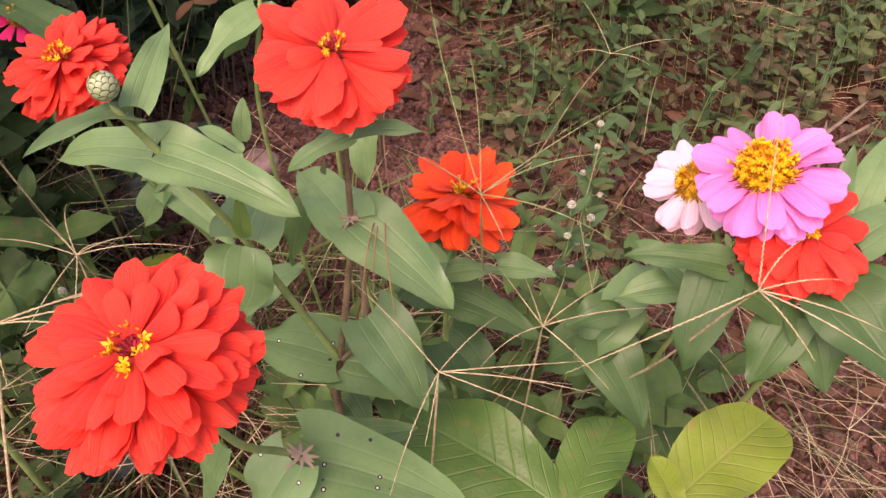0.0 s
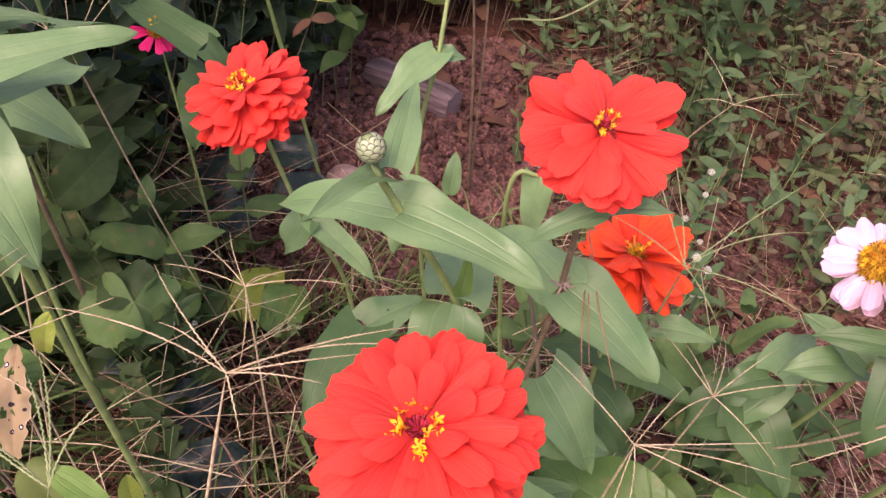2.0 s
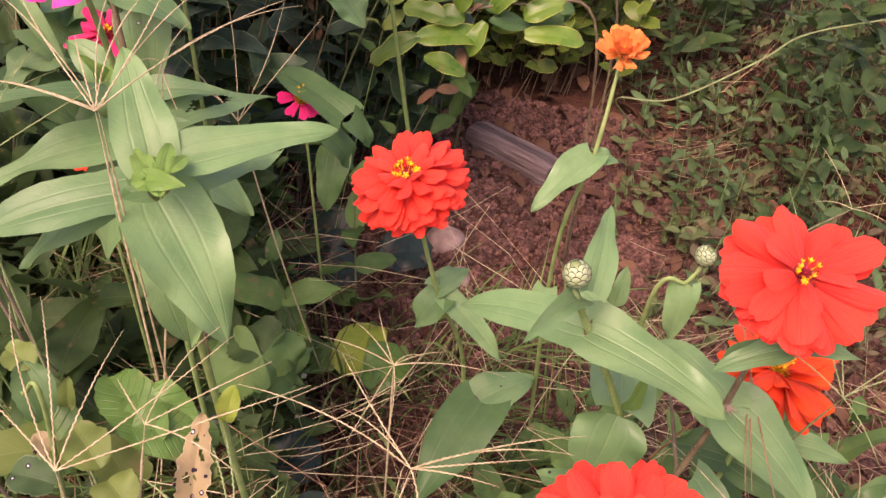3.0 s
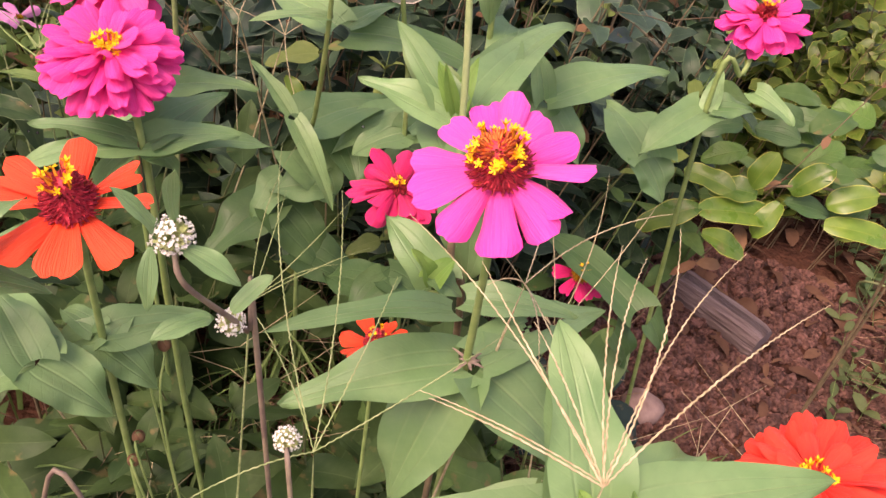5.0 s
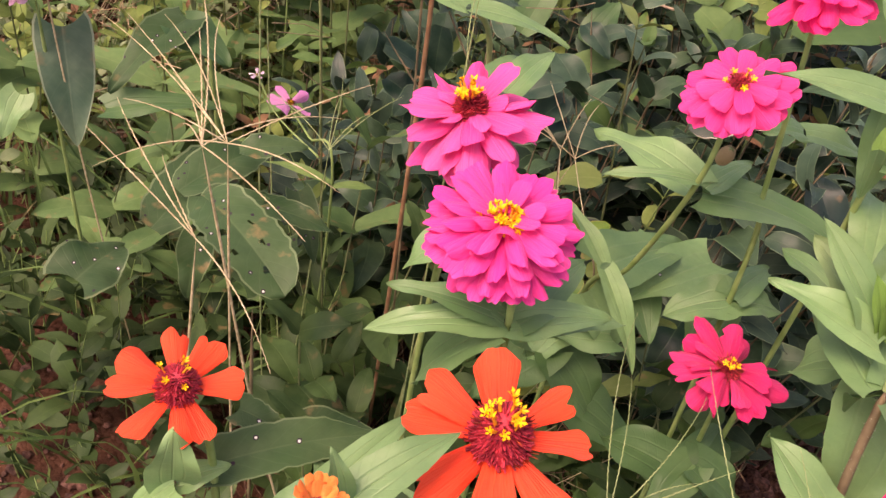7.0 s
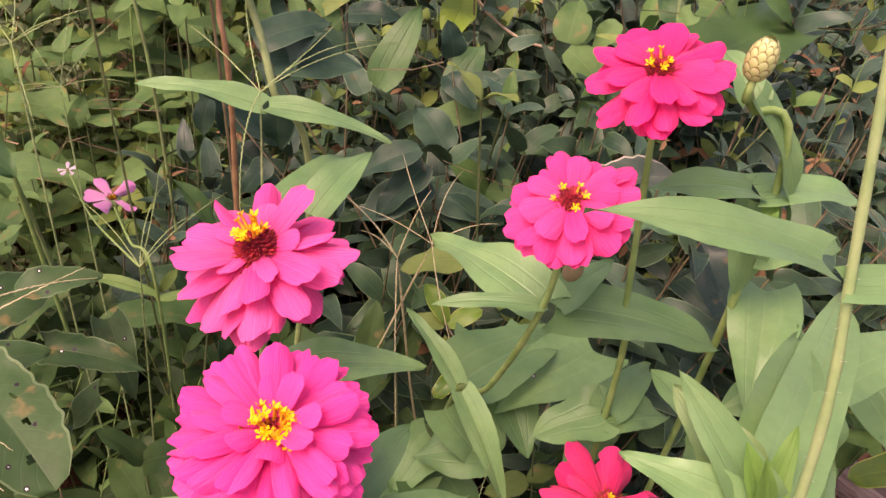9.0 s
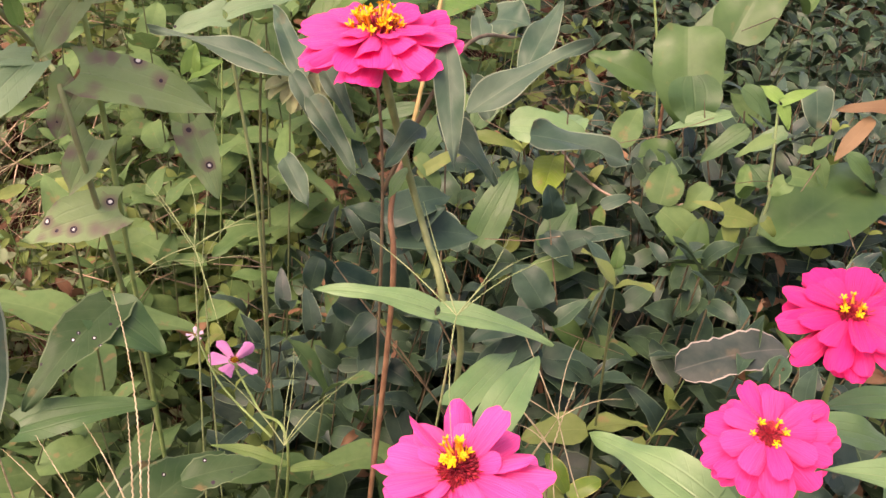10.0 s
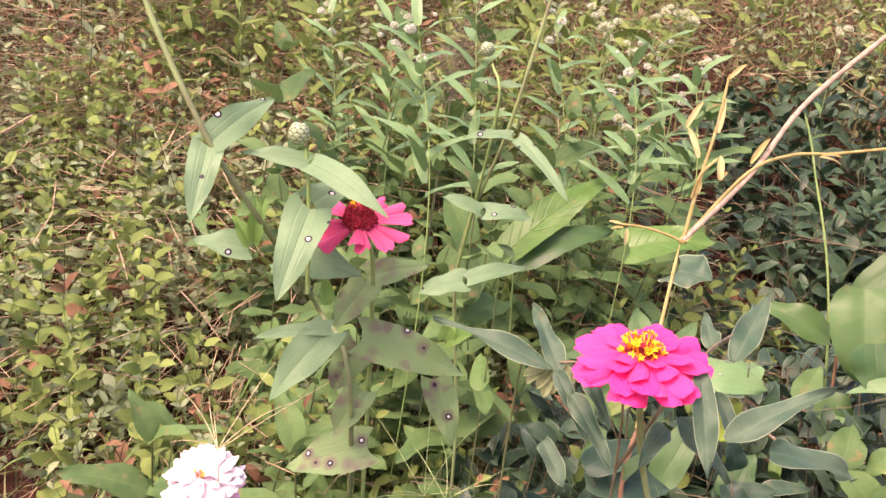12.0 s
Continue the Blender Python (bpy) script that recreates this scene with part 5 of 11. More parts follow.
p = plant("zinnia_plant", -0.570, 0.470, "zinnia with a full hot pink flower", "flower plant", "zinnias")
stem(p, [(-0.570, 0.470), (-0.575, 0.440, 0.200), (-0.575, 0.425, 0.392), (-0.5889, 0.4277, 0.4271)], 0.0023, 0.0016, STEM_GREEN)
flower(p, (-0.5884, 0.4242, 0.4427), (0.03, -0.22, 0.98), 0.0695, "full", HOT_PINK, florets=26, crown=0.95, spread=(0.2, 1.1), star=0.07, turn=0.3, label="full hot pink flower with yellow florets")
leaf(p, (-0.579, 0.425, 0.393), (-0.629, 0.409, 0.393), 0.016, face=(0.16, -0.24, 0.96))
leaf(p, (-0.578, 0.424, 0.392), (-0.631, 0.398, 0.372), 0.020, face=(0.16, -0.24, 0.96))
leaf(p, (-0.574, 0.425, 0.392), (-0.539, 0.457, 0.392), 0.021, face=(0.16, -0.24, 0.96))
leaf(p, (-0.575, 0.424, 0.391), (-0.568, 0.444, 0.361), 0.022, face=(0.16, -0.24, 0.96))
leaf(p, (-0.577, 0.425, 0.393), (-0.603, 0.427, 0.393), 0.014, face=(0.16, -0.24, 0.96))
leaf(p, (-0.574, 0.427, 0.393), (-0.565, 0.488, 0.393), 0.024, face=(0.16, -0.24, 0.96))
leaf(p, (-0.578, 0.422, 0.389), (-0.612, 0.422, 0.329), 0.026, face=(0.16, -0.24, 0.96))
leaf(p, (-0.572, 0.424, 0.390), (-0.535, 0.486, 0.370), 0.017, face=(0.16, -0.24, 0.96))

p = plant("zinnia_plant", -0.660, 0.550, "zinnia with a curled hot pink flower, dark red centre", "flower plant", "zinnias")
stem(p, [(-0.660, 0.550), (-0.655, 0.520, 0.250), (-0.6447, 0.5071, 0.4237)], 0.0023, 0.0016, STEM_GREEN)
flower(p, (-0.6486, 0.4999, 0.4482), (-0.15, -0.28, 0.95), 0.0833, "layered", CORAL_PINK, florets=12, crown=0.45, turn=0.1, label="hot pink flower with a raised dark red centre")
leaf(p, (-0.646, 0.543, 0.432), (-0.642, 0.593, 0.442), 0.020, face=(0.10, -0.26, 0.96))
leaf(p, (-0.638, 0.521, 0.359), (-0.584, 0.554, 0.359), 0.025, face=(0.08, -0.21, 0.97))
leaf(p, (-0.640, 0.519, 0.356), (-0.666, 0.497, 0.326), 0.025, face=(0.09, -0.21, 0.97))

p = plant("zinnia_plant", -0.600, 0.660, "zinnia with a magenta flower on a slender narrow-leaved stem", "flower plant", "zinnias")
stem(p, [(-0.600, 0.660), (-0.590, 0.630, 0.240), (-0.557, 0.583, 0.334), (-0.536, 0.552, 0.422), (-0.5343, 0.5499, 0.4746)], 0.0020, 0.0014, STEM_GREEN)
flower(p, (-0.5360, 0.5430, 0.4855), (-0.13, -0.53, 0.84), 0.0565, "double", FUCHSIA, florets=5, crown=0.9, turn=0.4, label="magenta flower with five star florets")
leaf(p, (-0.538, 0.569, 0.411), (-0.606, 0.597, 0.403), 0.030, face=(0.03, -0.30, 0.95))
leaf(p, (-0.534, 0.553, 0.423), (-0.581, 0.538, 0.413), 0.009, face=(0.03, -0.30, 0.95))
leaf(p, (-0.533, 0.571, 0.411), (-0.518, 0.620, 0.411), 0.016, face=(0.03, -0.30, 0.95))
leaf(p, (-0.534, 0.579, 0.404), (-0.456, 0.618, 0.384), 0.033, face=(0.03, -0.30, 0.95))
leaf(p, (-0.572, 0.577, 0.334), (-0.613, 0.595, 0.354), 0.012, face=(0.06, -0.26, 0.96), fold=0.6)
leaf(p, (-0.569, 0.576, 0.331), (-0.528, 0.558, 0.281), 0.016, face=(0.05, -0.26, 0.96), fold=0.6)
leaf(p, (-0.577, 0.608, 0.308), (-0.539, 0.687, 0.298), 0.045, face=(0.06, -0.26, 0.96))
leaf(p, (-0.579, 0.605, 0.289), (-0.547, 0.605, 0.249), 0.045, face=(0.06, -0.26, 0.97))
leaf(p, (-0.585, 0.596, 0.264), (-0.593, 0.563, 0.244), 0.031, face=(0.06, -0.24, 0.97))
scaly_ball(p, (-0.530, 0.569, 0.434), (0.2, -0.3, 0.7), 0.0042, 0.0075, DRY_YELLOW, label="withered pink-brown bud")
leaf(p, (-0.579, 0.658, 0.300), (-0.529, 0.606, 0.270), 0.046, face=(0.06, -0.30, 0.95))
leaf(p, (-0.517, 0.683, 0.300), (-0.555, 0.609, 0.290), 0.046, face=(0.06, -0.30, 0.95))
leaf(p, (-0.589, 0.580, 0.250), (-0.615, 0.532, 0.220), 0.042, LEAF_DEEP, face=(0.06, -0.30, 0.95))
leaf(p, (-0.583, 0.580, 0.250), (-0.538, 0.582, 0.200), 0.042, LEAF_DEEP, face=(0.06, -0.30, 0.95))
leaf(p, (-0.561, 0.576, 0.220), (-0.508, 0.587, 0.190), 0.040, LEAF_DEEP, face=(0.06, -0.30, 0.95))
leaf(p, (-0.554, 0.597, 0.270), (-0.590, 0.581, 0.260), 0.036, face=(0.06, -0.30, 0.95))

p = plant("zinnia_plant", -0.480, 0.620, "zinnia with a magenta-red flower on a long stem", "flower plant", "zinnias")
stem(p, [(-0.480, 0.620), (-0.496, 0.597, 0.332), (-0.505, 0.597, 0.407), (-0.5197, 0.5821, 0.5205)], 0.0019, 0.0014, STEM_GREEN)
flower(p, (-0.5216, 0.5757, 0.5324), (-0.14, -0.47, 0.87), 0.0595, "double", MAGENTA, florets=6, crown=0.8, turn=0.9, label="magenta-red flower with star florets")
leaf(p, (-0.496, 0.597, 0.333), (-0.465, 0.626, 0.323), 0.024, face=(-0.00, -0.27, 0.96))
leaf(p, (-0.498, 0.597, 0.334), (-0.527, 0.582, 0.314), 0.030, face=(-0.00, -0.28, 0.96))
leaf(p, (-0.496, 0.599, 0.336), (-0.483, 0.646, 0.336), 0.022, face=(-0.00, -0.28, 0.96))
leaf(p, (-0.497, 0.618, 0.310), (-0.507, 0.602, 0.280), 0.029, face=(-0.00, -0.27, 0.96))

p = plant("zinnia_plant", -0.460, 0.660, "zinnia with a pale yellow opening bud and drooping leaves", "flower plant", "zinnias")
stem(p, [(-0.460, 0.660), (-0.459, 0.628, 0.438), (-0.485, 0.613, 0.511), (-0.488, 0.592, 0.521), (-0.488, 0.592, 0.533)], 0.0020, 0.0016, STEM_GREEN)
scaly_ball(p, (-0.488, 0.592, 0.537), (0.1, -0.1, 1), 0.0056, 0.0095, BUD_YELLOW, label="pale yellow opening bud")
leaf(p, (-0.484, 0.615, 0.513), (-0.451, 0.632, 0.453), 0.018, face=(-0.05, -0.35, 0.94), fold=0.6)
leaf(p, (-0.485, 0.619, 0.511), (-0.503, 0.639, 0.521), 0.015, face=(-0.05, -0.35, 0.94), fold=0.5)
leaf(p, (-0.471, 0.621, 0.471), (-0.515, 0.597, 0.466), 0.019, face=(-0.06, -0.32, 0.94))
leaf(p, (-0.468, 0.622, 0.470), (-0.418, 0.664, 0.460), 0.021, face=(-0.06, -0.32, 0.94))
leaf(p, (-0.466, 0.629, 0.462), (-0.459, 0.628, 0.412), 0.022, face=(-0.06, -0.32, 0.95))
leaf(p, (-0.462, 0.610, 0.450), (-0.459, 0.626, 0.470), 0.011, LEAF_YOUNG, face=(-0.10, -0.47, 0.88))
leaf(p, (-0.459, 0.628, 0.438), (-0.420, 0.657, 0.438), 0.025, face=(-0.07, -0.31, 0.95))
leaf(p, (-0.500, 0.636, 0.432), (-0.520, 0.618, 0.432), 0.017, face=(-0.03, -0.31, 0.95))
leaf(p, (-0.499, 0.637, 0.432), (-0.458, 0.655, 0.422), 0.020, face=(-0.03, -0.31, 0.95))

p = plant("zinnia_plant", -0.260, 0.820, "zinnia with a magenta flower and grey-green leaf pairs", "flower plant", "zinnias")
stem(p, [(-0.260, 0.820), (-0.307, 0.734, 0.350), (-0.291, 0.747, 0.377), (-0.2877, 0.7763, 0.4010)], 0.0023, 0.0016, STEM_GREEN)
flower(p, (-0.2900, 0.7740, 0.4240), (-0.10, -0.10, 0.99), 0.0750, "layered", HOT_PINK, florets=7, crown=0.4, label="hot pink flower with dark centre")
leaf(p, (-0.308, 0.731, 0.347), (-0.343, 0.674, 0.327), 0.036, face=(-0.05, -0.34, 0.94))
leaf(p, (-0.310, 0.730, 0.346), (-0.331, 0.741, 0.336), 0.025, face=(-0.05, -0.34, 0.94))
leaf(p, (-0.306, 0.733, 0.348), (-0.304, 0.765, 0.368), 0.015, face=(-0.05, -0.34, 0.94))
leaf(p, (-0.303, 0.735, 0.350), (-0.272, 0.749, 0.350), 0.024, face=(-0.05, -0.34, 0.94))
leaf(p, (-0.277, 0.753, 0.363), (-0.243, 0.738, 0.353), 0.020, face=(-0.07, -0.35, 0.94))
leaf(p, (-0.335, 0.697, 0.315), (-0.381, 0.762, 0.315), 0.047, face=(-0.04, -0.32, 0.95))
leaf(p, (-0.339, 0.696, 0.314), (-0.315, 0.693, 0.284), 0.037, face=(-0.03, -0.32, 0.95))
leaf(p, (-0.412, 0.621, 0.376), (-0.342, 0.712, 0.376), 0.032, face=(0.01, -0.33, 0.94))
leaf(p, (-0.412, 0.621, 0.376), (-0.427, 0.631, 0.406), 0.018, face=(0.01, -0.33, 0.94))
leaf(p, (-0.410, 0.629, 0.370), (-0.379, 0.630, 0.330), 0.029, face=(0.01, -0.33, 0.94))
leaf(p, (-0.414, 0.629, 0.371), (-0.446, 0.602, 0.361), 0.032, face=(0.01, -0.33, 0.94))

p = plant("zinnia_plant", -0.350, 0.660, "small zinnia with a little magenta flower", "flower plant", "zinnias")
stem(p, [(-0.350, 0.660), (-0.3566, 0.6318, 0.2384)], 0.0016, 0.0012, STEM_GREEN)
flower(p, (-0.3528, 0.6212, 0.2548), (0.19, -0.53, 0.82), 0.0484, "single", MAGENTA, DISC_GOLD, florets=5, crown=0.3, label="small magenta flower")
leaf(p, (-0.309, 0.602, 0.248), (-0.396, 0.658, 0.248), 0.035, LEAF_DEEP, face=(0.07, -0.30, 0.95))
leaf(p, (-0.300, 0.585, 0.258), (-0.285, 0.591, 0.228), 0.024, LEAF_DEEP, face=(0.07, -0.30, 0.95))
leaf(p, (-0.320, 0.588, 0.235), (-0.301, 0.598, 0.195), 0.030, LEAF_DEEP, face=(0.08, -0.29, 0.95))
leaf(p, (-0.317, 0.596, 0.212), (-0.321, 0.575, 0.162), 0.030, LEAF_DEEP, face=(0.07, -0.29, 0.96))

p = plant("zinnia_plant", -0.560, 0.390, "zinnia with a ragged single orange flower", "flower plant", "zinnias")
stem(p, [(-0.560, 0.390), (-0.560, 0.362, 0.318), (-0.5431, 0.3407, 0.4131)], 0.0022, 0.0016, STEM_GREEN)
flower(p, (-0.5417, 0.3333, 0.4395), (0.05, -0.27, 0.96), 0.0669, "single", ORANGE, florets=11, crown=0.5, turn=0.25, label="single orange flower with a dark red cone")
leaf(p, (-0.559, 0.364, 0.320), (-0.525, 0.405, 0.310), 0.025, face=(0.14, -0.18, 0.97))
leaf(p, (-0.562, 0.363, 0.320), (-0.587, 0.348, 0.300), 0.021, face=(0.14, -0.17, 0.97))
leaf(p, (-0.560, 0.362, 0.318), (-0.536, 0.368, 0.288), 0.027, face=(0.14, -0.17, 0.98))
leaf(p, (-0.564, 0.363, 0.321), (-0.595, 0.374, 0.311), 0.016, face=(0.14, -0.18, 0.97))
leaf(p, (-0.558, 0.364, 0.320), (-0.560, 0.385, 0.320), 0.016, face=(0.14, -0.18, 0.97))

p = plant("zinnia_plant", -0.660, 0.345, "zinnia with a ragged orange flower, tilted", "flower plant", "zinnias")
stem(p, [(-0.660, 0.345), (-0.650, 0.325, 0.310), (-0.6729, 0.3275, 0.3598)], 0.0020, 0.0016, STEM_GREEN)
flower(p, (-0.6684, 0.3223, 0.3814), (0.20, -0.23, 0.95), 0.0552, "single", ORANGE, florets=5, crown=0.6, turn=0.7, label="single orange flower with a dark red cone")
leaf(p, (-0.657, 0.307, 0.339), (-0.657, 0.309, 0.369), 0.022, face=(0.24, -0.19, 0.95))
leaf(p, (-0.656, 0.307, 0.338), (-0.671, 0.299, 0.308), 0.023, face=(0.17, -0.13, 0.98))
leaf(p, (-0.658, 0.310, 0.334), (-0.646, 0.329, 0.334), 0.014, face=(0.16, -0.14, 0.98))

p = plant("zinnia_plant", -0.560, 0.300, "zinnia with a small half-open orange bud and pale leaves", "flower plant", "zinnias")
stem(p, [(-0.560, 0.300), (-0.573, 0.290, 0.300), (-0.570, 0.276, 0.427)], 0.0024, 0.0020, STEM_PALE)
flower(p, (-0.570, 0.276, 0.435), (0.13, -0.16, 0.98), 0.019, "bowl", SALMON, florets=0, label="tiny half-open orange flower")
leaf(p, (-0.570, 0.289, 0.418), (-0.577, 0.291, 0.438), 0.010, face=(0.12, -0.16, 0.98))
leaf(p, (-0.569, 0.290, 0.419), (-0.552, 0.327, 0.429), 0.016, face=(0.12, -0.17, 0.98))
leaf(p, (-0.573, 0.293, 0.407), (-0.545, 0.322, 0.387), 0.020, face=(0.12, -0.16, 0.98))
leaf(p, (-0.570, 0.330, 0.328), (-0.627, 0.365, 0.318), 0.029, face=(0.15, -0.15, 0.98))
leaf(p, (-0.570, 0.327, 0.330), (-0.605, 0.345, 0.345), 0.026, face=(0.15, -0.2, 0.96), fold=0.35)
leaf(p, (-0.569, 0.329, 0.327), (-0.539, 0.338, 0.297), 0.033, face=(0.15, -0.15, 0.98))
leaf(p, (-0.574, 0.332, 0.321), (-0.600, 0.317, 0.301), 0.025, face=(0.15, -0.15, 0.98))
leaf(p, (-0.594, 0.316, 0.372), (-0.583, 0.363, 0.382), 0.014, face=(0.19, -0.15, 0.97))
leaf(p, (-0.594, 0.315, 0.371), (-0.606, 0.294, 0.351), 0.020, face=(0.19, -0.15, 0.97))

p = plant("zinnia_plant", -0.710, 0.600, "tall zinnia with a full magenta-pink flower on a green stem", "flower plant", "zinnias")
stem(p, [(-0.710, 0.600), (-0.690, 0.621, 0.355), (-0.699, 0.595, 0.455), (-0.720, 0.614, 0.474), (-0.734, 0.609, 0.512), (-0.7364, 0.5678, 0.5805)], 0.0019, 0.0020, STEM_OLIVE)
flower(p, (-0.7383, 0.5640, 0.5989), (-0.10, -0.20, 0.97), 0.0728, "flat", FUCHSIA, florets=36, crown=0.9, turn=0.2, label="full magenta-pink flower with yellow florets")
leaf(p, (-0.698, 0.584, 0.452), (-0.758, 0.564, 0.452), 0.014, face=(0.06, -0.30, 0.95))
leaf(p, (-0.695, 0.585, 0.452), (-0.638, 0.606, 0.442), 0.014, face=(0.06, -0.30, 0.95))
leaf(p, (-0.731, 0.603, 0.515), (-0.739, 0.601, 0.495), 0.008, face=(0.10, -0.33, 0.94))
leaf(p, (-0.669, 0.555, 0.422), (-0.659, 0.617, 0.422), 0.018, face=(0.04, -0.27, 0.96))

p = plant("zinnia_plant", -0.970, 0.720, "spotted old zinnia with a faded rose flower and a bud", "flower plant", "zinnias")
stem(p, [(-0.970, 0.720), (-0.975, 0.680, 0.200), (-0.923, 0.574, 0.485), (-0.993, 0.620, 0.502), (-0.966, 0.531, 0.590), (-0.983, 0.494, 0.648), (-1.027, 0.485, 0.713), (-1.049, 0.489, 0.752)], 0.0018, 0.0017, STEM_TINGED)
stem(p, [(-0.950, 0.700), (-0.928, 0.600, 0.495), (-0.9312, 0.5813, 0.5989)], 0.0019, 0.0014, STEM_GREEN, "branch")
stem(p, [(-0.931, 0.529, 0.565), (-0.942, 0.534, 0.622), (-0.949, 0.535, 0.650)], 0.0014, 0.0012, STEM_GREEN, "branch")
flower(p, (-0.9283, 0.5640, 0.6190), (0.06, -0.36, 0.93), 0.0650, "old", ROSE, florets=4, crown=0.3, label="fading rose flower with a tall dark red cone")
scaly_ball(p, (-0.955, 0.535, 0.657), (0, 0, 1), 0.0062, 0.0072, BUD, label="green bud with a red tip")
leaf(p, (-0.983, 0.494, 0.649), (-0.989, 0.548, 0.669), 0.020, LEAF_SPOT, face=(0.53, -0.49, 0.69))
leaf(p, (-0.984, 0.493, 0.647), (-0.964, 0.465, 0.612), 0.019, LEAF_SPOT, face=(0.53, -0.49, 0.69))
leaf(p, (-0.945, 0.534, 0.642), (-0.980, 0.514, 0.642), 0.012, LEAF_SPOT, face=(0.47, -0.54, 0.70))
leaf(p, (-0.944, 0.535, 0.642), (-0.880, 0.530, 0.628), 0.018, LEAF_SPOT, face=(0.47, -0.55, 0.70))
leaf(p, (-0.939, 0.533, 0.616), (-0.920, 0.490, 0.575), 0.027, LEAF_SPOT, face=(0.45, -0.53, 0.72))
leaf(p, (-0.945, 0.542, 0.616), (-0.944, 0.570, 0.623), 0.021, LEAF_SPOT, face=(0.45, -0.53, 0.72))
leaf(p, (-0.975, 0.522, 0.581), (-1.005, 0.504, 0.581), 0.019, LEAF_SPOT, face=(0.47, -0.48, 0.74))
leaf(p, (-0.957, 0.533, 0.581), (-0.918, 0.564, 0.572), 0.028, LEAF_SPOT, face=(0.44, -0.50, 0.74))
leaf(p, (-0.935, 0.561, 0.530), (-0.975, 0.531, 0.516), 0.011, LEAF_SPOT, face=(0.38, -0.50, 0.78))
leaf(p, (-0.936, 0.559, 0.528), (-0.942, 0.516, 0.491), 0.027, LEAF_SPOT, face=(0.38, -0.49, 0.78))
leaf(p, (-0.927, 0.585, 0.518), (-0.871, 0.633, 0.496), 0.032, LEAF_PURPLE, face=(0.41, -0.57, 0.71), ragged=0.02)
leaf(p, (-0.933, 0.590, 0.509), (-0.937, 0.574, 0.478), 0.027, LEAF_PURPLE, face=(0.40, -0.57, 0.72), ragged=0.02)
leaf(p, (-0.930, 0.587, 0.557), (-0.939, 0.569, 0.526), 0.022, LEAF_PURPLE, face=(0.43, -0.60, 0.68), ragged=0.02)
leaf(p, (-0.920, 0.600, 0.428), (-0.964, 0.565, 0.404), 0.033, LEAF_PURPLE, face=(0.35, -0.53, 0.77), ragged=0.02)
leaf(p, (-0.895, 0.637, 0.481), (-0.870, 0.634, 0.438), 0.024, LEAF_PURPLE, face=(0.33, -0.60, 0.73), ragged=0.02)
leaf(p, (-0.937, 0.596, 0.557), (-0.914, 0.636, 0.563), 0.019, LEAF_PURPLE, face=(0.43, -0.60, 0.67), ragged=0.02)
leaf(p, (-0.926, 0.592, 0.476), (-0.933, 0.575, 0.443), 0.024, LEAF_PURPLE, face=(0.38, -0.55, 0.74), ragged=0.02)
leaf(p, (-0.969, 0.516, 0.588), (-0.983, 0.514, 0.602), 0.010, LEAF_YOUNG, face=(0.43, -0.44, 0.79), fold=0.5)
leaf(p, (-0.967, 0.518, 0.589), (-0.974, 0.524, 0.614), 0.009, LEAF_YOUNG, face=(0.43, -0.44, 0.79), fold=0.5)
leaf(p, (-0.975, 0.524, 0.585), (-0.983, 0.542, 0.610), 0.010, LEAF_YOUNG, face=(0.43, -0.44, 0.79), fold=0.5)
leaf(p, (-0.936, 0.556, 0.548), (-0.943, 0.558, 0.564), 0.009, LEAF_YOUNG, face=(0.36, -0.46, 0.81), fold=0.5)
leaf(p, (-0.889, 0.632, 0.517), (-0.890, 0.637, 0.533), 0.012, LEAF_YOUNG, face=(0.28, -0.50, 0.82), fold=0.5)
leaf(p, (-0.888, 0.631, 0.516), (-0.874, 0.643, 0.524), 0.013, LEAF_YOUNG, face=(0.28, -0.50, 0.82), fold=0.5)

p = plant("zinnia_plant", -0.930, 0.820, "thin old zinnia with two slender stems and narrow spotted leaves", "flower plant", "zinnias")
stem(p, [(-0.930, 0.820), (-0.950, 0.800, 0.300), (-0.968, 0.773, 0.506), (-0.922, 0.733, 0.652), (-0.912, 0.745, 0.758)], 0.0015, 0.0014, STEM_TINGED)
stem(p, [(-0.968, 0.773, 0.506), (-0.932, 0.728, 0.660), (-0.952, 0.743, 0.694)], 0.0014, 0.0010, STEM_GREEN, "branch")
scaly_ball(p, (-0.958, 0.743, 0.702), (0, 0, 1), 0.0055, 0.0060, BUD, label="small green bud")
leaf(p, (-0.913, 0.721, 0.647), (-0.942, 0.702, 0.641), 0.010, LEAF_SPOT, face=(0.27, -0.53, 0.80))
leaf(p, (-0.909, 0.723, 0.646), (-0.851, 0.707, 0.615), 0.012, LEAF_SPOT, face=(0.27, -0.54, 0.80))
leaf(p, (-0.943, 0.742, 0.678), (-0.959, 0.733, 0.679), 0.007, LEAF_SPOT, face=(0.29, -0.54, 0.79))
leaf(p, (-0.943, 0.742, 0.678), (-0.925, 0.753, 0.679), 0.007, LEAF_SPOT, face=(0.29, -0.54, 0.79))
leaf(p, (-0.933, 0.731, 0.580), (-0.963, 0.716, 0.586), 0.015, LEAF_SPOT, face=(0.26, -0.50, 0.83))
leaf(p, (-0.929, 0.733, 0.580), (-0.896, 0.753, 0.580), 0.018, LEAF_SPOT, face=(0.26, -0.50, 0.83))
leaf(p, (-0.925, 0.714, 0.528), (-0.895, 0.760, 0.537), 0.016, LEAF_SPOT, face=(0.25, -0.47, 0.85))
leaf(p, (-0.927, 0.712, 0.526), (-0.953, 0.690, 0.512), 0.022, LEAF_SPOT, face=(0.25, -0.47, 0.85))

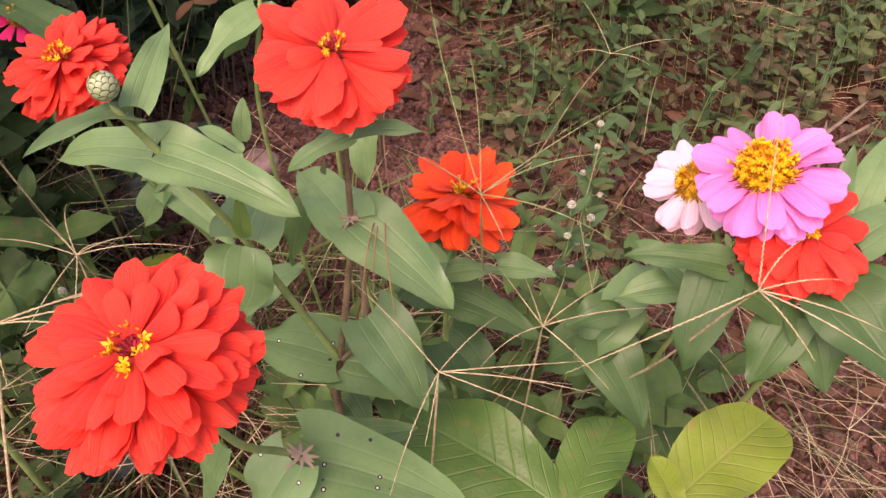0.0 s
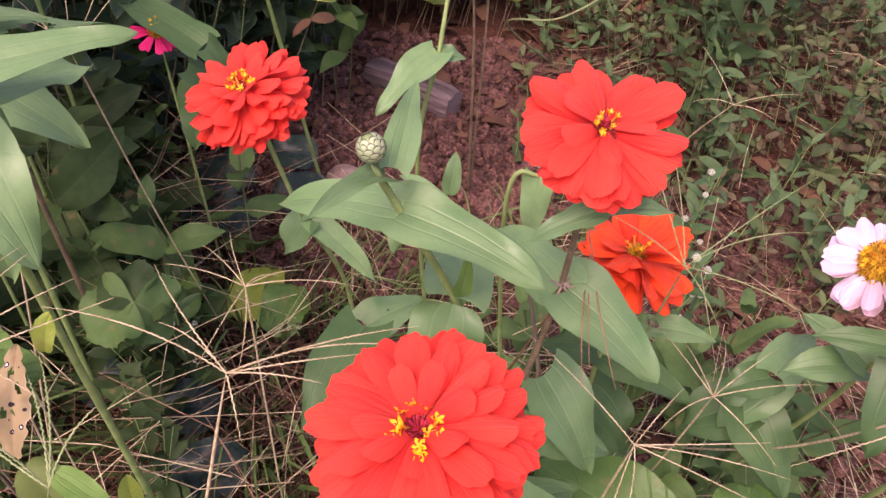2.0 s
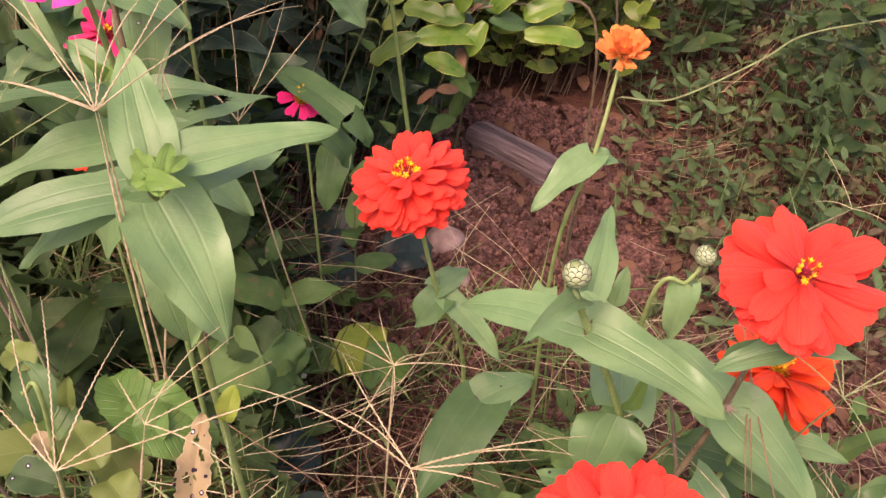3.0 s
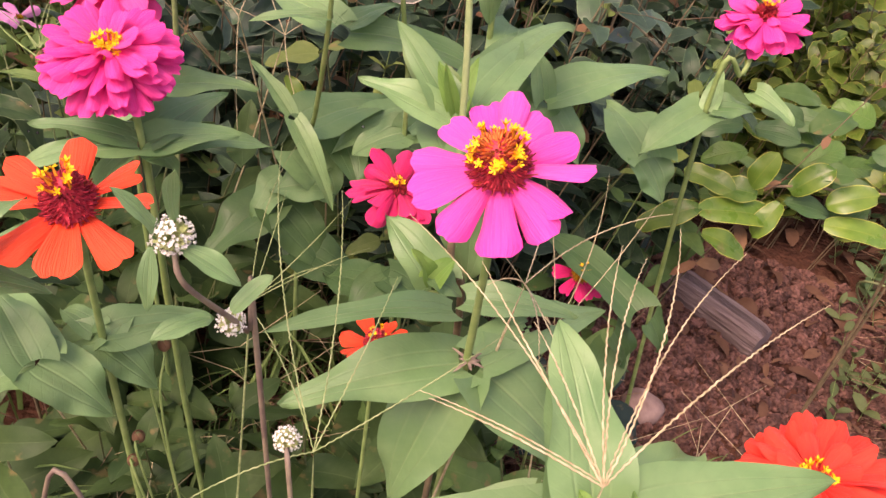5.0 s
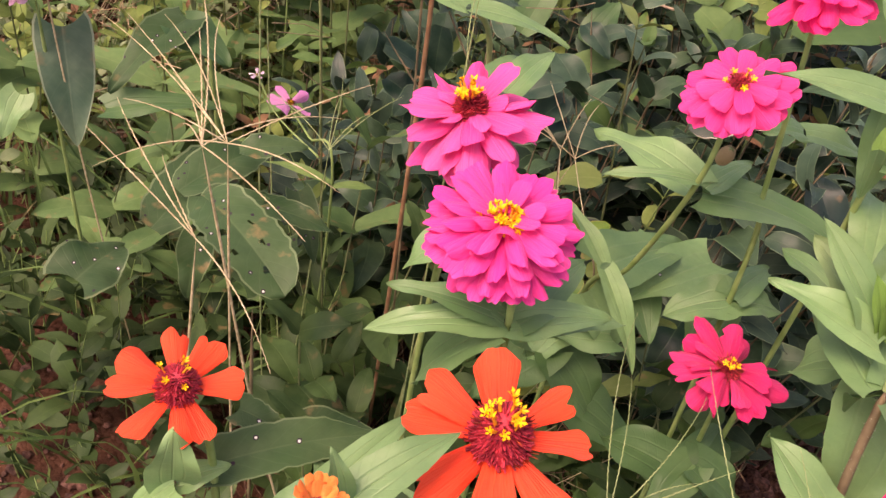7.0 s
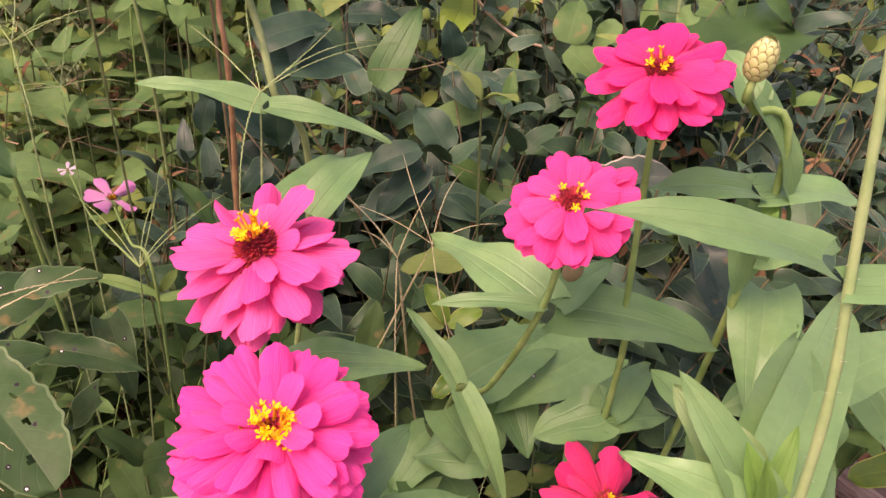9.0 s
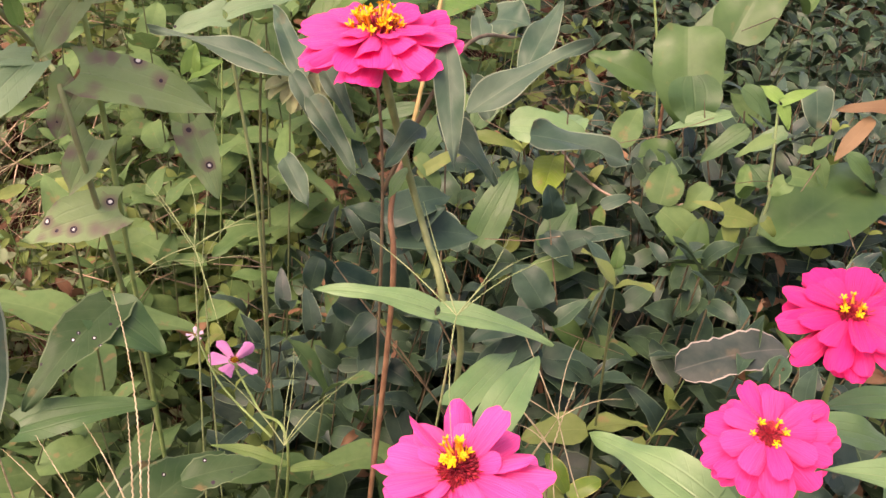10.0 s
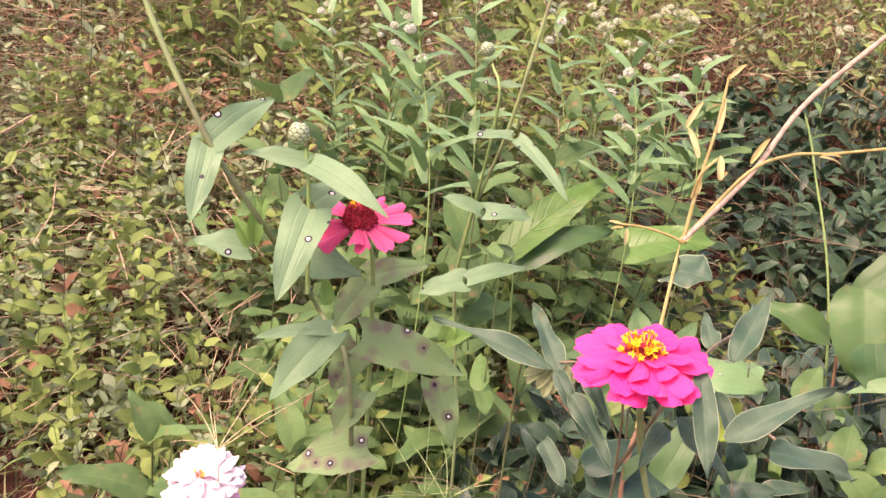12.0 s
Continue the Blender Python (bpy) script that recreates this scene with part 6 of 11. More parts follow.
p = plant("zinnia_plant", -1.020, 0.570, "zinnia with a full white and blush flower", "flower plant", "zinnias")
stem(p, [(-1.020, 0.570), (-1.0079, 0.5313, 0.3825)], 0.0019, 0.0014, STEM_GREEN)
flower(p, (-1.0089, 0.5260, 0.3959), (-0.07, -0.37, 0.93), 0.0630, "full", WHITE, DISC_CREAM, florets=3, crown=0.3, extra=ROSY, label="full white flower with pink outer petals")
leaf(p, (-1.012, 0.555, 0.335), (-0.977, 0.529, 0.255), 0.043, LEAF_TEAL, face=(0.23, -0.19, 0.96))
leaf(p, (-0.911, 0.581, 0.370), (-0.907, 0.504, 0.340), 0.032, LEAF_EATEN, face=(0.19, -0.23, 0.96), ragged=0.04)
leaf(p, (-1.026, 0.522, 0.284), (-1.024, 0.500, 0.254), 0.024, face=(0.22, -0.16, 0.96))
leaf(p, (-0.909, 0.574, 0.366), (-0.873, 0.583, 0.346), 0.035, LEAF_DEEP, face=(0.16, -0.24, 0.96))

p = plant("zinnia_plant", -0.860, 0.700, "slender zinnia with a small pale pink flower and tiny bud", "flower plant", "zinnias")
stem(p, [(-0.860, 0.700), (-0.790, 0.605, 0.274), (-0.830, 0.627, 0.288), (-0.8795, 0.6662, 0.2781)], 0.0012, 0.0008, STEM_GREEN)
flower(p, (-0.8782, 0.6654, 0.2870), (0.14, -0.09, 0.99), 0.0442, "loose", PALE_PINK, DISC_GOLD, florets=0, label="small pink flower with few petals")
stem(p, [(-0.807, 0.609, 0.288), (-0.865, 0.631, 0.291), (-0.905, 0.653, 0.305)], 0.0008, 0.0006, STEM_GREEN, "branch")
flower(p, (-0.905, 0.653, 0.305), (0.21, -0.26, 0.94), 0.014, "loose", BLUSH, DISC_GOLD, florets=0, label="tiny pale pink bud")
leaf(p, (-0.790, 0.605, 0.274), (-0.845, 0.593, 0.274), 0.009, BLADE, face=(0.16, -0.21, 0.97))
leaf(p, (-0.788, 0.604, 0.273), (-0.763, 0.623, 0.273), 0.008, BLADE, face=(0.15, -0.21, 0.97))

p = plant("zinnia_plant", -1.435, 0.688, "zinnia with a small hot pink flower, half out of the weeds", "flower plant", "zinnias")
stem(p, [(-1.435, 0.688), (-1.435, 0.658, 0.037)], 0.0016, 0.0012, STEM_GREEN)
flower(p, (-1.435, 0.658, 0.049), (0.25, -0.15, 0.96), 0.058, "layered", HOT_PINK, florets=5, crown=0.5, label="hot pink flower")

p = plant("zinnia_plant", -1.423, 0.681, "zinnia with a small hot pink flower, half out of the weeds", "flower plant", "zinnias")
stem(p, [(-1.423, 0.681), (-1.423, 0.651, 0.011)], 0.0016, 0.0012, STEM_GREEN)
flower(p, (-1.423, 0.651, 0.023), (0.24, -0.15, 0.96), 0.058, "layered", MAGENTA, florets=5, crown=0.5, label="hot pink flower")

p = plant("globe_weed", -0.440, 0.360, "weed with round white flower heads on a dark bent stem", "weed", "white globe weeds")
stem(p, [(-0.440, 0.360), (-0.451, 0.321, 0.395), (-0.453, 0.317, 0.414), (-0.460, 0.293, 0.452), (-0.465, 0.295, 0.463)], 0.0012, 0.0009, STEM_PURPLE)
globe(p, (-0.465, 0.295, 0.468), 0.0062)
globe(p, (-0.457, 0.313, 0.420), 0.0048)
leaf(p, (-0.468, 0.293, 0.467), (-0.478, 0.286, 0.487), 0.006, face=(0.11, -0.21, 0.97), p=0.7)
leaf(p, (-0.465, 0.297, 0.471), (-0.456, 0.286, 0.501), 0.005, face=(0.11, -0.22, 0.97), p=0.7)
leaf(p, (-0.470, 0.291, 0.465), (-0.468, 0.284, 0.445), 0.006, face=(0.11, -0.20, 0.97), p=0.7)
leaf(p, (-0.462, 0.294, 0.466), (-0.443, 0.297, 0.456), 0.008, face=(0.10, -0.21, 0.97), p=0.7)
leaf(p, (-0.455, 0.298, 0.436), (-0.466, 0.281, 0.436), 0.008, face=(0.08, -0.19, 0.98), p=0.7)
leaf(p, (-0.449, 0.301, 0.439), (-0.441, 0.313, 0.449), 0.007, face=(0.07, -0.20, 0.98), p=0.7)

p = plant("globe_weed", -0.470, 0.300, "weed with small round white flower heads", "weed", "white globe weeds")
stem(p, [(-0.400, 0.330), (-0.415, 0.284, 0.353), (-0.426, 0.297, 0.391)], 0.0011, 0.0008, STEM_PURPLE)
stem(p, [(-0.450, 0.300), (-0.476, 0.257, 0.357), (-0.500, 0.252, 0.357)], 0.0011, 0.0008, STEM_PURPLE, "branch")
globe(p, (-0.500, 0.252, 0.357), 0.0045)
globe(p, (-0.476, 0.257, 0.357), 0.0045)
globe(p, (-0.426, 0.297, 0.391), 0.0045)
globe(p, (-0.415, 0.284, 0.357), 0.0045)

p = plant("dark_shrub", -0.740, 0.680, "shrub shoot with long wavy bluish-green leaves, pale rims", "shrub", "")
stem(p, [(-0.740, 0.680), (-0.746, 0.608, 0.496), (-0.775, 0.602, 0.551), (-0.791, 0.594, 0.555)], 0.0009, 0.0008, STEM_BROWN)
stem(p, [(-0.746, 0.608, 0.496), (-0.719, 0.620, 0.576), (-0.720, 0.713, 0.563)], 0.0012, 0.0009, STEM_BROWN, "branch")
leaf(p, (-0.793, 0.590, 0.550), (-0.869, 0.575, 0.559), 0.013, LEAF_TEAL, face=(0.16, -0.44, 0.88), p=0.55, q=1.05, wave=0.24, fold=0.4, bend=0.35, nu=18, nv=8)
leaf(p, (-0.789, 0.593, 0.550), (-0.825, 0.618, 0.573), 0.013, LEAF_TEAL, face=(0.16, -0.44, 0.88), p=0.55, q=1.05, wave=0.24, fold=0.4, bend=0.35, nu=18, nv=8)
leaf(p, (-0.773, 0.583, 0.563), (-0.744, 0.567, 0.543), 0.010, LEAF_TEAL, face=(0.15, -0.45, 0.88), p=0.55, q=1.05, wave=0.24, fold=0.4, bend=0.35, nu=18, nv=8)
leaf(p, (-0.784, 0.575, 0.558), (-0.751, 0.559, 0.533), 0.010, LEAF_TEAL, face=(0.16, -0.44, 0.89), p=0.55, q=1.05, wave=0.24, fold=0.4, bend=0.35, nu=18, nv=8)
leaf(p, (-0.708, 0.572, 0.592), (-0.685, 0.543, 0.551), 0.013, LEAF_TEAL, face=(0.09, -0.47, 0.88), p=0.55, q=1.05, wave=0.24, fold=0.4, bend=0.35, nu=18, nv=8)
leaf(p, (-0.717, 0.728, 0.538), (-0.716, 0.782, 0.574), 0.019, LEAF_TEAL, face=(0.07, -0.49, 0.87), p=0.55, q=1.05, wave=0.24, fold=0.4, bend=0.35, nu=18, nv=8)
leaf(p, (-0.683, 0.543, 0.577), (-0.648, 0.576, 0.607), 0.013, LEAF_TEAL, face=(0.06, -0.45, 0.89), p=0.55, q=1.05, wave=0.24, fold=0.4, bend=0.35, nu=18, nv=8)
leaf(p, (-0.667, 0.582, 0.560), (-0.626, 0.624, 0.543), 0.017, LEAF_TEAL, face=(0.04, -0.46, 0.89), p=0.55, q=1.05, wave=0.24, fold=0.4, bend=0.35, nu=18, nv=8)
leaf(p, (-0.720, 0.654, 0.571), (-0.735, 0.675, 0.583), 0.011, LEAF_TEAL, face=(0.09, -0.48, 0.87), p=0.55, q=1.05, wave=0.24, fold=0.4, bend=0.35, nu=18, nv=8)
leaf(p, (-0.684, 0.574, 0.565), (-0.702, 0.593, 0.576), 0.010, LEAF_TEAL, face=(0.06, -0.46, 0.89), p=0.55, q=1.05, wave=0.24, fold=0.4, bend=0.35, nu=18, nv=8)
leaf(p, (-0.770, 0.568, 0.552), (-0.735, 0.554, 0.529), 0.012, LEAF_TEAL, face=(0.15, -0.43, 0.89), p=0.55, q=1.05, wave=0.24, fold=0.4, bend=0.35, nu=18, nv=8)
leaf(p, (-0.778, 0.562, 0.521), (-0.754, 0.547, 0.508), 0.012, LEAF_TEAL, face=(0.15, -0.41, 0.90), p=0.55, q=1.05, wave=0.24, fold=0.4, bend=0.35, nu=18, nv=8)
leaf(p, (-0.719, 0.584, 0.548), (-0.721, 0.553, 0.537), 0.012, LEAF_TEAL, face=(0.09, -0.45, 0.89), p=0.55, q=1.05, wave=0.24, fold=0.4, bend=0.35, nu=18, nv=8)
leaf(p, (-0.719, 0.607, 0.545), (-0.682, 0.596, 0.525), 0.015, LEAF_TEAL, face=(0.09, -0.45, 0.89), p=0.55, q=1.05, wave=0.24, fold=0.4, bend=0.35, nu=18, nv=8)

p = plant("dark_shrub", -0.720, 0.980, "dark shrub branch with large oval bluish-green leaves", "shrub", "dark shrub branches")
stem(p, [(-0.720, 0.980), (-0.734, 0.948, 0.103), (-0.808, 0.915, 0.230)], 0.0012, 0.0007, STEM_BROWN, "branch")
leaf(p, (-0.812, 0.914, 0.229), (-0.778, 0.896, 0.215), 0.025, SHRUB_BIG, face=(0.21, -0.50, 0.84), p=0.42, q=0.85, nu=10, nv=6)
leaf(p, (-0.806, 0.919, 0.212), (-0.788, 0.933, 0.238), 0.018, SHRUB_BIG, face=(0.17, -0.41, 0.90), p=0.42, q=0.85, nu=10, nv=6)
leaf(p, (-0.804, 0.922, 0.194), (-0.844, 0.890, 0.184), 0.024, SHRUB_BIG, face=(0.18, -0.45, 0.87), p=0.42, q=0.85, nu=10, nv=6)
leaf(p, (-0.807, 0.924, 0.175), (-0.761, 0.976, 0.183), 0.029, SHRUB_BIG, face=(0.18, -0.44, 0.88), p=0.42, q=0.85, nu=10, nv=6)
leaf(p, (-0.811, 0.924, 0.156), (-0.789, 0.961, 0.177), 0.029, SHRUB_BIG, face=(0.19, -0.46, 0.87), p=0.42, q=0.85, nu=10, nv=6)
stem(p, [(-0.720, 0.980), (-0.779, 1.013, 0.138), (-0.898, 1.047, 0.306)], 0.0012, 0.0007, STEM_BROWN, "branch")
leaf(p, (-0.898, 1.047, 0.306), (-0.837, 1.069, 0.311), 0.033, SHRUB_BIG, face=(0.20, -0.44, 0.87), p=0.42, q=0.85, nu=10, nv=6)
leaf(p, (-0.896, 1.051, 0.289), (-0.860, 1.053, 0.258), 0.032, SHRUB_BIG, face=(0.24, -0.53, 0.82), p=0.42, q=0.85, nu=10, nv=6)
leaf(p, (-0.899, 1.052, 0.271), (-0.948, 1.029, 0.274), 0.026, SHRUB_BIG, face=(0.26, -0.56, 0.79), p=0.42, q=0.85, nu=10, nv=6)
leaf(p, (-0.893, 1.057, 0.254), (-0.860, 1.106, 0.261), 0.029, SHRUB_BIG, face=(0.16, -0.35, 0.92), p=0.42, q=0.85, nu=10, nv=6)
leaf(p, (-0.895, 1.060, 0.235), (-0.865, 1.096, 0.257), 0.029, SHRUB_BIG, face=(0.20, -0.45, 0.87), p=0.42, q=0.85, nu=10, nv=6)
stem(p, [(-0.720, 0.980), (-0.745, 0.988, 0.083), (-0.830, 0.996, 0.185)], 0.0012, 0.0007, STEM_BROWN, "branch")
leaf(p, (-0.831, 0.995, 0.185), (-0.794, 1.023, 0.158), 0.028, SHRUB_BIG, face=(0.15, -0.37, 0.92), p=0.42, q=0.85, nu=10, nv=6)
leaf(p, (-0.833, 0.997, 0.165), (-0.796, 1.017, 0.199), 0.026, SHRUB_BIG, face=(0.13, -0.32, 0.94), p=0.42, q=0.85, nu=10, nv=6)
leaf(p, (-0.825, 1.002, 0.147), (-0.861, 1.028, 0.158), 0.022, SHRUB_BIG, face=(0.18, -0.46, 0.87), p=0.42, q=0.85, nu=10, nv=6)
leaf(p, (-0.832, 1.000, 0.126), (-0.843, 1.044, 0.146), 0.026, SHRUB_BIG, face=(0.13, -0.33, 0.93), p=0.42, q=0.85, nu=10, nv=6)
leaf(p, (-0.830, 1.002, 0.106), (-0.881, 1.005, 0.089), 0.024, SHRUB_BIG, face=(0.16, -0.40, 0.90), p=0.42, q=0.85, nu=10, nv=6)
stem(p, [(-0.720, 0.980), (-0.677, 0.999, 0.107), (-0.693, 1.019, 0.237)], 0.0012, 0.0007, STEM_BROWN, "branch")
leaf(p, (-0.695, 1.018, 0.237), (-0.695, 1.019, 0.274), 0.021, SHRUB_BIG, face=(0.07, -0.35, 0.93), p=0.42, q=0.85, nu=10, nv=6)
leaf(p, (-0.689, 1.023, 0.219), (-0.707, 1.060, 0.248), 0.034, SHRUB_BIG, face=(0.10, -0.51, 0.85), p=0.42, q=0.85, nu=10, nv=6)
leaf(p, (-0.686, 1.027, 0.201), (-0.740, 1.020, 0.183), 0.025, SHRUB_BIG, face=(0.08, -0.38, 0.92), p=0.42, q=0.85, nu=10, nv=6)
leaf(p, (-0.688, 1.028, 0.181), (-0.623, 1.033, 0.192), 0.030, SHRUB_BIG, face=(0.06, -0.31, 0.95), p=0.42, q=0.85, nu=10, nv=6)
leaf(p, (-0.685, 1.031, 0.163), (-0.628, 1.018, 0.154), 0.032, SHRUB_BIG, face=(0.10, -0.52, 0.85), p=0.42, q=0.85, nu=10, nv=6)
stem(p, [(-0.720, 0.980), (-0.715, 0.982, 0.102), (-0.770, 0.984, 0.228)], 0.0012, 0.0007, STEM_BROWN, "branch")
leaf(p, (-0.769, 0.984, 0.228), (-0.727, 0.981, 0.228), 0.019, SHRUB_BIG, face=(0.14, -0.44, 0.89), p=0.42, q=0.85, nu=10, nv=6)
leaf(p, (-0.771, 0.986, 0.209), (-0.771, 0.993, 0.164), 0.024, SHRUB_BIG, face=(0.11, -0.34, 0.93), p=0.42, q=0.85, nu=10, nv=6)
leaf(p, (-0.771, 0.988, 0.190), (-0.774, 0.963, 0.151), 0.034, SHRUB_BIG, face=(0.14, -0.42, 0.90), p=0.42, q=0.85, nu=10, nv=6)
leaf(p, (-0.764, 0.993, 0.172), (-0.733, 1.003, 0.207), 0.025, SHRUB_BIG, face=(0.10, -0.33, 0.94), p=0.42, q=0.85, nu=10, nv=6)
leaf(p, (-0.765, 0.995, 0.153), (-0.751, 0.980, 0.131), 0.021, SHRUB_BIG, face=(0.13, -0.42, 0.90), p=0.42, q=0.85, nu=10, nv=6)
stem(p, [(-0.720, 0.980), (-0.794, 0.998, 0.114), (-0.929, 1.016, 0.253)], 0.0012, 0.0007, STEM_BROWN, "branch")
leaf(p, (-0.926, 1.017, 0.254), (-0.870, 1.030, 0.257), 0.026, SHRUB_BIG, face=(0.19, -0.37, 0.91), p=0.42, q=0.85, nu=10, nv=6)
leaf(p, (-0.929, 1.019, 0.235), (-0.972, 1.002, 0.243), 0.023, SHRUB_BIG, face=(0.28, -0.53, 0.80), p=0.42, q=0.85, nu=10, nv=6)
leaf(p, (-0.937, 1.018, 0.215), (-0.996, 1.036, 0.215), 0.028, SHRUB_BIG, face=(0.22, -0.41, 0.88), p=0.42, q=0.85, nu=10, nv=6)
leaf(p, (-0.929, 1.023, 0.198), (-0.889, 1.043, 0.190), 0.021, SHRUB_BIG, face=(0.20, -0.38, 0.91), p=0.42, q=0.85, nu=10, nv=6)
leaf(p, (-0.929, 1.025, 0.179), (-0.907, 1.049, 0.223), 0.038, SHRUB_BIG, face=(0.25, -0.48, 0.84), p=0.42, q=0.85, nu=10, nv=6)

p = plant("dark_shrub", -0.660, 0.860, "dark shrub branch with large oval bluish-green leaves", "shrub", "dark shrub branches")
stem(p, [(-0.660, 0.860), (-0.700, 0.797, 0.183), (-0.799, 0.734, 0.406)], 0.0012, 0.0007, STEM_BROWN, "branch")
leaf(p, (-0.802, 0.733, 0.405), (-0.770, 0.782, 0.414), 0.029, SHRUB_BIG, face=(0.15, -0.54, 0.83), p=0.42, q=0.85, nu=10, nv=6)
leaf(p, (-0.801, 0.740, 0.390), (-0.745, 0.791, 0.383), 0.037, SHRUB_BIG, face=(0.14, -0.53, 0.84), p=0.42, q=0.85, nu=10, nv=6)
leaf(p, (-0.798, 0.749, 0.374), (-0.766, 0.763, 0.414), 0.030, SHRUB_BIG, face=(0.11, -0.42, 0.90), p=0.42, q=0.85, nu=10, nv=6)
leaf(p, (-0.796, 0.756, 0.357), (-0.798, 0.762, 0.309), 0.028, SHRUB_BIG, face=(0.12, -0.47, 0.87), p=0.42, q=0.85, nu=10, nv=6)
leaf(p, (-0.797, 0.762, 0.339), (-0.804, 0.776, 0.368), 0.025, SHRUB_BIG, face=(0.11, -0.44, 0.89), p=0.42, q=0.85, nu=10, nv=6)
stem(p, [(-0.660, 0.860), (-0.658, 0.876, 0.164), (-0.716, 0.893, 0.365)], 0.0012, 0.0007, STEM_BROWN, "branch")
leaf(p, (-0.714, 0.894, 0.366), (-0.725, 0.895, 0.395), 0.023, SHRUB_BIG, face=(0.03, -0.34, 0.94), p=0.42, q=0.85, nu=10, nv=6)
leaf(p, (-0.719, 0.897, 0.347), (-0.685, 0.889, 0.327), 0.023, SHRUB_BIG, face=(0.05, -0.56, 0.83), p=0.42, q=0.85, nu=10, nv=6)
leaf(p, (-0.712, 0.907, 0.330), (-0.676, 0.916, 0.351), 0.023, SHRUB_BIG, face=(0.05, -0.56, 0.83), p=0.42, q=0.85, nu=10, nv=6)
leaf(p, (-0.709, 0.915, 0.311), (-0.726, 0.945, 0.339), 0.033, SHRUB_BIG, face=(0.03, -0.42, 0.91), p=0.42, q=0.85, nu=10, nv=6)
leaf(p, (-0.701, 0.925, 0.294), (-0.681, 0.939, 0.234), 0.034, SHRUB_BIG, face=(0.04, -0.52, 0.85), p=0.42, q=0.85, nu=10, nv=6)
stem(p, [(-0.660, 0.860), (-0.649, 0.861, 0.134), (-0.699, 0.861, 0.297)], 0.0012, 0.0007, STEM_BROWN, "branch")
leaf(p, (-0.697, 0.862, 0.297), (-0.736, 0.879, 0.319), 0.036, SHRUB_BIG, face=(0.02, -0.33, 0.94), p=0.42, q=0.85, nu=10, nv=6)
leaf(p, (-0.698, 0.867, 0.278), (-0.648, 0.914, 0.281), 0.032, SHRUB_BIG, face=(0.03, -0.45, 0.89), p=0.42, q=0.85, nu=10, nv=6)
leaf(p, (-0.693, 0.875, 0.260), (-0.696, 0.866, 0.216), 0.027, SHRUB_BIG, face=(0.03, -0.49, 0.87), p=0.42, q=0.85, nu=10, nv=6)
leaf(p, (-0.688, 0.884, 0.241), (-0.747, 0.862, 0.236), 0.037, SHRUB_BIG, face=(0.02, -0.38, 0.92), p=0.42, q=0.85, nu=10, nv=6)
leaf(p, (-0.685, 0.890, 0.221), (-0.634, 0.904, 0.228), 0.025, SHRUB_BIG, face=(0.02, -0.52, 0.86), p=0.42, q=0.85, nu=10, nv=6)
stem(p, [(-0.660, 0.860), (-0.644, 0.818, 0.154), (-0.688, 0.776, 0.342)], 0.0012, 0.0007, STEM_BROWN, "branch")
leaf(p, (-0.687, 0.776, 0.342), (-0.725, 0.748, 0.317), 0.024, SHRUB_BIG, face=(0.03, -0.49, 0.87), p=0.42, q=0.85, nu=10, nv=6)
leaf(p, (-0.683, 0.785, 0.325), (-0.706, 0.754, 0.286), 0.028, SHRUB_BIG, face=(0.03, -0.47, 0.88), p=0.42, q=0.85, nu=10, nv=6)
leaf(p, (-0.681, 0.792, 0.307), (-0.719, 0.753, 0.277), 0.037, SHRUB_BIG, face=(0.02, -0.51, 0.86), p=0.42, q=0.85, nu=10, nv=6)
leaf(p, (-0.676, 0.801, 0.290), (-0.622, 0.817, 0.276), 0.033, SHRUB_BIG, face=(0.02, -0.41, 0.91), p=0.42, q=0.85, nu=10, nv=6)
leaf(p, (-0.675, 0.807, 0.271), (-0.636, 0.821, 0.251), 0.025, SHRUB_BIG, face=(0.02, -0.50, 0.87), p=0.42, q=0.85, nu=10, nv=6)
stem(p, [(-0.660, 0.860), (-0.713, 0.824, 0.123), (-0.826, 0.788, 0.273)], 0.0012, 0.0007, STEM_BROWN, "branch")
leaf(p, (-0.824, 0.790, 0.274), (-0.839, 0.773, 0.246), 0.022, SHRUB_BIG, face=(0.14, -0.49, 0.86), p=0.42, q=0.85, nu=10, nv=6)
leaf(p, (-0.826, 0.794, 0.254), (-0.819, 0.795, 0.203), 0.029, SHRUB_BIG, face=(0.09, -0.31, 0.95), p=0.42, q=0.85, nu=10, nv=6)
leaf(p, (-0.820, 0.803, 0.236), (-0.820, 0.770, 0.213), 0.029, SHRUB_BIG, face=(0.12, -0.43, 0.89), p=0.42, q=0.85, nu=10, nv=6)
leaf(p, (-0.823, 0.805, 0.215), (-0.783, 0.804, 0.206), 0.024, SHRUB_BIG, face=(0.13, -0.47, 0.87), p=0.42, q=0.85, nu=10, nv=6)
leaf(p, (-0.819, 0.813, 0.196), (-0.798, 0.823, 0.149), 0.033, SHRUB_BIG, face=(0.12, -0.45, 0.89), p=0.42, q=0.85, nu=10, nv=6)
stem(p, [(-0.660, 0.860), (-0.736, 0.823, 0.144), (-0.871, 0.786, 0.320)], 0.0012, 0.0007, STEM_BROWN, "branch")
leaf(p, (-0.878, 0.782, 0.318), (-0.881, 0.775, 0.285), 0.020, SHRUB_BIG, face=(0.13, -0.35, 0.93), p=0.42, q=0.85, nu=10, nv=6)
leaf(p, (-0.870, 0.793, 0.302), (-0.834, 0.828, 0.268), 0.029, SHRUB_BIG, face=(0.15, -0.43, 0.89), p=0.42, q=0.85, nu=10, nv=6)
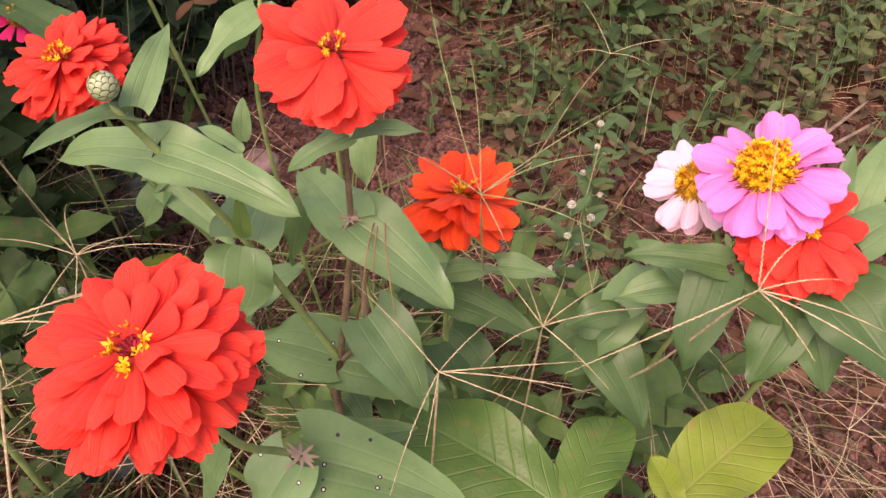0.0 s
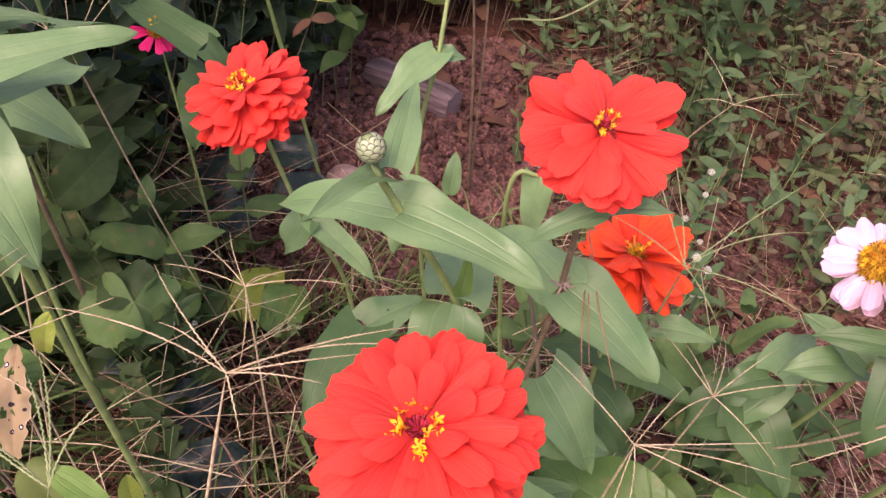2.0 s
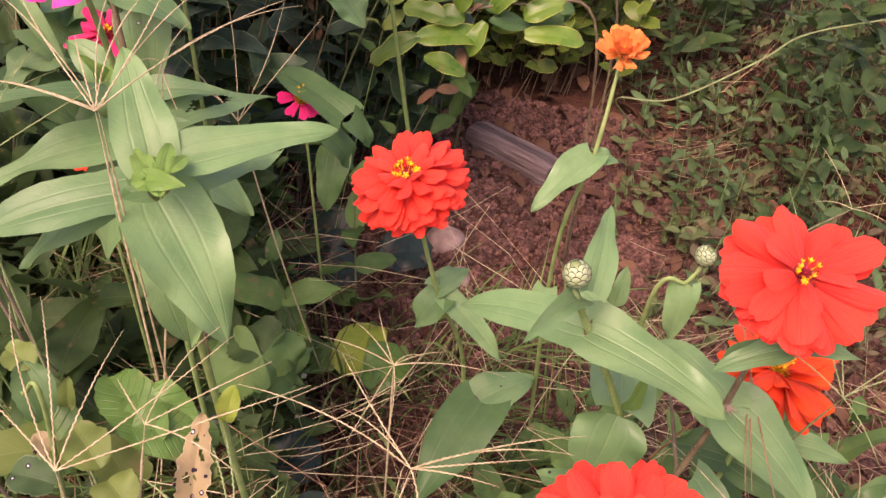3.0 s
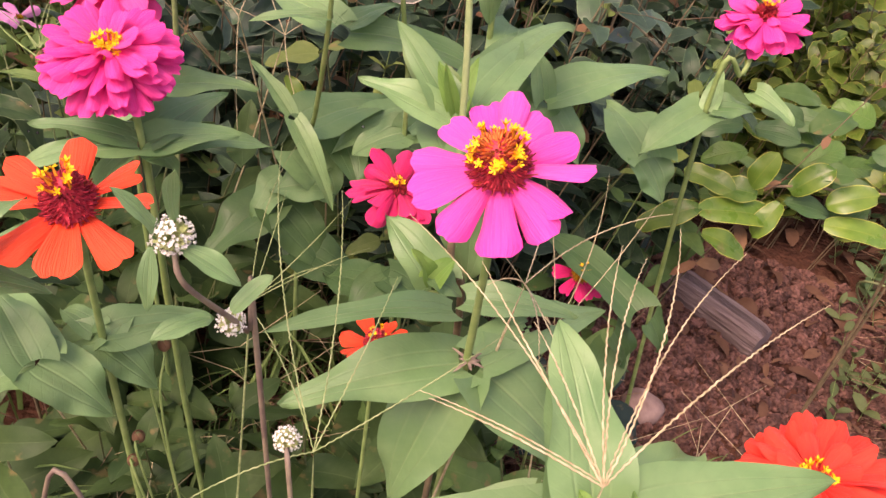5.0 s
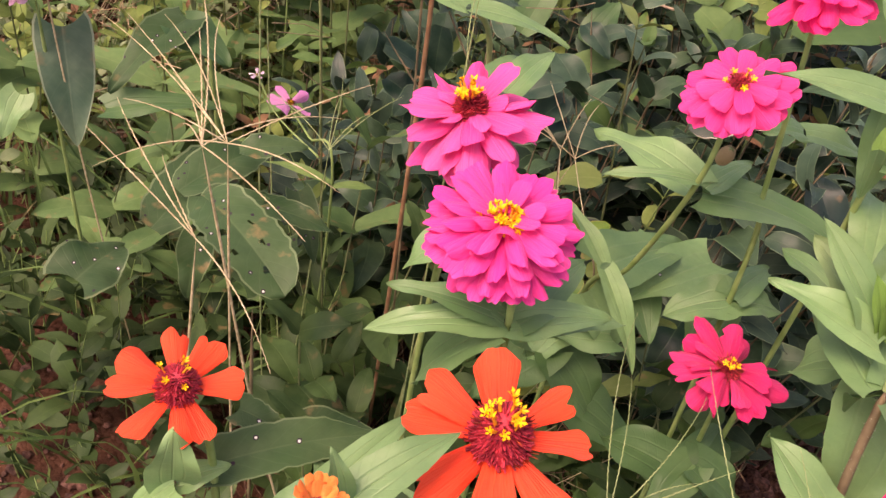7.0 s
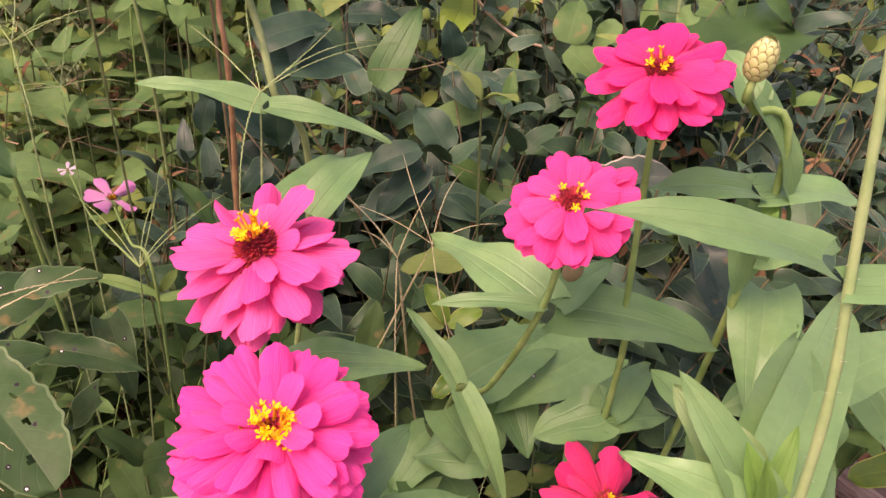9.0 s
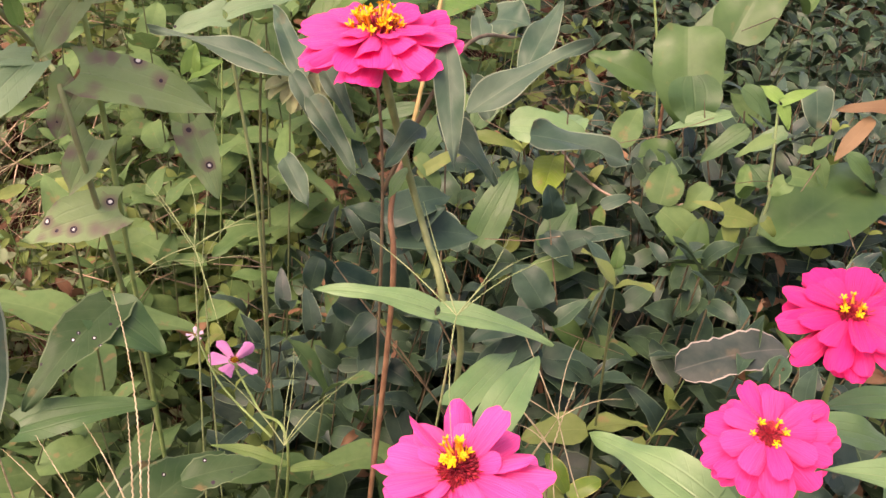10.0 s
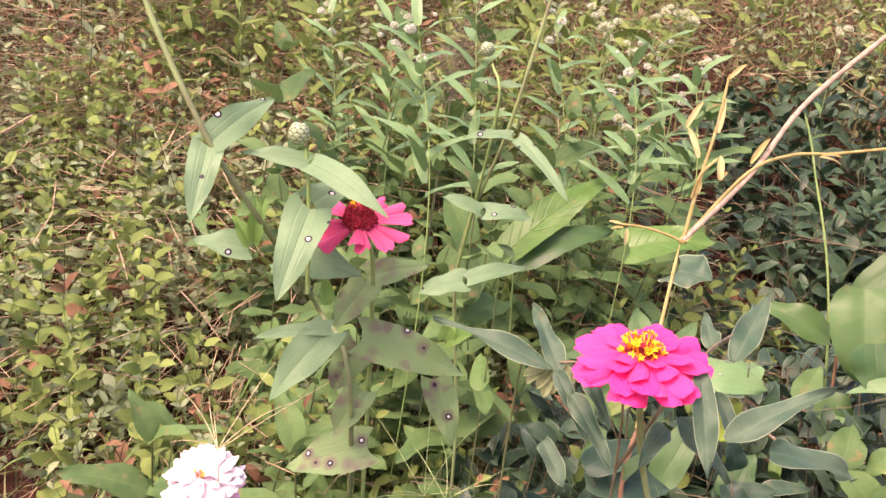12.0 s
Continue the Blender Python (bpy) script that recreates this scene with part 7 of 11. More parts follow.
leaf(p, (-0.869, 0.799, 0.283), (-0.890, 0.783, 0.320), 0.023, SHRUB_BIG, face=(0.12, -0.35, 0.93), p=0.42, q=0.85, nu=10, nv=6)
leaf(p, (-0.870, 0.804, 0.264), (-0.827, 0.811, 0.243), 0.029, SHRUB_BIG, face=(0.16, -0.47, 0.87), p=0.42, q=0.85, nu=10, nv=6)
leaf(p, (-0.869, 0.809, 0.245), (-0.872, 0.803, 0.204), 0.022, SHRUB_BIG, face=(0.14, -0.41, 0.90), p=0.42, q=0.85, nu=10, nv=6)

p = plant("dark_shrub", -0.550, 1.060, "dark shrub branch with large oval bluish-green leaves", "shrub", "dark shrub branches")
stem(p, [(-0.550, 1.060), (-0.556, 1.153, 0.170), (-0.623, 1.246, 0.378)], 0.0012, 0.0007, STEM_BROWN, "branch")
leaf(p, (-0.627, 1.245, 0.377), (-0.690, 1.236, 0.375), 0.028, SHRUB_BIG, face=(0.05, -0.50, 0.87), p=0.42, q=0.85, nu=10, nv=6)
leaf(p, (-0.615, 1.252, 0.361), (-0.640, 1.277, 0.378), 0.021, SHRUB_BIG, face=(0.05, -0.67, 0.74), p=0.42, q=0.85, nu=10, nv=6)
leaf(p, (-0.616, 1.255, 0.343), (-0.613, 1.238, 0.317), 0.021, SHRUB_BIG, face=(0.05, -0.67, 0.74), p=0.42, q=0.85, nu=10, nv=6)
leaf(p, (-0.609, 1.260, 0.326), (-0.597, 1.241, 0.304), 0.021, SHRUB_BIG, face=(0.04, -0.56, 0.83), p=0.42, q=0.85, nu=10, nv=6)
leaf(p, (-0.606, 1.264, 0.308), (-0.632, 1.262, 0.337), 0.028, SHRUB_BIG, face=(0.03, -0.50, 0.87), p=0.42, q=0.85, nu=10, nv=6)
stem(p, [(-0.550, 1.060), (-0.629, 1.056, 0.139), (-0.767, 1.051, 0.308)], 0.0012, 0.0007, STEM_BROWN, "branch")
leaf(p, (-0.770, 1.050, 0.308), (-0.787, 1.084, 0.330), 0.024, SHRUB_BIG, face=(0.11, -0.37, 0.92), p=0.42, q=0.85, nu=10, nv=6)
leaf(p, (-0.763, 1.056, 0.292), (-0.781, 1.028, 0.267), 0.022, SHRUB_BIG, face=(0.17, -0.59, 0.79), p=0.42, q=0.85, nu=10, nv=6)
leaf(p, (-0.765, 1.059, 0.274), (-0.716, 1.070, 0.264), 0.027, SHRUB_BIG, face=(0.14, -0.50, 0.85), p=0.42, q=0.85, nu=10, nv=6)
leaf(p, (-0.770, 1.059, 0.255), (-0.731, 1.053, 0.243), 0.024, SHRUB_BIG, face=(0.14, -0.48, 0.86), p=0.42, q=0.85, nu=10, nv=6)
leaf(p, (-0.757, 1.067, 0.239), (-0.716, 1.093, 0.245), 0.027, SHRUB_BIG, face=(0.11, -0.39, 0.92), p=0.42, q=0.85, nu=10, nv=6)

p = plant("seedling", -0.620, 0.760, "small seedling with yellow-edged round leaves", "seedling", "")
stem(p, [(-0.620, 0.760), (-0.590, 0.681, 0.220), (-0.616, 0.686, 0.273)], 0.0009, 0.0006, STEM_BROWN)
leaf(p, (-0.617, 0.690, 0.270), (-0.639, 0.697, 0.290), 0.013, ROUND_LEAF_EDGED, face=(0.12, -0.47, 0.87), p=0.5, q=0.5, nu=10, nv=6)
leaf(p, (-0.618, 0.688, 0.268), (-0.639, 0.681, 0.270), 0.012, LEAF_LIME, face=(0.12, -0.47, 0.87), p=0.5, q=0.5, nu=10, nv=6)
leaf(p, (-0.616, 0.689, 0.268), (-0.598, 0.705, 0.279), 0.013, ROUND_LEAF_EDGED, face=(0.12, -0.47, 0.87), p=0.5, q=0.5, nu=10, nv=6)
leaf(p, (-0.598, 0.678, 0.246), (-0.584, 0.694, 0.258), 0.014, LEAF_LIME, face=(0.10, -0.45, 0.89), p=0.5, q=0.5, nu=10, nv=6)
leaf(p, (-0.595, 0.677, 0.243), (-0.579, 0.678, 0.235), 0.015, LEAF_LIME, face=(0.10, -0.45, 0.89), p=0.5, q=0.5, nu=10, nv=6)
leaf(p, (-0.599, 0.675, 0.242), (-0.607, 0.660, 0.228), 0.013, ROUND_LEAF_EDGED, face=(0.10, -0.45, 0.89), p=0.5, q=0.5, nu=10, nv=6)
leaf(p, (-0.606, 0.682, 0.255), (-0.597, 0.695, 0.266), 0.011, LEAF_LIME, face=(0.11, -0.46, 0.88), p=0.5, q=0.5, nu=10, nv=6)

p = plant("broad_leaf_plant", -0.520, 0.400, "weed with small dried brown flower heads", "weed", "")
stem(p, [(-0.520, 0.400), (-0.532, 0.367, 0.237), (-0.540, 0.382, 0.305)], 0.0008, 0.0006, STEM_GREEN, "branch")
scaly_ball(p, (-0.540, 0.382, 0.305), (0.1, -0.2, 0.9), 0.0034, 0.0048, DEAD_LEAF, "dried_head", 4, "dried brown flower head")
stem(p, [(-0.520, 0.400), (-0.537, 0.370, 0.242), (-0.566, 0.391, 0.308)], 0.0008, 0.0006, STEM_GREEN, "branch")
scaly_ball(p, (-0.566, 0.391, 0.308), (0.1, -0.2, 0.9), 0.0034, 0.0048, DEAD_LEAF, "dried_head", 4, "dried brown flower head")
stem(p, [(-0.520, 0.400), (-0.537, 0.353, 0.221), (-0.546, 0.361, 0.250)], 0.0008, 0.0006, STEM_GREEN, "branch")
scaly_ball(p, (-0.546, 0.361, 0.250), (0.1, -0.2, 0.9), 0.0034, 0.0048, DEAD_LEAF, "dried_head", 4, "dried brown flower head")
stem(p, [(-0.520, 0.400), (-0.537, 0.349, 0.216), (-0.549, 0.358, 0.231)], 0.0008, 0.0006, STEM_GREEN, "branch")
scaly_ball(p, (-0.549, 0.358, 0.231), (0.1, -0.2, 0.9), 0.0034, 0.0048, DEAD_LEAF, "dried_head", 4, "dried brown flower head")

p = plant("pod_plant", -0.800, 0.660, "slender weed with a bunch of pale green pods", "weed", "")
stem(p, [(-0.800, 0.660), (-0.813, 0.594, 0.498), (-0.800, 0.596, 0.543), (-0.790, 0.604, 0.550)], 0.0008, 0.0007, STEM_SHADE)
leaf(p, (-0.794, 0.601, 0.548), (-0.800, 0.592, 0.533), 0.0065, POD_GREEN, face=(0.18, -0.49, 0.85), p=0.5, q=0.5, fold=0.9, nu=8, nv=6, name='pod')
leaf(p, (-0.797, 0.599, 0.547), (-0.806, 0.589, 0.535), 0.0065, POD_GREEN, face=(0.19, -0.49, 0.85), p=0.5, q=0.5, fold=0.9, nu=8, nv=6, name='pod')
leaf(p, (-0.793, 0.602, 0.548), (-0.792, 0.596, 0.531), 0.0065, POD_GREEN, face=(0.18, -0.50, 0.85), p=0.5, q=0.5, fold=0.9, nu=8, nv=6, name='pod')
leaf(p, (-0.790, 0.604, 0.549), (-0.786, 0.601, 0.535), 0.0065, POD_GREEN, face=(0.18, -0.50, 0.85), p=0.5, q=0.5, fold=0.9, nu=8, nv=6, name='pod')
leaf(p, (-0.799, 0.597, 0.545), (-0.809, 0.589, 0.539), 0.0065, POD_GREEN, face=(0.19, -0.49, 0.85), p=0.5, q=0.5, fold=0.9, nu=8, nv=6, name='pod')
leaf(p, (-0.792, 0.603, 0.549), (-0.782, 0.605, 0.539), 0.0065, POD_GREEN, face=(0.18, -0.50, 0.85), p=0.5, q=0.5, fold=0.9, nu=8, nv=6, name='pod')
leaf(p, (-0.795, 0.600, 0.547), (-0.795, 0.593, 0.529), 0.0065, POD_GREEN, face=(0.19, -0.49, 0.85), p=0.5, q=0.5, fold=0.9, nu=8, nv=6, name='pod')

p = plant("climber", -0.740, 0.640, "climbing shoot with pinkish bark and ochre young tips", "climber", "")
stem(p, [(-0.740, 0.640), (-0.731, 0.608, 0.389), (-0.740, 0.608, 0.488), (-0.747, 0.636, 0.511)], 0.0018, 0.0014, STEM_RUST, "old_stem")
stem(p, [(-0.747, 0.636, 0.511), (-0.773, 0.725, 0.607)], 0.0013, 0.0012, STEM_OCHRE, "branch")
stem(p, [(-0.773, 0.725, 0.607), (-0.754, 0.780, 0.654), (-0.734, 0.811, 0.669), (-0.708, 0.829, 0.675), (-0.669, 0.856, 0.687)], 0.0013, 0.0011, STEM_OCHRE)
stem(p, [(-0.772, 0.726, 0.609), (-0.752, 0.784, 0.654), (-0.739, 0.845, 0.705), (-0.699, 0.899, 0.770)], 0.0020, 0.0020, STEM_PINK, "bark_stem")
stem(p, [(-0.772, 0.727, 0.609), (-0.775, 0.740, 0.645), (-0.777, 0.756, 0.686), (-0.781, 0.768, 0.720)], 0.0014, 0.0009, STEM_OCHRE, "branch")
stem(p, [(-0.769, 0.727, 0.608), (-0.793, 0.716, 0.613), (-0.813, 0.704, 0.613)], 0.0010, 0.0007, STEM_OCHRE, "branch")
stem(p, [(-0.776, 0.736, 0.637), (-0.773, 0.732, 0.655), (-0.767, 0.741, 0.667)], 0.0012, 0.0009, STEM_OCHRE, "branch")
leaf(p, (-0.781, 0.744, 0.663), (-0.795, 0.749, 0.681), 0.0044, TAN_PALE, face=(0.17, -0.67, 0.72), fold=1.1, nu=8, nv=4)
leaf(p, (-0.794, 0.744, 0.681), (-0.791, 0.759, 0.699), 0.0039, TAN_PALE, face=(0.19, -0.68, 0.71), fold=1.1, nu=8, nv=4)
leaf(p, (-0.775, 0.755, 0.681), (-0.780, 0.768, 0.705), 0.0044, TAN_PALE, face=(0.17, -0.69, 0.71), fold=1.1, nu=8, nv=4)
leaf(p, (-0.780, 0.767, 0.716), (-0.774, 0.781, 0.727), 0.0033, TAN_PALE, face=(0.17, -0.71, 0.68), fold=1.1, nu=8, nv=4)
leaf(p, (-0.764, 0.749, 0.651), (-0.770, 0.758, 0.666), 0.0050, TAN_PALE, face=(0.15, -0.67, 0.73), fold=1.1, nu=8, nv=4)
leaf(p, (-0.764, 0.749, 0.651), (-0.762, 0.758, 0.656), 0.0028, TAN_PALE, face=(0.15, -0.67, 0.73), fold=1.1, nu=8, nv=4)
leaf(p, (-0.773, 0.738, 0.640), (-0.777, 0.747, 0.651), 0.0028, TAN_PALE, face=(0.16, -0.66, 0.74), fold=1.1, nu=8, nv=4)
leaf(p, (-0.773, 0.725, 0.607), (-0.769, 0.736, 0.612), 0.0050, TAN_PALE, face=(0.16, -0.63, 0.76), fold=1.1, nu=8, nv=4)
leaf(p, (-0.808, 0.707, 0.612), (-0.820, 0.706, 0.612), 0.0022, TAN_PALE, face=(0.20, -0.62, 0.76), fold=1.1, nu=8, nv=4)
leaf(p, (-0.808, 0.706, 0.611), (-0.817, 0.706, 0.607), 0.0022, TAN_PALE, face=(0.20, -0.62, 0.76), fold=1.1, nu=8, nv=4)
leaf(p, (-0.806, 0.707, 0.611), (-0.805, 0.708, 0.598), 0.0028, TAN_PALE, face=(0.20, -0.62, 0.76), fold=1.1, nu=8, nv=4)
leaf(p, (-0.755, 0.789, 0.660), (-0.750, 0.806, 0.678), 0.0044, TAN_PALE, face=(0.13, -0.68, 0.72), fold=1.1, nu=8, nv=4)
leaf(p, (-0.716, 0.816, 0.672), (-0.702, 0.829, 0.668), 0.0022, TAN_PALE, face=(0.09, -0.70, 0.71), fold=1.1, nu=8, nv=4)
leaf(p, (-0.715, 0.818, 0.673), (-0.702, 0.831, 0.673), 0.0022, TAN_PALE, face=(0.09, -0.70, 0.71), fold=1.1, nu=8, nv=4)

p = plant("vine", -0.550, 1.030, "thin grey-brown vine arching through the leaves", "vine", "")
stem(p, [(-0.550, 1.030), (-0.545, 1.054, 0.372), (-0.604, 1.030, 0.362), (-0.643, 1.012, 0.353), (-0.692, 1.000, 0.356), (-0.739, 1.002, 0.381), (-0.753, 1.016, 0.407)], 0.0018, 0.0013, STEM_PINK)
leaf(p, (-0.642, 1.015, 0.356), (-0.651, 1.069, 0.376), 0.044, face=(0.07, -0.52, 0.85), p=0.5, q=0.45)
leaf(p, (-0.637, 1.013, 0.352), (-0.563, 0.975, 0.312), 0.048, face=(0.05, -0.35, 0.93), p=0.5)
leaf(p, (-0.748, 0.998, 0.379), (-0.740, 0.947, 0.359), 0.032, LEAF_YELLOW, face=(0.16, -0.54, 0.83), p=0.5, q=0.5)
leaf(p, (-0.750, 1.009, 0.396), (-0.801, 0.989, 0.396), 0.038, LEAF_TEAL, face=(0.16, -0.55, 0.82))
leaf(p, (-0.748, 1.011, 0.399), (-0.743, 1.067, 0.399), 0.033, face=(0.16, -0.55, 0.82))

p = plant("broad_leaf_plant", -0.580, 1.100, "plant with broad rounded green leaves on a brown stalk", "weed", "")
stem(p, [(-0.580, 1.100), (-0.675, 1.131, 0.410), (-0.669, 1.133, 0.467)], 0.0020, 0.0014, STEM_RUST)
leaf(p, (-0.672, 1.121, 0.501), (-0.643, 1.077, 0.415), 0.071, LEAF_HEART, face=(0.03, -0.65, 0.76), p=0.36, q=0.62, nu=16)
leaf(p, (-0.688, 1.132, 0.432), (-0.764, 1.119, 0.449), 0.038, LEAF_HEART, face=(0.03, -0.63, 0.78), p=0.36, q=0.62, nu=16)
leaf(p, (-0.678, 1.066, 0.378), (-0.631, 1.087, 0.363), 0.048, LEAF_HEART, face=(0.03, -0.59, 0.80), p=0.36, q=0.62, nu=16)
leaf(p, (-0.646, 1.077, 0.360), (-0.663, 1.076, 0.381), 0.036, LEAF_HEART, face=(0.01, -0.59, 0.81), p=0.36, q=0.62, nu=16)
leaf(p, (-0.631, 1.187, 0.483), (-0.613, 1.262, 0.560), 0.066, LEAF_HEART, face=(0.01, -0.67, 0.74), p=0.36, q=0.62, nu=16)
leaf(p, (-0.688, 1.372, 0.421), (-0.588, 1.498, 0.528), 0.045, LEAF_HEART, face=(0.04, -0.67, 0.74), p=0.36, q=0.62, nu=16)
leaf(p, (-0.591, 0.930, 0.312), (-0.596, 0.944, 0.387), 0.030, LEAF_HEART, face=(-0.02, -0.55, 0.84), p=0.36, q=0.62, nu=16)
leaf(p, (-0.534, 0.942, 0.384), (-0.442, 1.127, 0.404), 0.077, LEAF_HEART, face=(-0.00, -0.36, 0.93), p=0.45, q=0.6)
leaf(p, (-0.566, 0.958, 0.349), (-0.552, 1.113, 0.369), 0.032, LEAF_HEART, face=(0.01, -0.35, 0.94))
leaf(p, (-0.469, 0.972, 0.512), (-0.527, 0.950, 0.504), 0.014, TAN_LEAF, face=(-0.06, -0.62, 0.78), p=0.5, nu=10, nv=4)
leaf(p, (-0.433, 0.980, 0.508), (-0.487, 0.955, 0.494), 0.016, TAN_LEAF, face=(-0.09, -0.61, 0.78), p=0.5, nu=10, nv=4)
leaf(p, (-0.499, 0.957, 0.503), (-0.516, 0.930, 0.470), 0.013, TAN_LEAF, face=(-0.03, -0.61, 0.79), p=0.5, nu=10, nv=4)
leaf(p, (-0.452, 0.964, 0.492), (-0.462, 0.948, 0.473), 0.013, TAN_LEAF, face=(-0.07, -0.61, 0.79), p=0.5, nu=10, nv=4)

p = plant("broad_leaf_plant", -0.550, 0.830, "grey-green leaf with a withered pale edge", "weed", "")
stem(p, [(-0.550, 0.830), (-0.507, 0.813, 0.366)], 0.0011, 0.0008, STEM_BROWN)
leaf(p, (-0.509, 0.808, 0.368), (-0.576, 0.747, 0.358), 0.033, LEAF_WITHERED, face=(-0.02, -0.48, 0.88), p=0.5, q=0.4, ragged=0.04)
leaf(p, (-0.480, 0.785, 0.342), (-0.442, 0.760, 0.302), 0.031, LEAF_BLUE, face=(-0.01, -0.47, 0.88), p=0.5, q=0.5)

p = plant("broad_leaf_plant", -0.760, 0.490, "weed with large dark green leaves full of holes", "weed", "")
stem(p, [(-0.760, 0.490), (-0.760, 0.480, 0.250)], 0.0016, 0.0012, STEM_BROWN)
leaf(p, (-0.782, 0.458, 0.341), (-0.698, 0.430, 0.331), 0.041, LEAF_EATEN, face=(0.22, -0.17, 0.96), p=0.45, q=0.45, ragged=0.03, nu=40, nv=28, holes=[(0.72, 0.45, 0.05, 0.03), (0.35, 0.62, 0.04, 0.025), (0.8, 0.62, 0.06, 0.03), (0.3, 0.45, 0.035, 0.02), (0.55, 0.8, 0.05, 0.02)])
leaf(p, (-0.812, 0.446, 0.308), (-0.831, 0.547, 0.308), 0.042, LEAF_EATEN, face=(0.23, -0.15, 0.96), p=0.5, q=0.6, ragged=0.04)
leaf(p, (-0.791, 0.464, 0.303), (-0.788, 0.450, 0.263), 0.022, LEAF_EATEN, face=(0.21, -0.16, 0.96))
leaf(p, (-0.797, 0.507, 0.343), (-0.769, 0.540, 0.343), 0.019, LEAF_EATEN, face=(0.22, -0.20, 0.96), p=0.5, ragged=0.05)
leaf(p, (-0.745, 0.504, 0.297), (-0.761, 0.496, 0.267), 0.019, LEAF_EATEN, face=(0.18, -0.19, 0.97))
leaf(p, (-0.786, 0.509, 0.306), (-0.735, 0.531, 0.296), 0.023, LEAF_EATEN, face=(0.20, -0.19, 0.96), ragged=0.05)
leaf(p, (-0.784, 0.554, 0.295), (-0.755, 0.539, 0.255), 0.021, LEAF_EATEN, face=(0.19, -0.21, 0.96))
leaf(p, (-0.910, 0.503, 0.327), (-0.860, 0.560, 0.327), 0.024, LEAF_DEEP, face=(0.27, -0.17, 0.95))
leaf(p, (-0.731, 0.432, 0.320), (-0.733, 0.473, 0.310), 0.029, LEAF_EATEN, face=(0.19, -0.20, 0.96), ragged=0.04)
leaf(p, (-0.657, 0.330, 0.325), (-0.609, 0.399, 0.315), 0.026, LEAF_EATEN, face=(0.16, -0.15, 0.98), ragged=0.03)
leaf(p, (-0.852, 0.420, 0.261), (-0.856, 0.463, 0.261), 0.044, LEAF_EATEN, face=(0.23, -0.16, 0.96))
leaf(p, (-0.642, 0.380, 0.314), (-0.613, 0.408, 0.294), 0.020, LEAF_EATEN, face=(0.14, -0.18, 0.97))
leaf(p, (-0.666, 0.357, 0.330), (-0.645, 0.365, 0.320), 0.017, LEAF_EATEN, face=(0.16, -0.17, 0.97), ragged=0.05)
leaf(p, (-0.813, 0.470, 0.323), (-0.804, 0.553, 0.323), 0.034, LEAF_EATEN, face=(0.20, -0.15, 0.97), p=0.5, ragged=0.03)
leaf(p, (-0.785, 0.458, 0.330), (-0.761, 0.492, 0.330), 0.025, LEAF_EATEN, face=(0.19, -0.14, 0.97), p=0.5)

p = plant("round_leaf_bush", -0.080, 0.880, "bush with glossy yellow-edged green leaves over red soil", "bush", "")
stem(p, [(-0.080, 0.880), (-0.101, 0.838, 0.235), (-0.174, 0.821, 0.268), (-0.244, 0.799, 0.261)], 0.0017, 0.0011, STEM_BROWN)
stem(p, [(-0.080, 0.880), (-0.082, 0.876, 0.243), (-0.148, 0.881, 0.302)], 0.0016, 0.0009, STEM_BROWN, "branch")
leaf(p, (-0.280, 0.771, 0.239), (-0.212, 0.804, 0.233), 0.028, ROUND_LEAF_EDGED, face=(-0.05, -0.51, 0.86), p=0.5, q=0.5, nu=12, nv=8)
leaf(p, (-0.279, 0.774, 0.241), (-0.325, 0.761, 0.209), 0.024, ROUND_LEAF_EDGED, face=(-0.05, -0.51, 0.86), p=0.5, q=0.5, nu=12, nv=8)
leaf(p, (-0.271, 0.762, 0.224), (-0.229, 0.774, 0.205), 0.022, ROUND_LEAF_EDGED, face=(-0.06, -0.50, 0.86), p=0.5, q=0.5, nu=12, nv=8)
leaf(p, (-0.178, 0.811, 0.257), (-0.140, 0.825, 0.273), 0.026, ROUND_LEAF_EDGED, face=(-0.13, -0.52, 0.84), p=0.5, q=0.5, nu=12, nv=8)
leaf(p, (-0.175, 0.801, 0.244), (-0.113, 0.817, 0.237), 0.024, ROUND_LEAF_EDGED, face=(-0.13, -0.51, 0.85), p=0.5, q=0.5, nu=12, nv=8)
leaf(p, (-0.237, 0.796, 0.256), (-0.279, 0.795, 0.250), 0.025, ROUND_LEAF_EDGED, face=(-0.08, -0.52, 0.85), p=0.5, q=0.5, nu=12, nv=8)
leaf(p, (-0.244, 0.799, 0.261), (-0.233, 0.806, 0.295), 0.022, ROUND_LEAF_EDGED, face=(-0.08, -0.53, 0.85), p=0.5, q=0.5, nu=12, nv=8)
leaf(p, (-0.216, 0.799, 0.253), (-0.228, 0.784, 0.221), 0.020, ROUND_LEAF_EDGED, face=(-0.10, -0.52, 0.85), p=0.5, q=0.5, nu=12, nv=8)
leaf(p, (-0.211, 0.807, 0.262), (-0.184, 0.815, 0.291), 0.024, ROUND_LEAF_EDGED, face=(-0.10, -0.53, 0.84), p=0.5, q=0.5, nu=12, nv=8)
leaf(p, (-0.256, 0.791, 0.255), (-0.302, 0.803, 0.255), 0.023, ROUND_LEAF_EDGED, face=(-0.07, -0.52, 0.85), p=0.5, q=0.5, nu=12, nv=8)
leaf(p, (-0.116, 0.856, 0.291), (-0.151, 0.871, 0.289), 0.023, LEAF_DEEP, face=(-0.17, -0.54, 0.82), p=0.5, q=0.5, nu=12, nv=8)
leaf(p, (-0.208, 0.824, 0.280), (-0.178, 0.847, 0.297), 0.022, LEAF_GLOSSY, face=(-0.11, -0.54, 0.83), p=0.5, q=0.5, nu=12, nv=8)
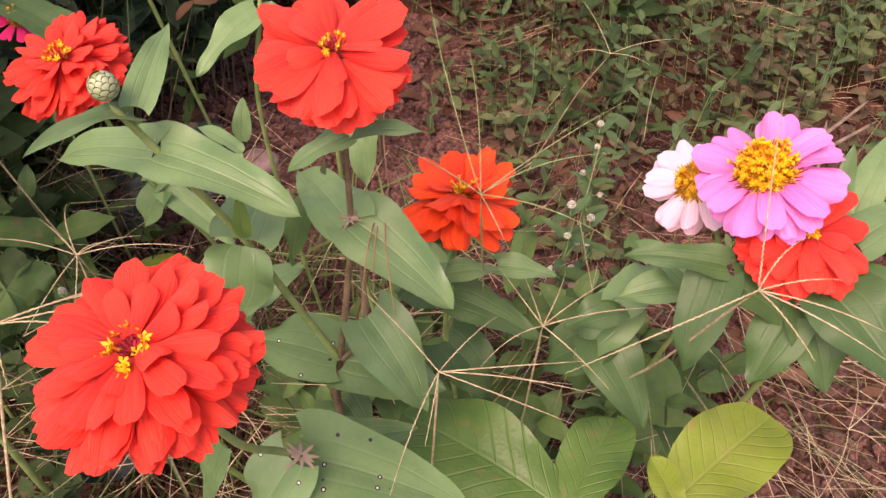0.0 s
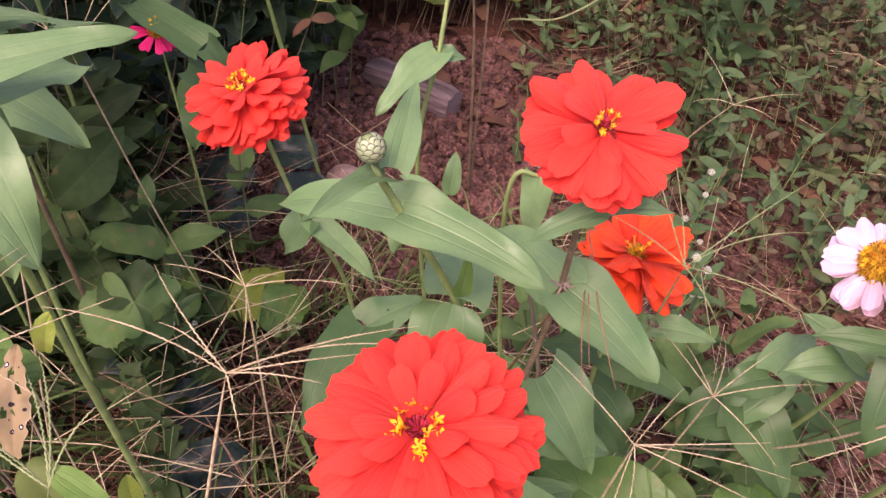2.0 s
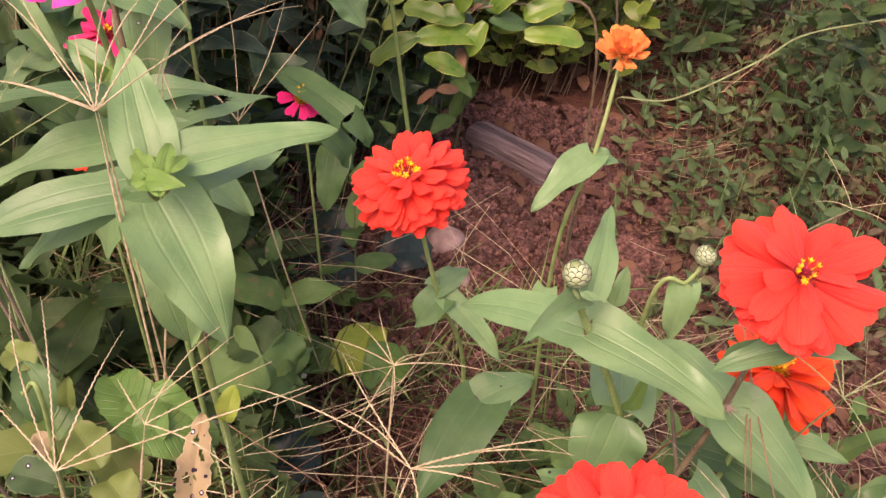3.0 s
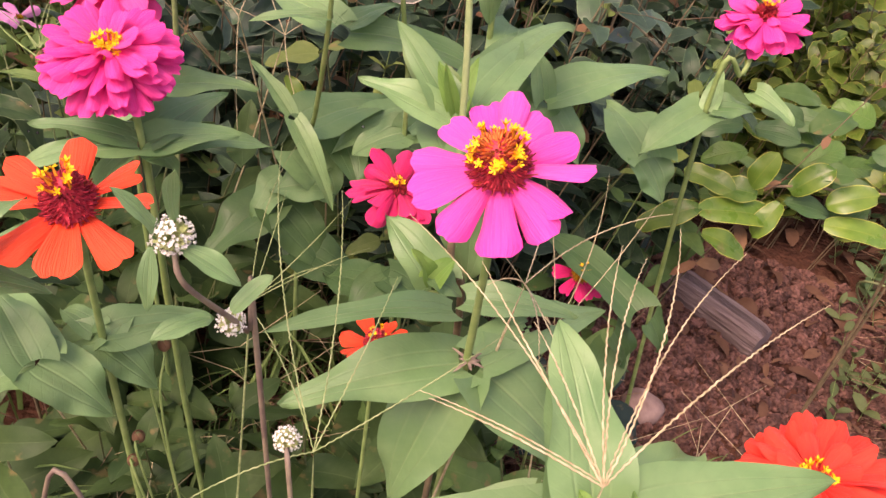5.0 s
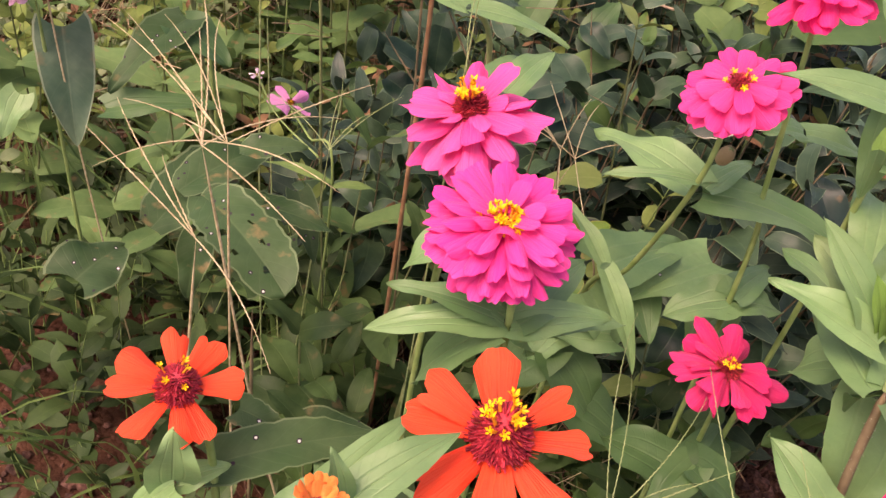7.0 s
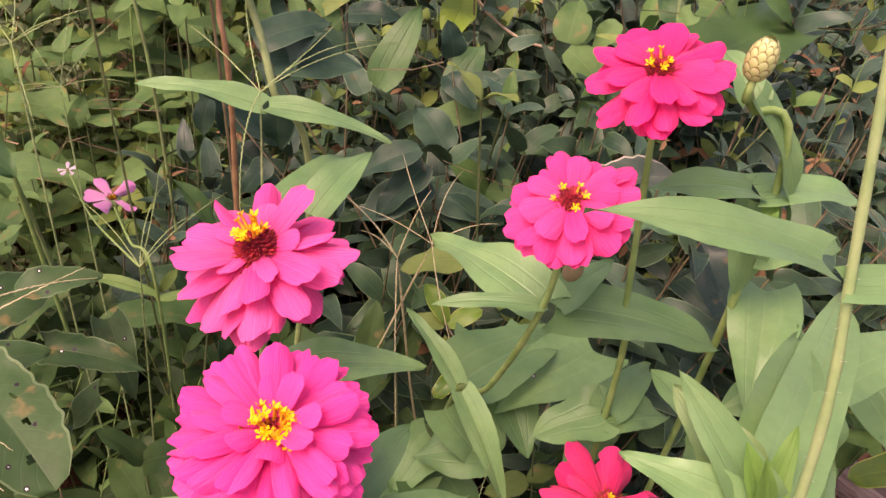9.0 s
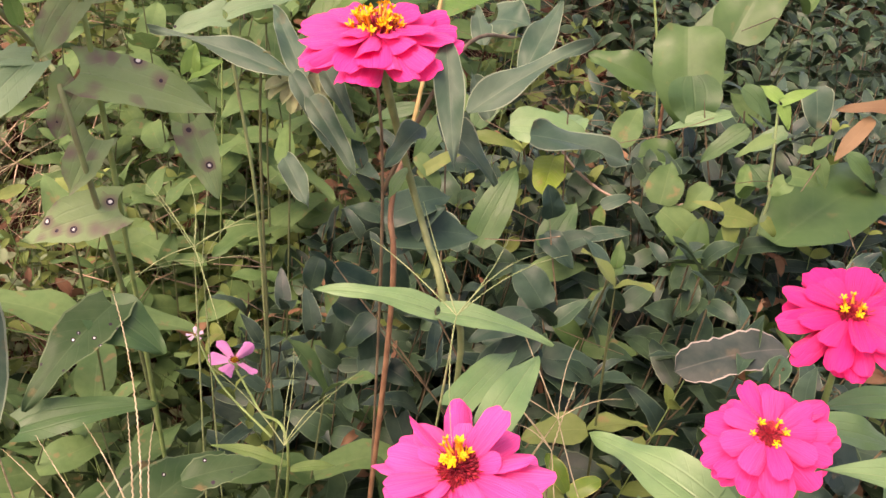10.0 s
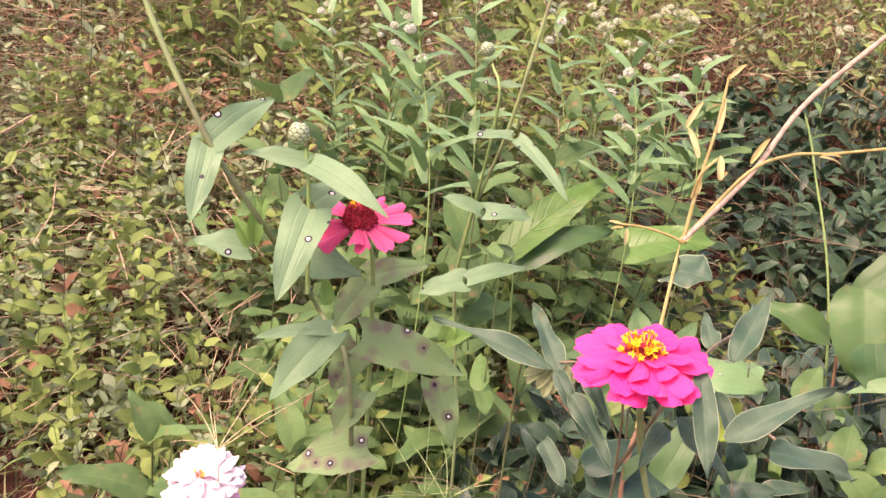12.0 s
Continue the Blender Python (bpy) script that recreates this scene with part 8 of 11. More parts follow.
leaf(p, (-0.107, 0.908, 0.267), (-0.062, 0.947, 0.269), 0.029, WEED_BROAD, face=(-0.17, -0.54, 0.82), p=0.5, q=0.5, nu=12, nv=8)
leaf(p, (-0.196, 0.856, 0.247), (-0.236, 0.863, 0.246), 0.025, LEAF_DEEP, face=(-0.11, -0.53, 0.84), p=0.5, q=0.5, nu=12, nv=8)
leaf(p, (-0.138, 0.834, 0.249), (-0.176, 0.831, 0.240), 0.023, LEAF_GLOSSY, face=(-0.15, -0.52, 0.84), p=0.5, q=0.5, nu=12, nv=8)
leaf(p, (-0.185, 0.843, 0.274), (-0.223, 0.855, 0.272), 0.020, WEED_BROAD, face=(-0.12, -0.54, 0.83), p=0.5, q=0.5, nu=12, nv=8)
leaf(p, (-0.168, 0.871, 0.248), (-0.127, 0.872, 0.244), 0.021, LEAF_DEEP, face=(-0.13, -0.53, 0.84), p=0.5, q=0.5, nu=12, nv=8)
leaf(p, (-0.103, 0.905, 0.269), (-0.150, 0.875, 0.274), 0.021, LEAF_GLOSSY, face=(-0.17, -0.54, 0.82), p=0.5, q=0.5, nu=12, nv=8)
leaf(p, (-0.132, 0.888, 0.236), (-0.162, 0.872, 0.213), 0.023, WEED_BROAD, face=(-0.15, -0.53, 0.84), p=0.5, q=0.5, nu=12, nv=8)
leaf(p, (-0.256, 0.849, 0.311), (-0.215, 0.859, 0.302), 0.021, LEAF_DEEP, face=(-0.07, -0.57, 0.82), p=0.5, q=0.5, nu=12, nv=8)
leaf(p, (-0.149, 0.917, 0.296), (-0.191, 0.916, 0.299), 0.027, LEAF_GLOSSY, face=(-0.14, -0.56, 0.81), p=0.5, q=0.5, nu=12, nv=8)
leaf(p, (-0.227, 0.897, 0.280), (-0.191, 0.914, 0.296), 0.023, WEED_BROAD, face=(-0.09, -0.56, 0.82), p=0.5, q=0.5, nu=12, nv=8)
leaf(p, (-0.172, 0.815, 0.246), (-0.214, 0.804, 0.253), 0.020, LEAF_DEEP, face=(-0.13, -0.52, 0.85), p=0.5, q=0.5, nu=12, nv=8)
leaf(p, (-0.148, 0.872, 0.313), (-0.113, 0.889, 0.325), 0.026, LEAF_GLOSSY, face=(-0.15, -0.56, 0.81), p=0.5, q=0.5, nu=12, nv=8)
leaf(p, (-0.245, 0.899, 0.306), (-0.199, 0.923, 0.298), 0.021, WEED_BROAD, face=(-0.07, -0.57, 0.82), p=0.5, q=0.5, nu=12, nv=8)
leaf(p, (-0.191, 0.887, 0.294), (-0.231, 0.887, 0.287), 0.025, LEAF_DEEP, face=(-0.11, -0.56, 0.82), p=0.5, q=0.5, nu=12, nv=8)
leaf(p, (-0.250, 0.878, 0.252), (-0.287, 0.864, 0.235), 0.023, LEAF_GLOSSY, face=(-0.07, -0.54, 0.84), p=0.5, q=0.5, nu=12, nv=8)
leaf(p, (-0.167, 0.821, 0.286), (-0.204, 0.813, 0.279), 0.019, WEED_BROAD, face=(-0.14, -0.54, 0.83), p=0.5, q=0.5, nu=12, nv=8)
leaf(p, (-0.270, 0.809, 0.310), (-0.305, 0.799, 0.298), 0.023, LEAF_DEEP, face=(-0.06, -0.56, 0.83), p=0.5, q=0.5, nu=12, nv=8)
leaf(p, (-0.174, 0.896, 0.247), (-0.132, 0.911, 0.253), 0.025, LEAF_GLOSSY, face=(-0.12, -0.54, 0.83), p=0.5, q=0.5, nu=12, nv=8)
leaf(p, (-0.265, 0.902, 0.290), (-0.309, 0.871, 0.296), 0.026, WEED_BROAD, face=(-0.06, -0.57, 0.82), p=0.5, q=0.5, nu=12, nv=8)
leaf(p, (-0.175, 0.901, 0.258), (-0.220, 0.877, 0.264), 0.022, LEAF_DEEP, face=(-0.12, -0.55, 0.83), p=0.5, q=0.5, nu=12, nv=8)
leaf(p, (-0.223, 0.892, 0.280), (-0.182, 0.890, 0.278), 0.027, LEAF_GLOSSY, face=(-0.09, -0.56, 0.82), p=0.5, q=0.5, nu=12, nv=8)
leaf(p, (-0.177, 0.876, 0.311), (-0.212, 0.842, 0.303), 0.026, WEED_BROAD, face=(-0.13, -0.57, 0.82), p=0.5, q=0.5, nu=12, nv=8)
leaf(p, (-0.220, 0.819, 0.305), (-0.258, 0.821, 0.303), 0.024, LEAF_DEEP, face=(-0.10, -0.55, 0.83), p=0.5, q=0.5, nu=12, nv=8)
leaf(p, (-0.160, 0.879, 0.259), (-0.205, 0.851, 0.262), 0.020, LEAF_GLOSSY, face=(-0.13, -0.54, 0.83), p=0.5, q=0.5, nu=12, nv=8)

p = plant("broad_leaf_plant", -0.440, 0.250, "yellowing weed with blotched leaves, some dried and holed", "weed", "")
stem(p, [(-0.440, 0.250), (-0.337, 0.207, 0.324), (-0.348, 0.212, 0.347)], 0.0014, 0.0010, STEM_GREEN)
leaf(p, (-0.296, 0.221, 0.311), (-0.336, 0.253, 0.311), 0.026, LEAF_GLOSSY, face=(0.18, -0.24, 0.95), p=0.5, q=0.55, ragged=0.03, fold=0.45)
leaf(p, (-0.297, 0.219, 0.309), (-0.290, 0.239, 0.299), 0.021, LEAF_DEEP, face=(0.18, -0.24, 0.95), p=0.5, q=0.55, ragged=0.03, fold=0.45)
leaf(p, (-0.272, 0.242, 0.309), (-0.267, 0.249, 0.329), 0.011, LEAF_YELLOW, face=(0.15, -0.27, 0.95), p=0.5, q=0.55, ragged=0.03, fold=0.45)
leaf(p, (-0.276, 0.202, 0.285), (-0.280, 0.238, 0.318), 0.015, DRY_YELLOW, face=(0.15, -0.60, 0.78), p=0.5, q=0.6, ragged=0.09, fold=0.6, wave=0.25, nu=30, nv=16, holes=((0.3, 0.4, 0.10, 0.05), (0.66, 0.62, 0.09, 0.06), (0.4, 0.75, 0.08, 0.04)))
leaf(p, (-0.315, 0.242, 0.318), (-0.287, 0.227, 0.300), 0.034, LEAF_GLOSSY, face=(0.18, -0.30, 0.93), p=0.5, q=0.6, ragged=0.02)
leaf(p, (-0.278, 0.207, 0.270), (-0.259, 0.194, 0.250), 0.022, LEAF_LIME, face=(0.18, -0.24, 0.95), p=0.5, q=0.6, ragged=0.03, fold=0.4)
leaf(p, (-0.263, 0.204, 0.270), (-0.234, 0.195, 0.250), 0.013, LEAF_YOUNG, face=(0.18, -0.24, 0.95), p=0.3, q=0.8)
leaf(p, (-0.241, 0.214, 0.220), (-0.244, 0.223, 0.240), 0.012, LEAF_YELLOW, face=(0.18, -0.24, 0.95), p=0.5, q=0.6, fold=0.6)
leaf(p, (-0.341, 0.241, 0.270), (-0.394, 0.202, 0.290), 0.024, LEAF_LIME, face=(0.2, -0.24, 0.95), p=0.5, q=0.6, ragged=0.05, fold=0.3)
leaf(p, (-0.351, 0.220, 0.270), (-0.376, 0.257, 0.300), 0.026, LEAF_GLOSSY, face=(0.2, -0.24, 0.95), p=0.5, q=0.7, ragged=0.03, fold=0.3)
leaf(p, (-0.319, 0.224, 0.260), (-0.336, 0.233, 0.290), 0.026, LEAF_LIME, face=(0.2, -0.24, 0.95), p=0.5, q=0.7, ragged=0.04, fold=0.3)
leaf(p, (-0.272, 0.217, 0.296), (-0.280, 0.224, 0.306), 0.012, LEAF_LIME, face=(0.15, -0.23, 0.96), p=0.5, q=0.55, ragged=0.03, fold=0.45)
leaf(p, (-0.357, 0.228, 0.304), (-0.372, 0.244, 0.324), 0.019, LEAF_DEEP, face=(0.23, -0.24, 0.94), p=0.5, q=0.55, ragged=0.03, fold=0.45)
leaf(p, (-0.318, 0.207, 0.306), (-0.340, 0.224, 0.306), 0.021, LEAF_LIME, face=(0.20, -0.22, 0.95), p=0.5, q=0.55, ragged=0.03, fold=0.45)
leaf(p, (-0.314, 0.204, 0.302), (-0.298, 0.193, 0.302), 0.020, LEAF_LIME, face=(0.19, -0.22, 0.96), p=0.5, q=0.55, ragged=0.03, fold=0.45)
leaf(p, (-0.342, 0.228, 0.317), (-0.339, 0.231, 0.337), 0.008, LEAF_LIME, face=(0.23, -0.24, 0.94), p=0.5, q=0.55, ragged=0.03, fold=0.45)
leaf(p, (-0.342, 0.208, 0.310), (-0.348, 0.209, 0.320), 0.011, DRY_YELLOW, face=(0.23, -0.22, 0.95), p=0.5, q=0.55, ragged=0.03, fold=0.45)
leaf(p, (-0.367, 0.243, 0.322), (-0.385, 0.250, 0.322), 0.016, LEAF_LIME, face=(0.25, -0.26, 0.93), p=0.5, q=0.55, ragged=0.03, fold=0.45)
leaf(p, (-0.332, 0.194, 0.308), (-0.354, 0.195, 0.308), 0.018, LEAF_EATEN, face=(0.22, -0.21, 0.95), p=0.5, q=0.55, ragged=0.03, fold=0.45)
leaf(p, (-0.309, 0.224, 0.317), (-0.275, 0.235, 0.297), 0.028, LEAF_GLOSSY, face=(0.17, -0.18, 0.97), p=0.5, q=0.5)

p = plant("dark_leaf_plant", -0.350, 0.770, "low plant with dark bluish rounded leaves on red soil", "weed", "")
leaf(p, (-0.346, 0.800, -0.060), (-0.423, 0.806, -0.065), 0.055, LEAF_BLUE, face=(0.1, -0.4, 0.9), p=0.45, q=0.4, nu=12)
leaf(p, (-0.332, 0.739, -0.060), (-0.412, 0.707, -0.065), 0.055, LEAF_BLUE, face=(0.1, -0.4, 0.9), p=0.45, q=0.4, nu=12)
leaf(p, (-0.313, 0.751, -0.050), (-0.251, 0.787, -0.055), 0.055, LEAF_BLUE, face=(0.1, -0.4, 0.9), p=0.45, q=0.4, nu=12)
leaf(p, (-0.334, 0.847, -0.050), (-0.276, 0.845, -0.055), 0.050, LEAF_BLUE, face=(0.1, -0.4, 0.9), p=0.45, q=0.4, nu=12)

p = plant("dark_leaf_plant", -0.310, 0.440, "low plant with dark bluish rounded leaves among straw", "weed", "")
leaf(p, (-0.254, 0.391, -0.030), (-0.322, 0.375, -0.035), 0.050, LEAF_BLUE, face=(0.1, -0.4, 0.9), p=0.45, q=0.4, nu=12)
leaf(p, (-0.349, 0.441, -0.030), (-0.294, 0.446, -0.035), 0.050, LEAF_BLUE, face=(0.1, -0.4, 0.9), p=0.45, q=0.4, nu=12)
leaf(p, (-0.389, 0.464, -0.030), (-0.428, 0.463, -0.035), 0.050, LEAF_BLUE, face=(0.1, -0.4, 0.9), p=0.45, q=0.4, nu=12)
leaf(p, (-0.287, 0.631, -0.040), (-0.307, 0.559, -0.045), 0.050, LEAF_YELLOW, face=(0.1, -0.4, 0.9), p=0.45, q=0.4, nu=12)
leaf(p, (-0.258, 0.610, -0.040), (-0.268, 0.542, -0.045), 0.050, LEAF_GLOSSY, face=(0.1, -0.4, 0.9), p=0.45, q=0.4, nu=12)
leaf(p, (-0.351, 0.514, 0.000), (-0.432, 0.521, -0.005), 0.060, LEAF_GLOSSY, face=(0.1, -0.4, 0.9), p=0.45, q=0.4, nu=12)
leaf(p, (-0.339, 0.530, 0.000), (-0.384, 0.582, -0.005), 0.050, LEAF_GLOSSY, face=(0.1, -0.4, 0.9), p=0.45, q=0.4, nu=12)

p = plant("tall_weed", -1.130, 0.977, "tall narrow-leaved weed with small cream flower clusters", "weed", "tall weeds")
stem(p, [(-1.130, 0.977), (-1.130, 0.977, 0.442), (-1.235, 1.045, 0.690)], 0.0011, 0.0007, STEM_GREEN)
leaf(p, (-1.149, 0.989, 0.486), (-1.061, 0.989, 0.523), 0.014, LEAF, p=0.4, q=0.7, nu=8, nv=4)
leaf(p, (-1.154, 0.993, 0.500), (-1.218, 1.034, 0.553), 0.014, LEAF, p=0.4, q=0.7, nu=8, nv=4)
leaf(p, (-1.160, 0.996, 0.513), (-1.153, 0.937, 0.566), 0.014, LEAF, p=0.4, q=0.7, nu=8, nv=4)
leaf(p, (-1.166, 1.000, 0.527), (-1.115, 1.047, 0.564), 0.014, LEAF, p=0.4, q=0.7, nu=8, nv=4)
leaf(p, (-1.171, 1.004, 0.540), (-1.252, 0.994, 0.559), 0.014, LEAF, p=0.4, q=0.7, nu=8, nv=4)
leaf(p, (-1.177, 1.007, 0.553), (-1.109, 0.977, 0.568), 0.014, LEAF, p=0.4, q=0.7, nu=8, nv=4)
leaf(p, (-1.183, 1.011, 0.567), (-1.203, 1.064, 0.594), 0.014, LEAF, p=0.4, q=0.7, nu=8, nv=4)
leaf(p, (-1.188, 1.015, 0.580), (-1.224, 0.966, 0.624), 0.014, LEAF, p=0.4, q=0.7, nu=8, nv=4)
leaf(p, (-1.194, 1.018, 0.594), (-1.123, 1.037, 0.642), 0.014, LEAF, p=0.4, q=0.7, nu=8, nv=4)
leaf(p, (-1.200, 1.022, 0.607), (-1.268, 1.042, 0.645), 0.014, LEAF, p=0.4, q=0.7, nu=8, nv=4)
leaf(p, (-1.205, 1.026, 0.620), (-1.175, 0.980, 0.641), 0.014, LEAF, p=0.4, q=0.7, nu=8, nv=4)
leaf(p, (-1.211, 1.029, 0.634), (-1.190, 1.077, 0.646), 0.014, LEAF, p=0.4, q=0.7, nu=8, nv=4)
leaf(p, (-1.217, 1.033, 0.647), (-1.276, 1.009, 0.667), 0.014, LEAF, p=0.4, q=0.7, nu=8, nv=4)
leaf(p, (-1.222, 1.037, 0.661), (-1.157, 1.026, 0.695), 0.014, LEAF, p=0.4, q=0.7, nu=8, nv=4)
leaf(p, (-1.228, 1.040, 0.674), (-1.266, 1.078, 0.716), 0.014, LEAF, p=0.4, q=0.7, nu=8, nv=4)
globe(p, (-1.209, 1.045, 0.690), 0.0026)
globe(p, (-1.254, 1.054, 0.679), 0.0048)
globe(p, (-1.232, 1.031, 0.668), 0.0070)
globe(p, (-1.219, 1.056, 0.657), 0.0026)
globe(p, (-1.260, 1.042, 0.646), 0.0048)
globe(p, (-1.213, 1.037, 0.635), 0.0070)
globe(p, (-1.242, 1.058, 0.624), 0.0026)

p = plant("tall_weed", -1.161, 1.132, "tall narrow-leaved weed with small cream flower clusters", "weed", "tall weeds")
stem(p, [(-1.161, 1.132), (-1.161, 1.132, 0.415), (-1.266, 1.228, 0.720)], 0.0011, 0.0007, STEM_GREEN)
leaf(p, (-1.180, 1.150, 0.470), (-1.132, 1.202, 0.506), 0.014, LEAF, p=0.4, q=0.7, nu=8, nv=4)
leaf(p, (-1.185, 1.155, 0.487), (-1.269, 1.139, 0.539), 0.014, LEAF, p=0.4, q=0.7, nu=8, nv=4)
leaf(p, (-1.191, 1.160, 0.503), (-1.116, 1.132, 0.556), 0.014, LEAF, p=0.4, q=0.7, nu=8, nv=4)
leaf(p, (-1.197, 1.165, 0.519), (-1.225, 1.220, 0.557), 0.014, LEAF, p=0.4, q=0.7, nu=8, nv=4)
leaf(p, (-1.202, 1.170, 0.536), (-1.234, 1.117, 0.555), 0.014, LEAF, p=0.4, q=0.7, nu=8, nv=4)
leaf(p, (-1.208, 1.175, 0.552), (-1.135, 1.199, 0.567), 0.014, LEAF, p=0.4, q=0.7, nu=8, nv=4)
leaf(p, (-1.214, 1.180, 0.569), (-1.288, 1.197, 0.596), 0.014, LEAF, p=0.4, q=0.7, nu=8, nv=4)
leaf(p, (-1.219, 1.186, 0.585), (-1.181, 1.138, 0.629), 0.014, LEAF, p=0.4, q=0.7, nu=8, nv=4)
leaf(p, (-1.225, 1.191, 0.602), (-1.209, 1.243, 0.650), 0.014, LEAF, p=0.4, q=0.7, nu=8, nv=4)
leaf(p, (-1.231, 1.196, 0.618), (-1.291, 1.166, 0.656), 0.014, LEAF, p=0.4, q=0.7, nu=8, nv=4)
leaf(p, (-1.236, 1.201, 0.634), (-1.165, 1.194, 0.655), 0.014, LEAF, p=0.4, q=0.7, nu=8, nv=4)
leaf(p, (-1.242, 1.206, 0.651), (-1.287, 1.244, 0.663), 0.014, LEAF, p=0.4, q=0.7, nu=8, nv=4)
leaf(p, (-1.248, 1.211, 0.667), (-1.251, 1.163, 0.687), 0.014, LEAF, p=0.4, q=0.7, nu=8, nv=4)
leaf(p, (-1.253, 1.216, 0.684), (-1.206, 1.250, 0.718), 0.014, LEAF, p=0.4, q=0.7, nu=8, nv=4)
leaf(p, (-1.259, 1.222, 0.700), (-1.325, 1.220, 0.743), 0.014, LEAF, p=0.4, q=0.7, nu=8, nv=4)

p = plant("tall_weed", -1.100, 1.336, "tall narrow-leaved weed with small cream flower clusters", "weed", "tall weeds")
stem(p, [(-1.100, 1.336), (-1.100, 1.336, 0.375), (-1.236, 1.428, 0.707)], 0.0011, 0.0007, STEM_GREEN)
leaf(p, (-1.125, 1.352, 0.435), (-1.161, 1.409, 0.471), 0.014, LEAF, p=0.4, q=0.7, nu=8, nv=4)
leaf(p, (-1.132, 1.357, 0.453), (-1.159, 1.299, 0.506), 0.014, LEAF, p=0.4, q=0.7, nu=8, nv=4)
leaf(p, (-1.139, 1.362, 0.471), (-1.065, 1.392, 0.524), 0.014, LEAF, p=0.4, q=0.7, nu=8, nv=4)
leaf(p, (-1.147, 1.367, 0.489), (-1.228, 1.380, 0.526), 0.014, LEAF, p=0.4, q=0.7, nu=8, nv=4)
leaf(p, (-1.154, 1.372, 0.507), (-1.108, 1.325, 0.526), 0.014, LEAF, p=0.4, q=0.7, nu=8, nv=4)
leaf(p, (-1.161, 1.377, 0.524), (-1.150, 1.433, 0.539), 0.014, LEAF, p=0.4, q=0.7, nu=8, nv=4)
leaf(p, (-1.169, 1.382, 0.542), (-1.229, 1.347, 0.570), 0.014, LEAF, p=0.4, q=0.7, nu=8, nv=4)
leaf(p, (-1.176, 1.387, 0.560), (-1.099, 1.385, 0.604), 0.014, LEAF, p=0.4, q=0.7, nu=8, nv=4)
leaf(p, (-1.183, 1.392, 0.578), (-1.236, 1.430, 0.627), 0.014, LEAF, p=0.4, q=0.7, nu=8, nv=4)
leaf(p, (-1.191, 1.397, 0.596), (-1.188, 1.345, 0.634), 0.014, LEAF, p=0.4, q=0.7, nu=8, nv=4)
leaf(p, (-1.198, 1.402, 0.614), (-1.151, 1.441, 0.634), 0.014, LEAF, p=0.4, q=0.7, nu=8, nv=4)
leaf(p, (-1.205, 1.407, 0.632), (-1.275, 1.401, 0.644), 0.014, LEAF, p=0.4, q=0.7, nu=8, nv=4)
leaf(p, (-1.213, 1.412, 0.650), (-1.156, 1.384, 0.670), 0.014, LEAF, p=0.4, q=0.7, nu=8, nv=4)
leaf(p, (-1.220, 1.417, 0.668), (-1.234, 1.464, 0.702), 0.014, LEAF, p=0.4, q=0.7, nu=8, nv=4)
leaf(p, (-1.227, 1.422, 0.686), (-1.260, 1.382, 0.728), 0.014, LEAF, p=0.4, q=0.7, nu=8, nv=4)
globe(p, (-1.247, 1.428, 0.707), 0.0026)
globe(p, (-1.244, 1.438, 0.696), 0.0048)
globe(p, (-1.213, 1.414, 0.685), 0.0070)
globe(p, (-1.261, 1.439, 0.674), 0.0026)
globe(p, (-1.221, 1.426, 0.663), 0.0048)
globe(p, (-1.232, 1.421, 0.652), 0.0070)
globe(p, (-1.256, 1.442, 0.641), 0.0026)

p = plant("tall_weed", -0.961, 1.202, "tall narrow-leaved weed with small cream flower clusters", "weed", "tall weeds")
stem(p, [(-0.961, 1.202), (-0.961, 1.202, 0.449), (-1.034, 1.279, 0.670)], 0.0011, 0.0007, STEM_GREEN)
leaf(p, (-0.974, 1.216, 0.489), (-1.062, 1.224, 0.525), 0.014, LEAF, p=0.4, q=0.7, nu=8, nv=4)
leaf(p, (-0.978, 1.220, 0.501), (-0.923, 1.172, 0.553), 0.014, LEAF, p=0.4, q=0.7, nu=8, nv=4)
leaf(p, (-0.982, 1.224, 0.513), (-0.978, 1.284, 0.566), 0.014, LEAF, p=0.4, q=0.7, nu=8, nv=4)
leaf(p, (-0.986, 1.228, 0.525), (-1.046, 1.187, 0.562), 0.014, LEAF, p=0.4, q=0.7, nu=8, nv=4)
leaf(p, (-0.990, 1.232, 0.536), (-0.908, 1.234, 0.556), 0.014, LEAF, p=0.4, q=0.7, nu=8, nv=4)
leaf(p, (-0.994, 1.236, 0.548), (-1.055, 1.273, 0.563), 0.014, LEAF, p=0.4, q=0.7, nu=8, nv=4)
leaf(p, (-0.998, 1.241, 0.560), (-0.989, 1.186, 0.587), 0.014, LEAF, p=0.4, q=0.7, nu=8, nv=4)
leaf(p, (-1.002, 1.245, 0.572), (-0.957, 1.289, 0.616), 0.014, LEAF, p=0.4, q=0.7, nu=8, nv=4)
leaf(p, (-1.006, 1.249, 0.584), (-1.080, 1.238, 0.633), 0.014, LEAF, p=0.4, q=0.7, nu=8, nv=4)
leaf(p, (-1.010, 1.253, 0.596), (-0.946, 1.227, 0.634), 0.014, LEAF, p=0.4, q=0.7, nu=8, nv=4)
leaf(p, (-1.014, 1.257, 0.608), (-1.035, 1.306, 0.629), 0.014, LEAF, p=0.4, q=0.7, nu=8, nv=4)
leaf(p, (-1.018, 1.261, 0.620), (-1.048, 1.217, 0.632), 0.014, LEAF, p=0.4, q=0.7, nu=8, nv=4)
leaf(p, (-1.022, 1.266, 0.632), (-0.958, 1.284, 0.652), 0.014, LEAF, p=0.4, q=0.7, nu=8, nv=4)
